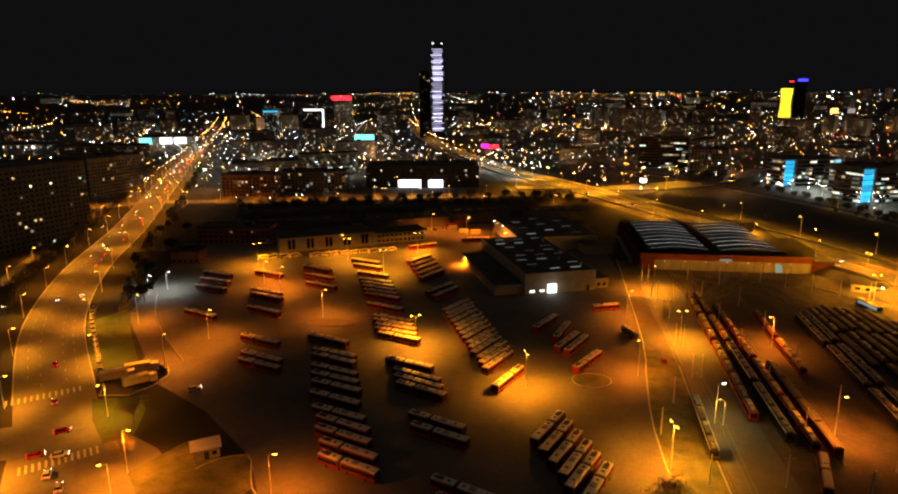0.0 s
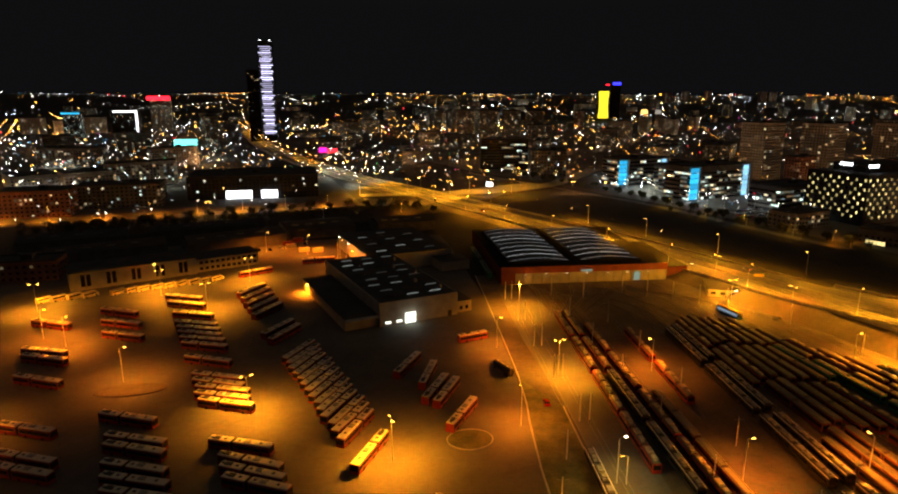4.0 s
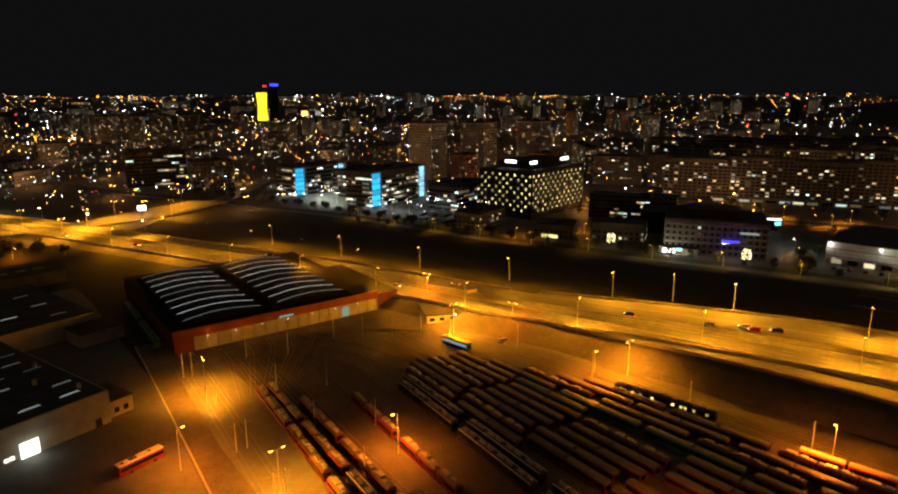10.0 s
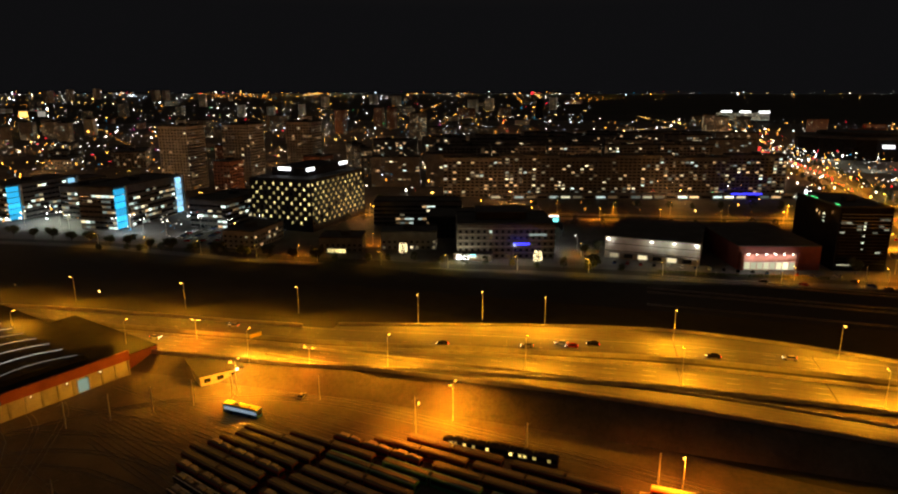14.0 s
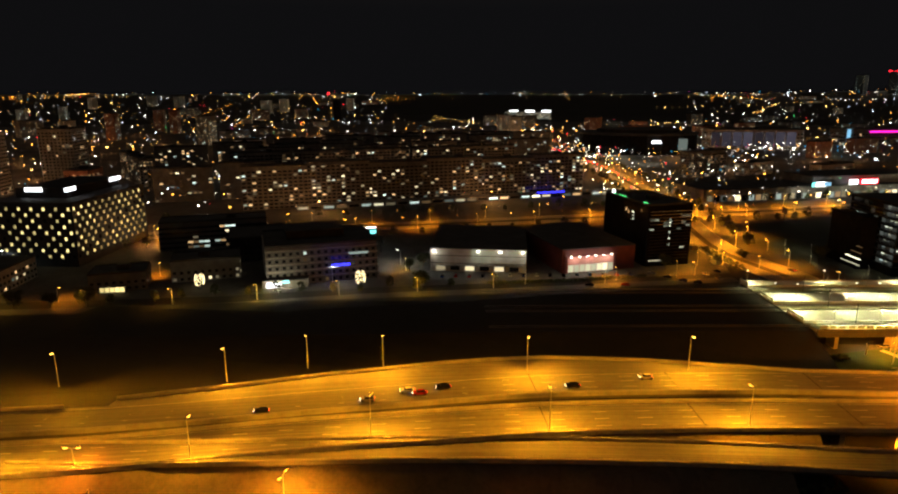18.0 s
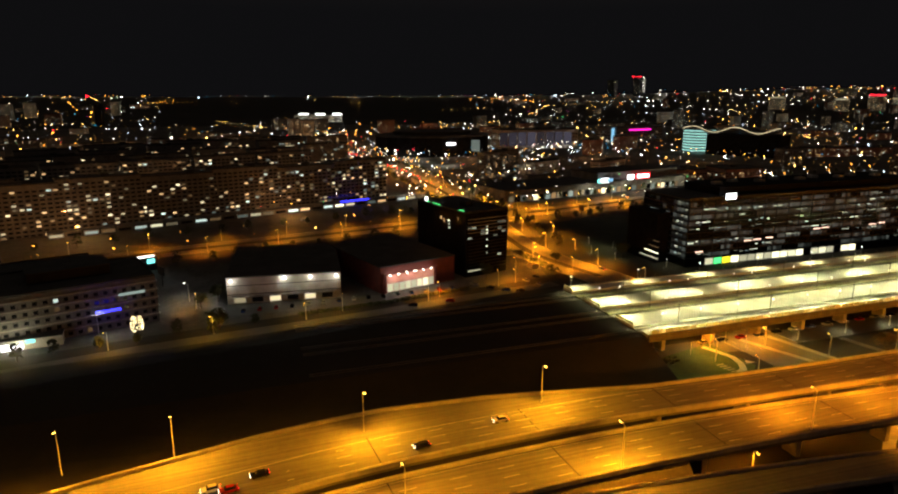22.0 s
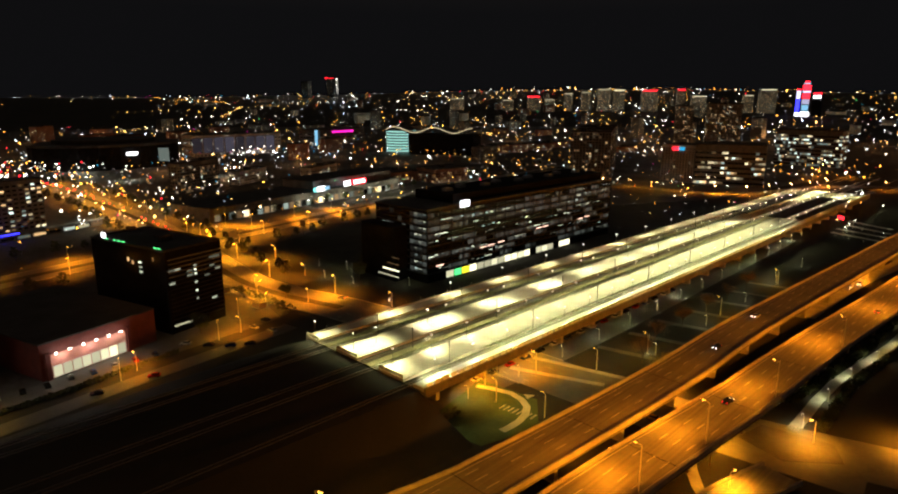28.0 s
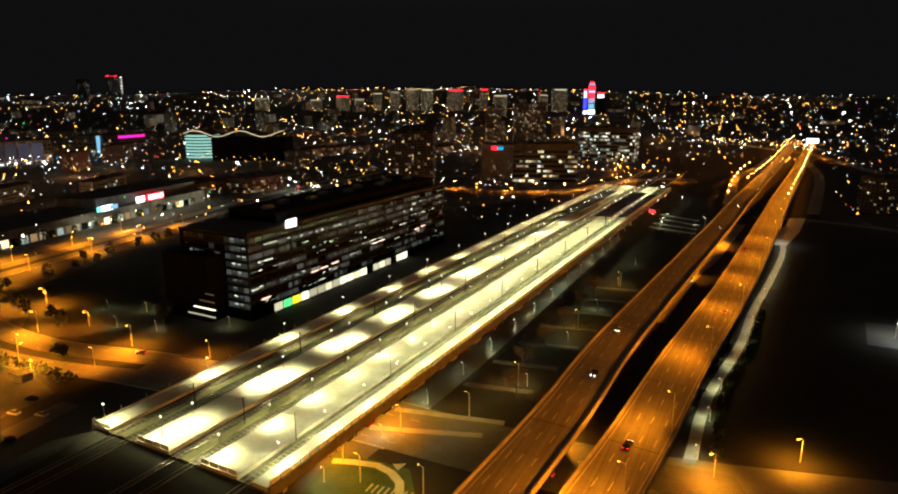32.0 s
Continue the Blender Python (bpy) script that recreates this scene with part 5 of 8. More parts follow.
for r_ in range(14):
    for v in range(9):
        y_ = 11.2 - 2.8 * v
        odds = 0.75 if r_ > 9 and v > 6 else (0.45 if r_ > 10 and v < 2 else 0.12 if r_ > 6 else 0.03)
        if v == 4 and r_ % 2 == 0 and r_ > 3:
            odds = 1.0
        if rn.random() < odds:
            c, s = math.cos(radians(24)), math.sin(radians(24))
            part("window", Geo().box(c * -25.6 - s * y_, s * -25.6 + c * y_, 4.5 + 1.8 * r_, 0.15, 1.0 if v == 4 else 2.5, 0.8, 24), G_OFFICE, bo, "white lit window behind slats")
part("lit_strip", Geo().box(c * -25.7 - s * 5, s * -25.7 + c * 5, 3.0, 0.3, 14, 0.5, 24), G_SHOP, bo, "pale light strip over the base")
for u, z in ((-9, 24), (-8.9, 26), (-8.8, 28)):
    part("window", Geo().box(c * u - s * 13.6, s * u + c * 13.6, z, 1.8, 0.15, 0.8, 24), G_OFFICE, bo, "white lit window")
for u in (-22, -19.5, 2, 5, 8, 14):
    part("roof_light", Geo().box(c * u - s * 13.2, s * u + c * 13.2, 35.4, 1.6, 0.4, 0.5, 24), G_GREEN, bo, "small green roof light")
part("roof_sign", Geo().box(c * 18 - s * 12, s * 18 + c * 12, 35.4, 2.4, 0.5, 2.2, 24), G_SIGN, bo, "small glowing roof sign")
for u, z in ((-18, 30), (-4, 27), (-1, 28)):
    c, s = math.cos(radians(24)), math.sin(radians(24))
    part("up_light", Geo().box(c * u + s * 13.7, s * u - c * 13.7, z, 0.8, 0.3, 1.6, 24), G_WARM, bo, "small warm uplight")
    part("up_light", Geo().box(c * u - s * 13.7, s * u + c * 13.7, z, 0.8, 0.3, 1.6, 24), G_WARM, bo, "small warm uplight")
    li = new("lamp_light", LIGHTS["gate"])
    li.parent, li.location = bo, (c * u - s * 15.2, s * u + c * 15.2, z + 1.0)

# --- club, sculpture and small stores along the side road ---
cl = block("club_building", "dark club building with white and blue signs", "club", 415, 262, 56, 40, 20, -62, WALL_GREY, 0.08, (1, 2, 4), 3.4, 3.6, True)
for k in range(5):
    part("floor_edge", Geo().box(0, 0, 3.4 + 3.6 * k, 57.2, 41.2, 0.45, -62), CONCRETE, cl, "pale floor edge")
part("upper_storey", Geo().box(4, 4, 20.2, 30, 22, 4.2, -62), WALL_DARK, cl, "dark set-back roof storey")
part("upper_roof", Geo().box(4, 4, 24.4, 31, 23, 0.4, -62), ROOF, cl)
part("red_sign", Geo().box(-6, -27.5, 3, 0.6, 5, 1.4, 28), G_RED, cl, "red glowing sign")
part("lit_board", Geo().box(-24, 6, 1.0, 0.4, 14, 2.0, 28), G_SIGN, cl, "glowing white board")
part("blue_sign", Geo().box(-20, -20, 10, 0.5, 9, 0.9, 28), G_DEEPBLUE, cl, "glowing blue strip")
part("cyan_strip", Geo().box(-10, -26, 14, 10, 0.5, 1.0, -62), G_COOLW, cl, "pale lit strip")
block("small_store", "low store with white lit windows", "store", 398, 318, 34, 20, 11, -62, WALL_GREY, 0.3, (1, 3, 2), 3.2, 3.4, True)
block("small_store", "low dark commercial hall", "store", 452, 300, 60, 34, 14, -62, WALL_DARK, 0.08, (2, 3, 1), 3.4, 3.5)
block("small_store", "long office wing behind the club with window bands", "office building", 466, 352, 64, 20, 17, -62, WALL_GREY, 0.12, (3, 3, 2), ribbon=True)
block("small_store", "low store beside the side road", "store", 372, 350, 26, 18, 9, -62, WALL_GREY, 0.12, (3, 2, 1))
for x, y, hgt in ((392, 231, 8.5), (374, 308, 8.0)):
    sc = thing("light_sculpture", "tall sculpture covered in golden lights", "light sculpture", "light sculptures", at=(x, y, 0))
    g, rn = Geo(), random.Random(int(x))
    for k in range(150):
        a, z = rn.uniform(0, 6.28), rn.uniform(0.3, 1) * hgt
        r_ = 2.3 * (0.35 + 0.65 * math.sin(math.pi * min(1, z / hgt) * 0.85))
        g.gem(r_ * math.cos(a), r_ * math.sin(a), z, 0.2)
    part("lights", g, glow("golden_lights_%d" % x, (1.0, 0.8, 0.4), 4.0), sc, "golden light points", "stuff")
    part("core", Geo().rod((0, 0, 0), (0, 0, hgt), 0.4, 6, 0.1), DARK_STEEL, sc)

# --- glass office beside the station ---
of = thing("glass_office", "long dark glass office with white lit floors beside the station", "office building", at=(459, -40, 0), ang=S_ANG)
part("wall", Geo().slab(0, 178, 1.0, 42, -0.5, 38), WALL_BLACK, of, "dark glass walls")
part("roof", Geo().slab(-0.3, 178.3, 0.6, 42.4, 38, 38.6), ROOF, of, "dark flat roof")
part("top_storey", Geo().slab(26, 176, 8, 38, 38.6, 43.5), WALL_BLACK, of, "dark set-back roof storey")
part("north_block", Geo().slab(-9, -0.2, 16, 44, -0.5, 29), WALL_BLACK, of, "lower dark end block")
# dim glow for rooms, and on floors 6 and 7 for grey reflections
G_DIM_PANE = glow("dim_rooms_and_glass_sheen", (0.62, 0.7, 0.62), 0.045, 0.8, 2.0)
G_ACCENT = glow("pink_accent", (1.0, 0.6, 0.45), 2.5)
BAND = surface("black_glass_band", (0.008, 0.009, 0.01), (0.018, 0.02, 0.022), 0.2, 0.35, fine=2.0, shine=0.3)
STRIPS = [Geo().box(0, 0, 0, w_, 0.12, 0.42).mesh("window", m_) for w_, m_ in ((2.0, G_OFFICE), (4.1, G_OFFICE), (2.0, G_COOLO), (6.3, G_OFFICE))]
rn = random.Random(5)
panes = Geo()
for fl in range(9):
    z = 5.4 + 3.65 * fl
    part("floor_band", Geo().slab(-0.25, 178.2, 0.6, 0.98, z - 1.0, z - 0.35), BAND, of, "black glass floor band")
    part("end_band", Geo().slab(-0.3, -0.02, 1.2, 41.8, z - 1.0, z - 0.35), BAND, of, "black end wall band")
    dense = (0.05, 0.1, 0.12, 0.03, 0.13, 0.08, 0.02, 0.12, 0.05)[fl]
    c_ = 0
    while c_ < 82:
        room = rn.random() < (0.95 if fl in (6, 7) else 0.4)
        n_ = rn.randint(2, 8)
        for k in range(min(n_, 82 - c_)):
            panes.box(1.6 + 2.15 * (c_ + k), 0.92, z, 2.0, 0.1, 2.2, 0, 1 if room else 0)
        c_ += n_
    c_ = 0
    while c_ < 80:
        if rn.random() < dense:
            for k in range(rn.randint(1, 4)):
                o = part("window", STRIPS[rn.choice((0, 0, 1, 2, 2, 3))], None, of, "white lit ceiling strip behind glass")
                o.location = (2.6 + 2.15 * c_ + rn.uniform(-0.4, 0.4), 0.84, z + rn.choice((1.5, 1.5, 0.9)))
                c_ += 2
        c_ += 1
    for c_ in range(12):
        panes.box(-0.06, 3.0 + 3.2 * c_, z, 2.9, 0.1, 2.2, 90, 1 if c_ < 4 or rn.random() < 0.2 else 0)
        if rn.random() < (0.7 if c_ < 3 else 0.05):
            o = part("window", STRIPS[rn.choice((0, 2))], None, of, "white lit ceiling strip behind glass")
            o.matrix_basis = pose(-0.14, 3.0 + 3.2 * c_, z + 1.4, 0, 0, 90)
part("glazing", panes, [GLASS, G_DIM_PANE], of, "dark panes with a dim glow for rooms and reflections", "stuff")
for k in range(21):
    part("mullion", Geo().slab(-0.1 + 8.9 * k, 0.15 + 8.9 * k, 0.5, 0.9, 4.6, 37.8), BAND, of, "dark vertical mullion")
for c_ in range(19):
    part("shop_window", Geo().slab(14 + 6.1 * c_, 19.2 + 6.1 * c_, 0.6, 0.95, 0.5, 4.0), GLASS if c_ in (12, 16) else (G_GREEN if c_ == 1 else (G_YELLOW if c_ == 2 else G_SHOP)), of, "bright ground-floor window")
part("parapet", Geo().slab(-0.4, 178.4, 0.4, 0.9, 38.0, 39.4), BAND, of, "black roof edge")
for k in range(9):
    part("roof_plant", Geo().box(34 + 16 * k, 20 + 5 * (k % 2), 43.5, 5.5, 4, 1.6, 0, 0, 0.9), STEEL, of, "grey roof plant unit")
part("roof_sign", Geo().slab(24, 31, 0.2, 0.6, 37.5, 41), G_SIGN, of, "plain glowing white sign")
for k in range(4):
    part("lit_strip", Geo().slab(-9.3, -9.05, 13, 30 - 4 * k, 2.4 + 3.4 * k, 2.9 + 3.4 * k), G_SHOP if k < 2 else G_WARM, of, "warm light strip")
for x_, z_ in ((6, 8.2), (40, 12.4), (47, 12.6), (56, 13.0), (92, 16.0), (99, 16.2), (138, 15.8), (146, 16.2)):
    part("accent_light", Geo().slab(x_, x_ + 5.5, 0.3, 0.5, z_, z_ + 0.5), G_ACCENT, of, "pinkish light strip")

# --- strip mall across the avenue ---
sm = thing("shopping_strip", "long low shopping strip with lit front and glowing signs", "shopping centre", at=(690, 10, 0), ang=-68)
part("wall", Geo().slab(0, 236, 0, 50, -0.5, 11), WALL_GREY, sm)
part("roof", Geo().slab(-0.5, 236.5, -0.5, 50.5, 11, 11.6), ROOF, sm)
part("upper_hall", Geo().slab(118, 232, 8, 48, 11.6, 19), WALL_GREY, sm, "grey upper hall")
part("upper_roof", Geo().slab(117.6, 232.4, 7.6, 48.4, 19, 19.5), ROOF, sm)
for k in range(32):
    part("shop_window", Geo().slab(4 + 7 * k, 9 + 7 * k, -0.3, -0.05, 0.5, 5.5), (G_WHITE, G_WARM, G_COOLW, GLASS)[(k * 7) % 4], sm, "lit shop window")
part("roof_sign", Geo().slab(114, 125, -1.0, -0.4, 11, 15), G_SIGN, sm, "plain white and blue glowing sign")
part("sign_edge", Geo().slab(122, 130, -1.1, -0.5, 11.4, 14.6), G_PALEBLUE, sm, "blue sign edge")
part("roof_sign", Geo().slab(110, 114, -1.0, -0.4, 11, 14.6), G_CYAN, sm, "cyan glowing sign")
part("roof_sign", Geo().slab(150, 159, -1.0, -0.4, 12, 16.5), G_SIGN, sm, "plain white glowing sign")
part("roof_sign", Geo().slab(162, 181, -1.2, -0.6, 12, 17), G_RED, sm, "red framed glowing sign")
part("sign_face", Geo().slab(163.2, 179.8, -1.35, -1.22, 12.8, 16.2), G_SIGN, sm, "white sign face")
for k in range(6):
    li = new("lamp_light", LIGHTS["front"])
    li.parent, li.location = sm, (96 + 26 * k, -9, 7)

# ---- the wider city ----
rng = random.Random(11)
TAKEN = []


def keep(x, y, r):
    TAKEN.append((x, y, r))


for x, y, r in ((372, 545, 60), (350, 640, 50), (372, 592, 40), (402, 478, 40), (360, 412, 40), (255, 800, 45), (285, 725, 40), (440, 420, 70), (460, 180, 60), (470, 120, 60), (486, 84, 50), (415, 262, 50), (398, 318, 40), (452, 300, 50), (466, 352, 50), (480, -120, 100), (500, -60, 60), (520, -180, 70), (720, -70, 110), (560, -260, 60)):
    keep(x, y, r)


def clear_of(x, y, r):
    return all((x - a) ** 2 + (y - b) ** 2 > (r + c) ** 2 for a, b, c in TAKEN)


def near_line(x, y, pts, gap):
    for a, b in zip(pts, pts[1:]):
        ax, ay, dx, dy = a[0], a[1], b[0] - a[0], b[1] - a[1]
        k = max(0, min(1, ((x - ax) * dx + (y - ay) * dy) / (dx * dx + dy * dy)))
        if (x - ax - k * dx) ** 2 + (y - ay - k * dy) ** 2 < gap * gap:
            return True
    return False


def apartment(label, cx, cy, w, d, h, ang, lit=0.22, wall=WALL_GREY, mix=(7, 3, 1), single=False, cat="apartment block", group="", name="apartment_block", dark=True, bay=3.3, wide=0.46):
    keep(cx, cy, max(w, d) * 0.55)
    return block(name, label, cat, cx, cy, w, d, h, ang, wall, lit, mix, bay, 3.0, single, dark, group, rng=rng, wide=wide)


# landmark towers
tw = thing("glass_tower", "very tall slim tower with bands of violet-white light", "skyscraper", at=(-61, 1352, 0))
part("wall", Geo().box(0, 0, -1, 27, 27, 184, 4), WALL_DARK, tw, "dark glass shaft")
part("crown", Geo().box(0, 0, 183, 22, 22, 6, 4), WALL_DARK, tw)
for u in (-9, 9):
    part("beacon", Geo().gem(u, -11, 190, 1.8), G_SIGN, tw, "white roof beacon")
for k in range(44):
    part("light_band", Geo().box(1.5 * math.sin(k * 1.7), -13.8, 14 + 3.8 * k, 20 + 4 * math.sin(k * 2.1), 0.4, 1.5, 4), G_LED, tw, "violet-white light band")
tb = apartment("dark residential tower beside the lit skyscraper", -86, 1325, 22, 24, 134, 4, 0.05, WALL_BLACK, name="dark_tower", cat="tower block")
yt = thing("yellow_tower", "tower with a bright yellow lit face and blue roof sign", "tower block", at=(1114, 2340, 0), ang=-24)
part("wall", Geo().box(0, 0, -1, 42, 30, 104), WALL_GREY, yt)
for k in range(5):
    part("lit_face", Geo().box(0, -15.3, 3 + 20 * k, 37 - 5 * math.sin(k * 0.8), 0.5, 19.6), G_YELLOW, yt, "yellow lit facade panel")
part("rear_tower", Geo().box(42, 6, -1, 36, 30, 126), WALL_DARK, yt, "dark taller rear tower")
part("roof_sign", Geo().box(46, -9.5, 126, 30, 1, 9), G_DEEPBLUE, yt, "blue glowing sign")
part("roof_light", Geo().box(12, -15, 124, 14, 2, 4), G_RED, yt, "red roof light")
for x in (150, 200):
    part("lit_cube", Geo().box(x, -30, 20, 22, 2, 16), G_GOLD if x < 180 else G_POINT, yt, "bright roof advertisement")
keep(1135, 2330, 80)
rt = apartment("tower with a red glowing roof sign", -352, 1790, 48, 40, 76, 8, 0.35, WALL_GREY, (2, 3, 2), name="sign_tower", cat="tower block", dark=False)
part("roof_sign", Geo().box(0, -21, 74, 54, 1.5, 10, 8), G_RED, rt, "red glowing sign")
gt = apartment("glass tower with blue lit edges", -415, 1352, 30, 26, 56, 6, 0.45, WALL_DARK, (1, 2, 5), name="glass_block", cat="office tower", dark=False)
part("roof_strip", Geo().box(0, -13.4, 53, 31, 1, 3, 6), G_BLUE, gt, "blue light strip")
fr = apartment("office with a white glowing outline", -364, 1510, 52, 30, 54, 4, 0.1, WALL_DARK, (1, 2, 3), name="outline_office", cat="office building", dark=False)
for gx, gz, sx, sz in ((24, 4, 3, 50), (2, 52, 46, 3), (-18, 20, 3, 34)):
    part("light_line", Geo().box(gx, -15.6, gz, sx, 0.8, sz, 4), G_SIGN, fr, "white light line")
ml = apartment("bright white and cyan lit shopping centre", -484, 1012, 84, 40, 24, 20, 0.5, WALL_PALE, (0, 3, 5), name="shopping_centre", cat="shopping centre")
for u, m_ in ((-20, G_CYAN), (8, G_SIGN), (28, G_SIGN)):
    part("lit_sign", Geo().box(u, -24 + 0.36 * u, 14, 17, 1, 9, 20), m_, ml, "glowing facade sign")
lr = apartment("low hall with a row of bright lamps", -671, 965, 84, 34, 16, 6, 0.05, WALL_PALE, name="lamp_row_hall", cat="hall")
for k in range(8):
    part("wall_lamp", Geo().gem(-38 + 11 * k, -18.4 - 4 + 1.1 * k, 12, 1.7), G_POINT, lr, "bright wall lamp")
apartment("brick office wing with a dark flat roof", -187, 560, 48, 24, 20, 3, 0.12, WALL_BRICK, (4, 3, 1), name="brick_office", cat="office building")
apartment("pale long office wing", -136, 592, 62, 24, 19, 3, 0.14, WALL_GREY, (2, 3, 3), name="pale_office", cat="office building")
apartment("long dark office block with lit ribbons", -281, 925, 74, 28, 24, 4, 0.3, WALL_GREY, (2, 4, 2), name="ribbon_office", cat="office building")
apartment("wide grey mid-rise apartment block", -471, 806, 110, 26, 27, 8, 0.18, WALL_GREY, (6, 3, 1))
sc_ = apartment("dark wide shopping hall with a bright glazed front", -34, 640, 112, 60, 20, 2, 0.03, WALL_DARK, (1, 3, 3), name="dark_shopping_hall", cat="shopping centre")
for u, w_ in ((-12, 22), (14, 14)):
    part("lit_front", Geo().box(u, -30.6, 0.5, w_, 0.8, 7), G_SIGN, sc_, "bright glazed entrance")
for u in (-40, -10, 20, 44):
    part("wall_lamp", Geo().gem(u, -31, 17, 1.3), G_POINT, sc_, "bright wall lamp")
sb = apartment("office block with a pale blue roof screen", -166, 1048, 42, 24, 16, 4, 0.2, WALL_GREY, (1, 3, 3), name="screen_office", cat="office building")
part("screen", Geo().box(2, -12.6, 12, 32, 0.6, 13, 4), G_CYAN, sb, "glowing blue-white screen")
pk = apartment("low building with a magenta sign", 40, 985, 46, 20, 10, -10, 0.2, WALL_GREY, name="magenta_store", cat="store")
part("roof_sign", Geo().box(-6, -9.6, 8, 11, 0.8, 7, -10), G_PINK, pk, "magenta glowing sign")
part("roof_sign", Geo().box(7, -11.9, 8, 14, 0.8, 5, -10), G_RED, pk, "red glowing sign")

apartment("tall slab apartment block beside the avenue", -268, 348, 34, 70, 50, -18, 0.07, WALL_GREY, (8, 2, 1), True)
apartment("stepped apartment tower beside the avenue", -290, 430, 32, 34, 44, -18, 0.07, WALL_GREY, (8, 2, 1), True)
apartment("apartment block near the junction", -330, 560, 40, 60, 36, -18, 0.07, WALL_GREY, (8, 2, 1))
for x, y in ((508, 650), (562, 622), (640, 606)):
    apartment("pale residential tower with dark vertical bays", x, y, 33, 30, 62, 18, 0.1, WALL_PALE, (8, 3, 1), False, "tower block", "three towers", "residential_tower")
for k in range(4):
    apartment("grey residential tower in a row", 320 + 42 * k, 1275 - 16 * k, 34, 24, 60, -20, 0.2, WALL_GREY, (8, 2, 1), False, "tower block", "tower row", "residential_tower")
# long slab estate behind the stores
for k in range(6):
    s = k * 56
    apartment("long prefabricated slab apartment block with scattered lit windows", 598 + 0.545 * s * 0.82, 372 - 0.84 * s * 0.98, 54, 14, 36 + 2 * (k % 2), -62, 0.2, WALL_GREY, (5, 6, 2), False, "apartment block", "slab estate", bay=4.1, wide=0.66)
for k in range(5):
    s = k * 62
    apartment("rear slab apartment block with scattered lit windows", 690 + 0.5 * s, 430 - 0.86 * s, 58, 14, 38, -62, 0.2, WALL_GREY, (5, 6, 2), False, "apartment block", "slab estate", bay=4.1, wide=0.66)
for x0, y0, n_, h_, w_ in ((800, 470, 6, 33, 60), (900, 480, 6, 36, 62), (620, 470, 3, 30, 50), (760, 560, 4, 36, 56), (1010, 420, 5, 33, 60)):
    for k in range(n_):
        s = k * (w_ + 6)
        apartment("long slab apartment block in a row of the estate", x0 + 0.48 * s, y0 - 0.87 * s, w_, 14, h_ + 3 * (k % 2), -62, 0.22, WALL_GREY, (6, 6, 2), False, "apartment block", "slab estate", dark=False, bay=4.4, wide=0.62)
gl = thing("ground_floor_shops", "row of lit shops along the slab estate", "shops", at=(590, 350, 0), ang=-62)
for k in range(30):
    part("shop", Geo().slab(k * 10.6, k * 10.6 + 10, -2, 6, -0.3, 4.2), WALL_GREY, gl)
    part("shop_window", Geo().slab(k * 10.6 + 1, k * 10.6 + 9, -2.2, -2.02, 0.8, 2.6), (G_WHITE, G_COOLW, G_WARM, GLASS, G_SHOP, GLASS, G_COOLW)[(k * 3) % 7], gl, "lit shop window")
part("blue_strip", Geo().slab(218, 246, -2.6, -2.3, 4.2, 5.2), G_DEEPBLUE, gl, "blue light strip")
keep(640, 250, 60), keep(680, 200, 60)

ar = thing("arena", "wide dark arena hall with a shallow curved roof", "arena", at=(1205, 15, 0), ang=6)
oval = [(70 * math.cos(a * 0.2618), 95 * math.sin(a * 0.2618)) for a in range(24)]
part("wall", Geo().prism(oval, -1, 30), WALL_BLACK, ar)
part("roof", Geo().prism([(x * 1.02, y * 1.02) for x, y in oval], 30, 33).prism([(x * 0.7, y * 0.7) for x, y in oval], 33, 38), ROOF, ar, "shallow dark roof")
part("lit_screen", Geo().box(-66, -56, 8, 1, 14, 18, -40), G_COOLW, ar, "glowing screen")
part("lit_screen", Geo().box(-72, -14, 19, 1, 14, 4), G_SIGN, ar, "glowing white sign")
keep(1205, 15, 110)
wm = apartment("bright white-lit building with roof signs", 2560, 275, 60, 170, 26, 4, 0.9, WALL_PALE, (0, 5, 2), name="bright_mall", cat="shopping centre", dark=False)
for k in range(3):
    part("roof_sign", Geo().box(-31, -70 + 60 * k, 26, 2, 34, 6, 4), G_SIGN, wm, "white glowing roof sign")
G_WAVE = glow("sea_green_office_light", (0.4, 0.85, 0.75), 0.9)
wv = thing("wave_office", "round glass office with a wavy glowing roof edge", "office building", at=(1120, -470, 0), ang=-142)
for k in range(8):
    part("lit_floor", Geo().rod((-52, 0, 4 + 4.6 * k), (-52, 0, 6.6 + 4.6 * k), 26, 20), G_WAVE, wv, "lit curved floor band")
    part("dark_floor", Geo().rod((-52, 0, 6.6 + 4.6 * k), (-52, 0, 8.6 + 4.6 * k), 26.5, 20), WALL_DARK, wv)
part("wall", Geo().slab(-30, 84, -24, 24, -1, 34), WALL_BLACK, wv)
wave = [(-70 + 5.5 * k, -27, 41 + 4.5 * math.sin(k * 0.5)) for k in range(29)]
part("roof_edge", Geo().ribbon(wave, [(x, 27, z) for x, y, z in wave], 3.0), WALL_DARK, wv)
wave2 = [(x, -27.4, z + 0.6) for x, y, z in wave]
part("roof_light", Geo().ribbon(wave2, [(x, y - 1.0, z) for x, y, z in wave2], 1.0), G_WHITE, wv, "glowing wavy roof edge")
keep(1120, -470, 90)
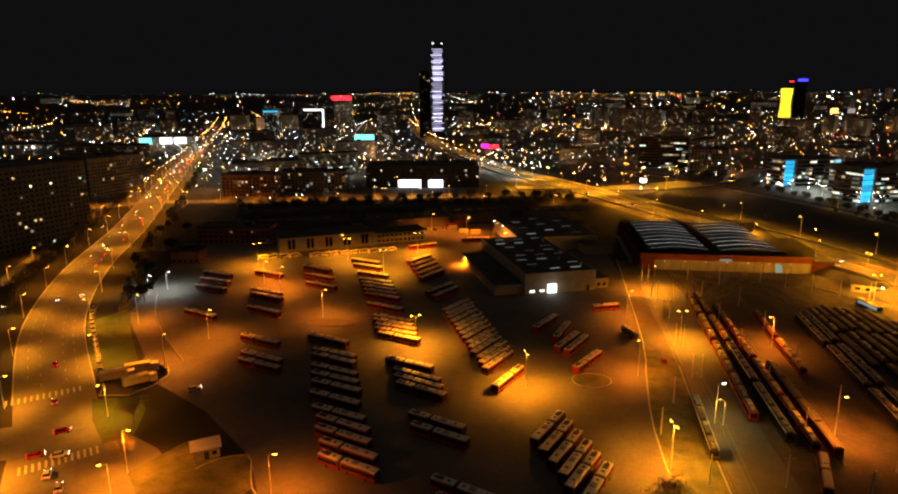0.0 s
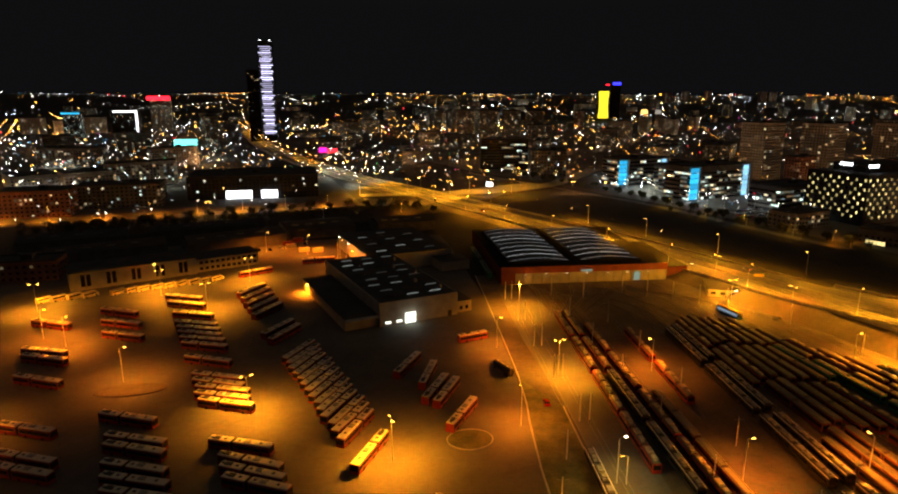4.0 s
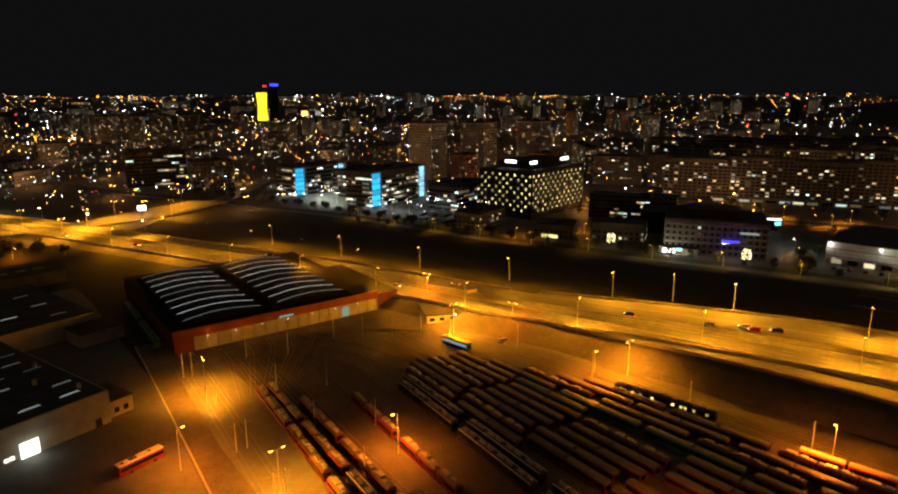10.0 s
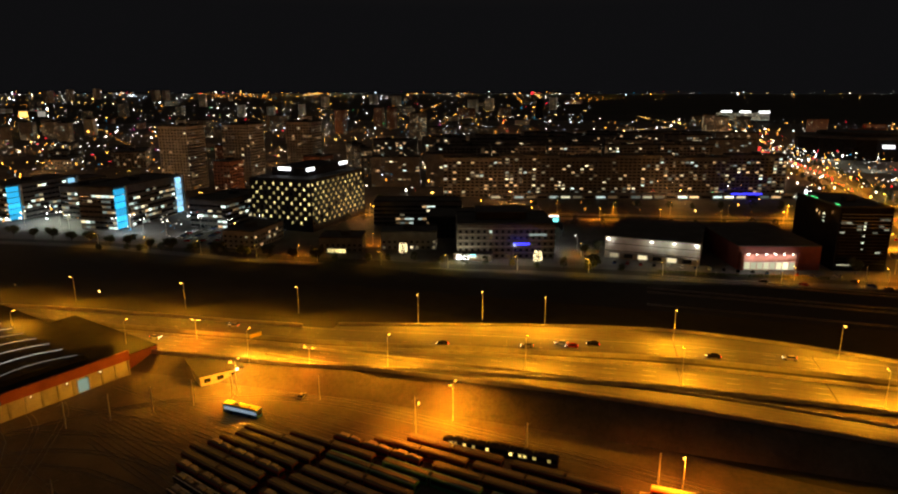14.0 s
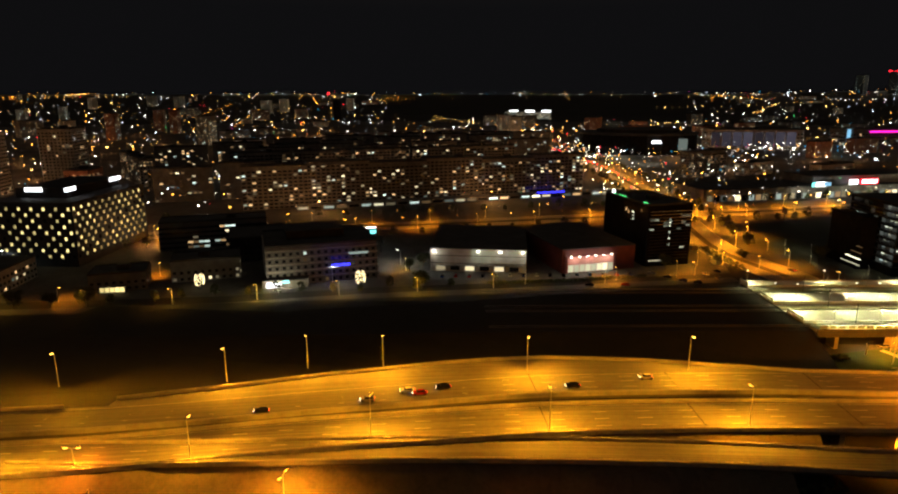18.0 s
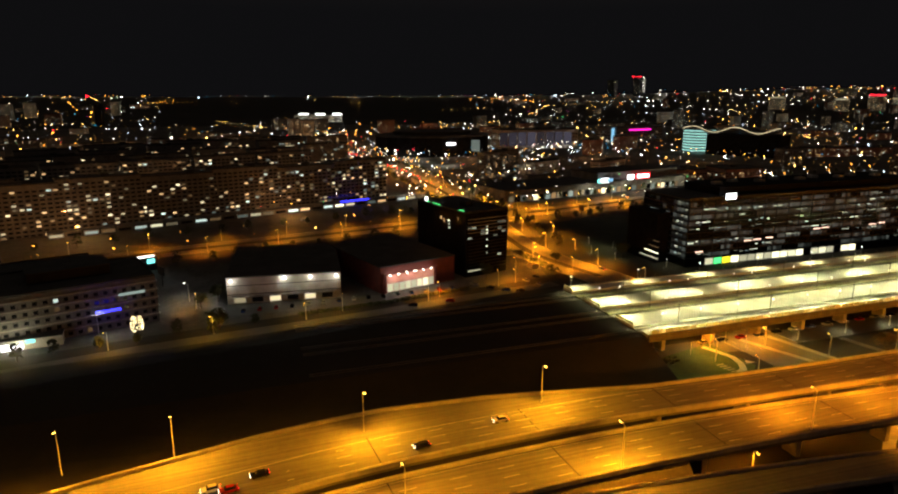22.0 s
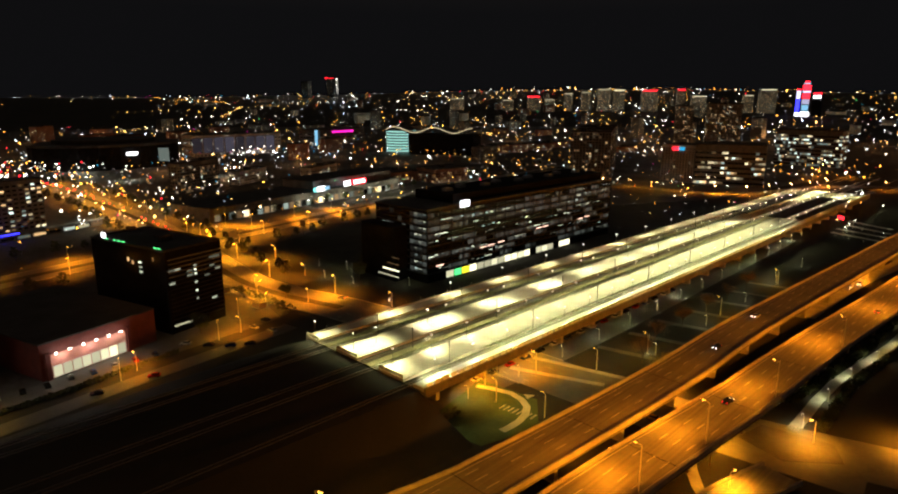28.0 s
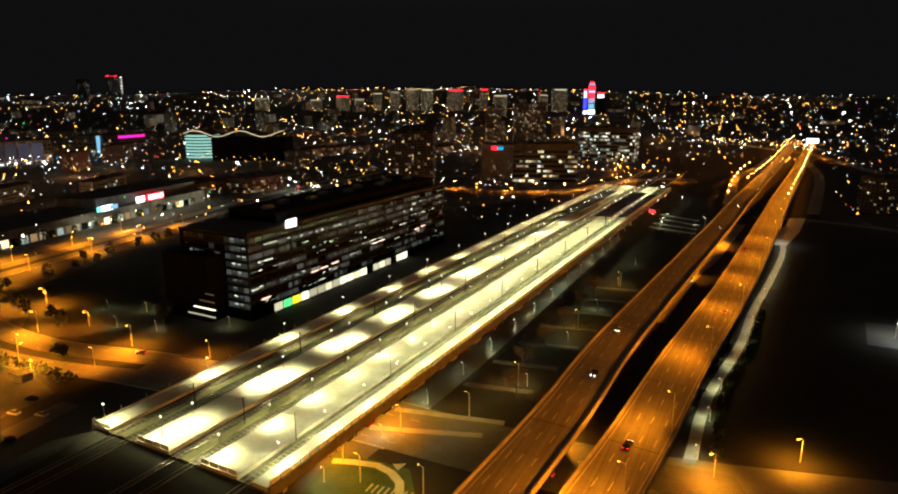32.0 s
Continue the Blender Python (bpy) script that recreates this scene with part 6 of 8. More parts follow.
for k in range(4):
    apartment("tall slab apartment block south of the station", 690 + 34 * k, -405 - 42 * k, 44, 16, 58, 218, 0.16, WALL_GREY, (8, 3, 1), False, "apartment block", "southern slabs")
apartment("broad high residential tower", 885, -960, 60, 30, 84, 218, 0.3, WALL_GREY, (8, 3, 1), False, "tower block", "", "residential_tower")
apartment("broad high residential tower", 930, -905, 30, 30, 80, 218, 0.25, WALL_GREY, (8, 3, 1), False, "tower block", "", "residential_tower")
hs = block("signed_block", "pale office slab with a red and blue sign", "office building", 652, -518, 38, 26, 42, 194, WALL_PALE, 0.05, (2, 4, 1), rng=rng)
for u, m_ in ((-3, G_RED), (4, G_BLUE)):
    part("roof_sign", Geo().box(-0.97 * u - 0.24 * 13.6, -0.24 * u + 0.97 * 13.6, 36, 7, 1, 3.5, 194), m_, hs, "glowing sign half")
block("ribbon_office", "stepped office block with warm lit ribbons", "office building", 606, -540, 72, 34, 44, 214, WALL_GREY, 0.2, (4, 4, 1), 3.4, 5.5, rng=rng, ribbon=True)
block("lit_office", "glass office with white lit floors", "office building", 655, -820, 86, 30, 50, 190, WALL_GREY, 0.3, (1, 4, 4), 3.4, 5.0, rng=rng, ribbon=True)
for x, y, r in ((652, -518, 30), (606, -540, 50), (655, -820, 60)):
    keep(x, y, r)
vm = block("lit_store", "broad department store with a violet-white lit facade", "shopping centre", 1310, -190, 150, 60, 34, -82, WALL_PALE, 0.12, (0, 3, 4), 6.0, 6.0, rng=rng)
# panels emit faintly to stand for floodlight falling on the walls
for u in range(8):
    part("facade_panel", Geo().box(-31.2 + 0.139 * (-64 + 18 * u), 4 - (-64 + 18 * u), 6, 15, 1.0, 24, -82), glow("violet_flood_glow_%d" % u, (0.6, 0.57, 0.82), 0.025 + 0.02 * ((u * 5) % 4)), vm, "facade panel glowing violet in place of floodlight")
    part("wall_lamp", Geo().gem(-34, 66 - 18 * u, 3, 1.3 + 0.5 * (u % 3)), G_POINT, vm, "bright white lamp")
keep(1310, -190, 90)
ms = block("lit_store", "long mall with magenta light strips", "shopping centre", 1450, -440, 130, 60, 30, -70, WALL_GREY, 0.1, (2, 3, 2), 6.0, 6.0, rng=rng)
part("light_strip", Geo().box(-30, -10, 24, 60, 1.2, 3, -70), G_PINK, ms, "magenta light strip")
part("light_strip", Geo().box(-36, 34, 12, 40, 1.2, 3, -70), G_PINK, ms, "magenta light strip")
part("screen", Geo().box(-44, 52, 0, 16, 1.5, 30, -70), G_PALEBLUE, ms, "tall pale blue screen")
keep(1450, -440, 80)
t1 = apartment("distant tower with white lit edges and red beacons", 3900, -1560, 46, 40, 110, 216, 0.15, WALL_DARK, (0, 3, 3), name="far_tower", cat="skyscraper", dark=False)
t2 = apartment("distant dark unlit office tower", 3980, -1430, 46, 40, 96, 216, 0.1, WALL_DARK, (0, 3, 3), name="far_tower", cat="skyscraper", dark=False)
c, s = math.cos(radians(216)), math.sin(radians(216))
for u in (-26, 26):
    part("light_line", Geo().box(c * u - s * 26, s * u + c * 26, 20, 5, 3, 88, 216), G_POINT, t1, "white lit edge")
for k in range(6):
    part("light_band", Geo().box(-s * 26, c * 26, 30 + 15 * k, 46, 3, 3, 216), G_POINT, t1, "white lit band")
part("beacon", Geo().box(-s * 5, c * 5, 110, 30, 6, 5, 216), G_RED, t1, "red beacon")
part("beacon", Geo().box(30, 20, 112, 14, 6, 5, 216), G_RED, t1, "red beacon")
t3 = thing("far_tower", "distant stepped tower lit red, blue and white", "skyscraper", at=(1505, -2481, 12), ang=26)
part("wall", Geo().box(0, 0, -8, 48, 40, 176), WALL_DARK, t3, "dark tower shaft")
part("side_wing", Geo().box(44, 0, -8, 38, 36, 140), WALL_DARK, t3, "dark lower wing")
part("annex", Geo().box(-66, 0, -8, 60, 36, 122), WALL_DARK, t3, "dark neighbouring block")
for z0, z1, m_, w_ in ((8, 34, G_SIGN, 52), (40, 66, G_PALEBLUE, 40), (70, 92, G_LED, 44), (96, 118, G_RED, 44), (122, 130, G_LED, 46), (134, 156, G_RED, 46), (160, 166, G_PALEBLUE, 40), (168, 174, G_RED, 30)):
    part("lit_stage", Geo().box(0, 21, z0, w_, 3, z1 - z0), m_, t3, "coloured lit tower stage")
for z0, z1, m_ in ((6, 30, G_SIGN), (36, 90, G_DEEPBLUE), (94, 130, G_LED), (133, 138, G_RED)):
    part("lit_stage", Geo().box(44, 19.5, z0, 22, 3, z1 - z0), m_, t3, "coloured lit wing stage")
part("lit_stage", Geo().box(-64, 19.5, 96, 44, 3, 14), G_SIGN, t3, "white lit upper floor")
part("lit_stage", Geo().box(-64, 19.5, 116, 50, 3, 5), G_RED, t3, "red roof line")
t3.scale = (0.6, 0.6, 0.84)
# lit high-rises of the far centre
for x, y, w_, h_, red in ((2441, -1898, 60, 66, 1), (2390, -1950, 46, 52, 0), (2333, -2011, 40, 78, 0), (2276, -2066, 44, 84, 0), (2218, -2119, 56, 96, 0), (2169, -2162, 50, 94, 0), (2068, -2245, 70, 92, 1), (1964, -2323, 34, 96, 1), (1900, -2360, 60, 70, 0), (1675, -2505, 64, 98, 0), (1740, -2470, 40, 74, 0), (2520, -1810, 50, 50, 0), (2700, -1650, 60, 54, 0)):
    hr = apartment("distant high-rise with many warm lit floors", x, y, w_, 30, h_, 226, 0.55, WALL_GREY, (6, 5, 1), False, "tower block", "far centre", "high_rise", False, 5.0)
    part("lit_crown", Geo().box(-0.72 * 15.5, 0.69 * 15.5, h_ - 5, w_ * 0.9, 2, 3.5, 226), G_RED if red else G_SHOP, hr, "glowing top floor")
apartment("dark chimney-like mast tower with a red tip", 2350, 950, 20, 20, 70, 0, 0.0, WALL_DARK, name="mast_tower", cat="tower block")
tip = thing("red_beacon_mast", "thin mast with a red beacon", "mast", at=(2350, 980, 0))
part("mast", Geo().rod((0, 0, -1), (0, 0, 92), 2.0, 6), DARK_STEEL, tip)
part("beacon", Geo().gem(0, 0, 93, 5), G_RED, tip, "red beacon")

# filling blocks, street by street
made = 0
tries = 0
while made < 250 and tries < 9000:
    tries += 1
    az = rng.uniform(-44, 172)
    d = 560 + 3300 * rng.random() ** 1.35
    x, y = CITY[0] + d * math.sin(radians(az)), CITY[1] + d * math.cos(radians(az))
    if 74 < az < 100 and d > 2100 or az > 146 and d < 2400 and rng.random() < 0.8 or az < -5 and d > 2300 and rng.random() < 0.7:
        continue
    if -30 < az < 8 and d < 620 or az < -30 and d < 500 or 128 < az < 165 and x < 560:
        continue
    r = 28 + 0.004 * d
    if not clear_of(x, y, r * 0.8) or near_line(x, y, AVENUE, 55) or near_line(x, y, A_NEAR, 90) or near_line(x, y, BOULEVARD, 45) or near_line(x, y, RING, 42) or near_line(x, y, SIDE, 30):
        continue
    estate = round(az / 11)
    er = random.Random(estate * 7 + int(d / 450))
    kind = er.random()
    ang = er.uniform(-30, 30) + (20 if az < 60 else -60)
    if kind < 0.5:
        w, dd, h = rng.uniform(36, 70), 14, er.choice((15, 24, 30, 36))
    elif kind < 0.75:
        w, dd, h = rng.uniform(20, 28), rng.uniform(18, 26), er.choice((36, 48, 54))
    else:
        w, dd, h = rng.uniform(30, 70), rng.uniform(20, 45), rng.uniform(9, 20)
    if d < 900:
        h = min(h, 30)
    if d > 2600:
        w, dd = w * 1.4, dd * 1.2
    apartment("distant city block with scattered lit windows", x, y, w, dd, h, ang, er.uniform(0.16, 0.36), (WALL_GREY, WALL_PALE, WALL_BRICK, WALL_GREY)[er.randrange(4)], (7, 3, 1) if er.random() < 0.75 else (2, 4, 3), False, "city block", "distant city blocks", "city_block", dark=d < 1100)
    made += 1

# street lamps of the near districts, which light the blocks from below
dl = []
dl += [(-60, 530, 0, 0), (-245, 590, 0, 0)] + [(x, y, 0, 0) for x, y, h, s in along([(566, 342), (727, 60)], 150, 20)] + [(x, y, 0, 0) for x, y, h, s in along([(650, 400), (800, 120)], 130)] + [(x, y, 0, 0) for x, y, h, s in along([(480, 330), (455, 390), (520, 470), (560, 560)], 60)]
while len(dl) < 150:
    az = rng.uniform(-42, 168)
    d = rng.uniform(480, 1750)
    x, y = CITY[0] + d * math.sin(radians(az)), CITY[1] + d * math.cos(radians(az))
    if clear_of(x, y, 2) and not near_line(x, y, A_NEAR, 60) and not (az > 118 and d < 1150) and all((x - a) ** 2 + (y - b) ** 2 > 62**2 for a, b, *_ in dl):
        dl.append((x, y, 0, rng.uniform(0, 360)))
wl = [(-300, 700), (-230, 640), (-160, 660), (-330, 860), (-200, 830), (40, 860), (-420, 1000), (-350, 1120), (-230, 1180), (-120, 1000), (330, 570), (770, 20), (740, 92), (1010, 20), (1020, 140), (1130, 60), (1170, 170), (1080, 50), (980, -90), (1180, -260), (1300, -180), (590, -560), (700, -620), (-250, 690), (-190, 700), (-130, 690), (-290, 900), (-240, 780), (-180, 770), (-110, 770), (-60, 820), (40, 740), (90, 705), (60, 670), (30, 800), (-420, 720), (-380, 1090), (-300, 1260), (1233, -56), (1290, -150), (1300, -220), (720, -290), (760, -300), (730, -330), (352, 690), (340, 600), (420, 520)]
masts = Geo()
for spots_d, key, mi in ((dl, "district", 1), ([(x, y, 0, 0) for x, y in wl], "plaza", 2)):
    for x, y, z, a in spots_d:
        z = rise(x, y)
        masts.rod((x, y, z - 0.5), (x, y, z + 10.6), 0.14, 5, 0.08)
        masts.rod((x - 1.3, y, z + 10.8), (x + 1.3, y, z + 10.8), 0.06, 4)
        for s in (-1.4, 1.4):
            masts.box(x + s, y, z + 10.7, 0.9, 0.45, 0.25, 0, mi)
        li = new("district_light", LIGHTS[key])
        li.location = (x, y, z + 10.2)
tagged(part("district_lamps", masts, [STEEL, G_SODIUM, G_LAMP]), "many twin-headed street lamps of the near city districts", "street lamps", kind="stuff")

# light points of streets, squares and car parks
pts = Geo()
MATS = [G_ORANGE, G_GOLD, G_POINT, G_COLD, G_RED, G_BLUE, G_GREEN, G_PINK]


def light_point(x, y, mi, size=1.0, up=8.0):
    d = math.hypot(x - CITY[0], y - CITY[1])
    pts.gem(x, y, rise(x, y) + up, size * (0.26 + 0.00052 * d), mi)


for line, step, offs in ((AVENUE[7:], 38, (-13, 13)), (BOULEVARD[8:], 30, (-16, 16)), (RING, 40, (-15, 15)), (A_NEAR[:3], 45, (-8, 10)), ([(128, 720), (205, 521), (250, 350)], 45, (14,))):
    for off in offs:
        for x, y, h, s in along(beside([(*p[:2], 0) for p in line], off), step):
            light_point(x, y, rng.choices((0, 1, 2), (6, 3, 1))[0], 1.0, 9)
for k in range(150):
    az, d = rng.uniform(-44, 175), 620 + 3900 * rng.random() ** 1.2
    if 74 < az < 100 and d > 2100 or az > 140 and d < 2000 and rng.random() < 0.6:
        continue
    x, y = CITY[0] + d * math.sin(radians(az)), CITY[1] + d * math.cos(radians(az))
    h = rng.choice((20, 110, 65, -25)) + rng.uniform(-8, 8)
    mi = rng.choices((0, 1, 2, 3), (6, 4, 2, 0.6))[0]
    for j in range(rng.randint(5, 24)):
        px, py = x + j * 36 * math.cos(radians(h)), y + j * 36 * math.sin(radians(h))
        if not near_line(px, py, A_NEAR, 40) and math.hypot(px - CITY[0], py - CITY[1]) > 520:
            light_point(px, py, mi, rng.uniform(0.6, 1.1))
for k in range(8500):
    az, d = rng.uniform(-46, 178), 560 + 4100 * rng.random() ** 1.45
    if 74 < az < 100 and 2100 < d < 4300 or az > 142 and rng.random() < 0.55 or az < 5 and d > 1900 and rng.random() < 0.6:
        continue
    x, y = CITY[0] + d * math.sin(radians(az)), CITY[1] + d * math.cos(radians(az))
    if near_line(x, y, A_NEAR, 60):
        continue
    light_point(x, y, rng.choices(range(8), (6.5, 5.5, 10, 6, 0.5, 0.9, 0.2, 0.3))[0], 0.5 + 1.1 * rng.random() ** 3, rng.uniform(2, 18))
for cx, cy, n, spread, w in ((150, 1650, 90, 110, (9, 6, 5, 1, 0, 0, 0, 0)), (330, 1350, 70, 100, (9, 6, 5, 1, 1, 0, 0, 0)), (80, 900, 70, 60, (3, 3, 8, 2, 0, 0, 1, 0)), (10, 740, 60, 45, (2, 3, 8, 3, 0, 0, 0, 0)), (-60, 690, 50, 40, (2, 2, 8, 3, 0, 0, 0, 0)), (470, -1250, 70, 60, (9, 4, 6, 2, 0, 1, 0, 0)), (420, -900, 16, 40, (9, 4, 2, 0, 0, 0, 0, 0)), (620, -1290, 60, 90, (4, 5, 8, 3, 0, 0, 0, 0)), (560, -680, 26, 40, (9, 5, 2, 0, 1, 0, 0, 0)), (720, -320, 30, 40, (2, 4, 6, 0, 0, 0, 0, 0)), (950, -420, 60, 120, (9, 5, 2, 0, 0, 0, 0, 0)), (330, 1500, 60, 160, (9, 6, 2, 0, 0, 0, 0, 0)), (60, 730, 40, 40, (1, 2, 7, 3, 0, 0, 1, 0)), (700, 1150, 90, 130, (3, 3, 8, 2, 1, 0, 0, 0)), (-300, 800, 260, 160, (2, 2, 9, 4, 0, 1, 1, 0)), (-60, 900, 150, 130, (5, 3, 6, 2, 0, 0, 0, 0)), (-600, 1500, 90, 350, (5, 5, 5, 2, 0, 1, 0, 0)), (60, 1900, 110, 420, (5, 5, 5, 1, 0, 0, 0, 0)), (-420, 1150, 220, 170, (2, 1, 6, 5, 0, 2, 0, 0)), (-250, 1500, 130, 220, (2, 2, 6, 3, 0, 2, 0, 0)), (420, 1500, 60, 200, (9, 3, 1, 0, 1, 0, 0, 0)), (900, 1500, 50, 260, (3, 2, 6, 1, 1, 0, 0, 0)), (1000, 60, 200, 150, (4, 2, 6, 3, 0, 1, 0, 0)), (1450, -150, 300, 240, (5, 2, 6, 3, 1, 1, 0, 1)), (1250, -900, 60, 260, (6, 3, 3, 1, 0, 0, 0, 0)), (800, -650, 60, 160, (7, 3, 3, 0, 1, 0, 0, 0)), (2800, -2600, 160, 700, (8, 6, 4, 0, 1, 1, 0, 0)), (400, -1300, 60, 260, (5, 2, 5, 3, 0, 2, 0, 0)), (365, 480, 60, 34, (1, 1, 6, 4, 1, 1, 0, 0)), (330, 590, 40, 30, (2, 2, 6, 2, 0, 1, 0, 0)), (270, 720, 50, 30, (7, 5, 4, 0, 0, 0, 0, 0)), (-60, 560, 30, 70, (0, 1, 5, 2, 0, 0, 0, 0)), (770, -10, 30, 60, (3, 4, 5, 1, 0, 0, 0, 0)), (1130, 110, 90, 55, (4, 5, 8, 3, 2, 0.5, 0, 0.5)), (1300, 190, 90, 70, (5, 4, 8, 3, 3, 1, 0, 0.5)), (1560, 215, 80, 90, (6, 4, 6, 2, 2, 0, 0, 0)), (1100, -110, 50, 40, (2, 2, 7, 5, 0, 0, 0, 0)), (1230, -250, 60, 60, (2, 2, 7, 5, 0, 1, 0, 1))):
    for k in range(n):
        light_point(rng.gauss(cx, spread), rng.gauss(cy, spread * 0.6), rng.choices(range(8), w)[0], rng.uniform(0.5, 1.3), rng.uniform(3, 14))
south = random.Random(88)
for k in range(900):
    az, d = south.uniform(134, 172), 700 + 3900 * south.random() ** 1.1
    x, y = CITY[0] + d * math.sin(radians(az)), CITY[1] + d * math.cos(radians(az))
    if not near_line(x, y, A_NEAR, 60):
        light_point(x, y, south.choices(range(8), (9, 6, 7, 3, 0.6, 0.5, 0.2, 0.1))[0], 0.55 + 1.1 * south.random() ** 3, south.uniform(3, 22))
for az in np.arange(-45, 178, 0.22):
    if rng.random() < 0.3:
        d = rng.uniform(3700, 4780)
        light_point(CITY[0] + d * math.sin(radians(az)), CITY[1] + d * math.cos(radians(az)), rng.choices((0, 1, 2), (6, 6, 2))[0], 0.2 + 0.7 * rng.random() ** 2, rng.uniform(2, 14))
for side_a, mi in ((-5, 2), (5, 4)):
    for x, y, h, s in along(beside([(*p, 0) for p in AVENUE[4:9]], side_a), 13):
        if rng.random() < 0.6:
            light_point(x + rng.uniform(-3, 3), y, mi, 0.8, 0.9)
    for x, y, h, s in along(beside([(*p, 0) for p in BOULEVARD[6:12]], side_a), 13):
        if rng.random() < 0.7:
            light_point(x, y + rng.uniform(-3, 3), mi, 0.9 if x < 940 else 1.4, 0.9)
tagged(part("city_lights", pts, MATS), "thousands of small street and window lights of the distant city", "city lights", kind="stuff")

# ---- vehicles ----


def wheel_mesh(r, w):
    return Geo().rod((0, -w / 2, r), (0, w / 2, r), r, 10).mesh("wheel", RUBBER)


BUS_WHEEL = wheel_mesh(0.48, 0.32)


def chamfered(x0, x1, half, z0, z1, cut, mi=0):
    """A body section with its upper long edges cut off."""
    g = Geo()
    prof = [(-half, z0), (half, z0), (half, z1 - cut), (half - cut, z1), (-half + cut, z1), (-half, z1 - cut)]
    k = len(prof)
    g.v = [(x0, y, z) for y, z in prof] + [(x1, y, z) for y, z in prof]
    g.f = [tuple(reversed(range(k))), tuple(range(k, 2 * k))] + [(i, (i + 1) % k, k + (i + 1) % k, k + i) for i in range(k)]
    g.m = [mi] * len(g.f)
    return g


def bus(label, group, sections=((-8.9, -2.5), (-1.5, 8.9)), body=BUS_RED, roof=BUS_ROOF, windows=GLASS):
    t = thing("bus", label, "bus", group)
    for i, (x0, x1) in enumerate(sections):
        sec = part("body_section", chamfered(x0, x1, 1.27, 0.32, 2.9, 0.12), body, t)
        top = chamfered(x0 + 0.06, x1 - 0.06, 1.2, 2.88, 3.12, 0.16)
        top.box(x0 + 0.72 * (x1 - x0), 0, 3.1, 0.8, 0.8, 0.1, 0, 1, 0.9).box(x0 + 0.12 * (x1 - x0), 0, 3.1, 0.8, 0.8, 0.1, 0, 1, 0.9)
        part("roof", top, [roof, DARK_STEEL], t, "cream roof with dark hatches")
        part("window_band", Geo().slab(x0 + 0.25, x1 - 0.25, -1.3, 1.3, 1.35, 2.4), windows, sec, "dark window band")
        part("roof_unit", Geo().box(x0 + 0.35 * (x1 - x0), 0, 3.1, 1.9, 1.3, 0.24, 0, 0, 0.9), STEEL if i else DARK_STEEL, t, "grey roof unit")
    if len(sections) > 1:
        part("bellows", Geo().slab(sections[0][1], sections[1][0], -1.15, 1.15, 0.5, 2.85), RUBBER, t, "dark folding bellows")
    part("windscreen", Geo().slab(sections[-1][1] - 0.02, sections[-1][1] + 0.06, -1.15, 1.15, 1.1, 2.6), GLASS, t)
    xs = (-6.0, 0.6, 6.2) if len(sections) > 1 else (sections[0][0] + 3.0, sections[0][1] - 2.7)
    for x in xs:
        for y in (-1.12, 1.12):
            o = part("wheel", BUS_WHEEL, None, t)
            o.location = (x, y, 0)
    return t


def park(make, poses):
    first = None
    for x, y, a in poses:
        if first is None:
            first = make()
            first.matrix_basis = pose(x, y, 0.06, 0, 0, a)
        else:
            copy_thing(first, pose(x, y, 0.06, 0, 0, a))


jit = random.Random(3)


def row(a, b, n, ang):
    """n buses side by side from a to b."""
    return [(a[0] + (b[0] - a[0]) * k / max(1, n - 1) + jit.uniform(-0.5, 0.5), a[1] + (b[1] - a[1]) * k / max(1, n - 1), ang + jit.uniform(-1.2, 1.2)) for k in range(n)]


west_rows = row((-85, 290), (-85, 290), 1, -27) + row((-76.5, 259), (-74.5, 252.5), 2, -25) + row((-69, 234), (-69, 234), 1, -28) + row((-60, 201), (-60, 201), 1, -25) + row((-55, 185), (-53.5, 179), 2, -26)
mid_rows = row((-63, 300), (-54, 271), 3, -28) + row((-35, 202), (-35, 202), 1, -25) + row((-30, 189), (-28.6, 184), 2, -25) + row((-27, 175), (-23.6, 163), 3, -25) + row((-22, 155), (-22, 155), 1, -26) + row((-19, 146), (-15, 134), 3, -26) + row((-13, 127), (-11.4, 120.5), 2, -27)
bright_rows = row((-40, 315), (-37, 305), 2, -26) + row((-32, 290), (-32, 290), 1, -25) + row((-29, 278), (-22.5, 254), 5, -25) + row((-19, 240), (-19, 240), 1, -27) + row((-14, 225), (-8.7, 205.5), 5, -25) + row((-2, 181), (-2, 181), 1, -26) + row((0.6, 172), (3, 162), 3, -29) + row((9, 142.5), (10.5, 136), 2, -30) + row((18, 111), (19, 104), 2, -28)
park(lambda: bus("red articulated city bus with a cream roof parked in a row", "buses in the western rows"), west_rows)
park(lambda: bus("red articulated city bus with a cream roof in a dark row", "buses in the middle rows"), mid_rows)
park(lambda: bus("red articulated city bus under a bright yellow yard lamp", "buses in the bright rows"), bright_rows)
park(lambda: bus("red articulated city bus parked slantwise in a long row", "buses in the slanted row"), row((12, 242), (28, 184.5), 14, 238) + row((31.2, 171.6), (31.2, 171.6), 1, 239))
park(lambda: bus("red articulated city bus with cream roof among six", "buses in the group of six"), row((40, 140.5), (48.5, 114.5), 6, 240))
park(lambda: bus("red articulated city bus parked near the office", "buses near the office"), row((-11, 321), (-2, 290), 5, 55) + row((3, 267), (6, 261), 2, 55) + [(-12, 354, 27), (20, 372, 10)])
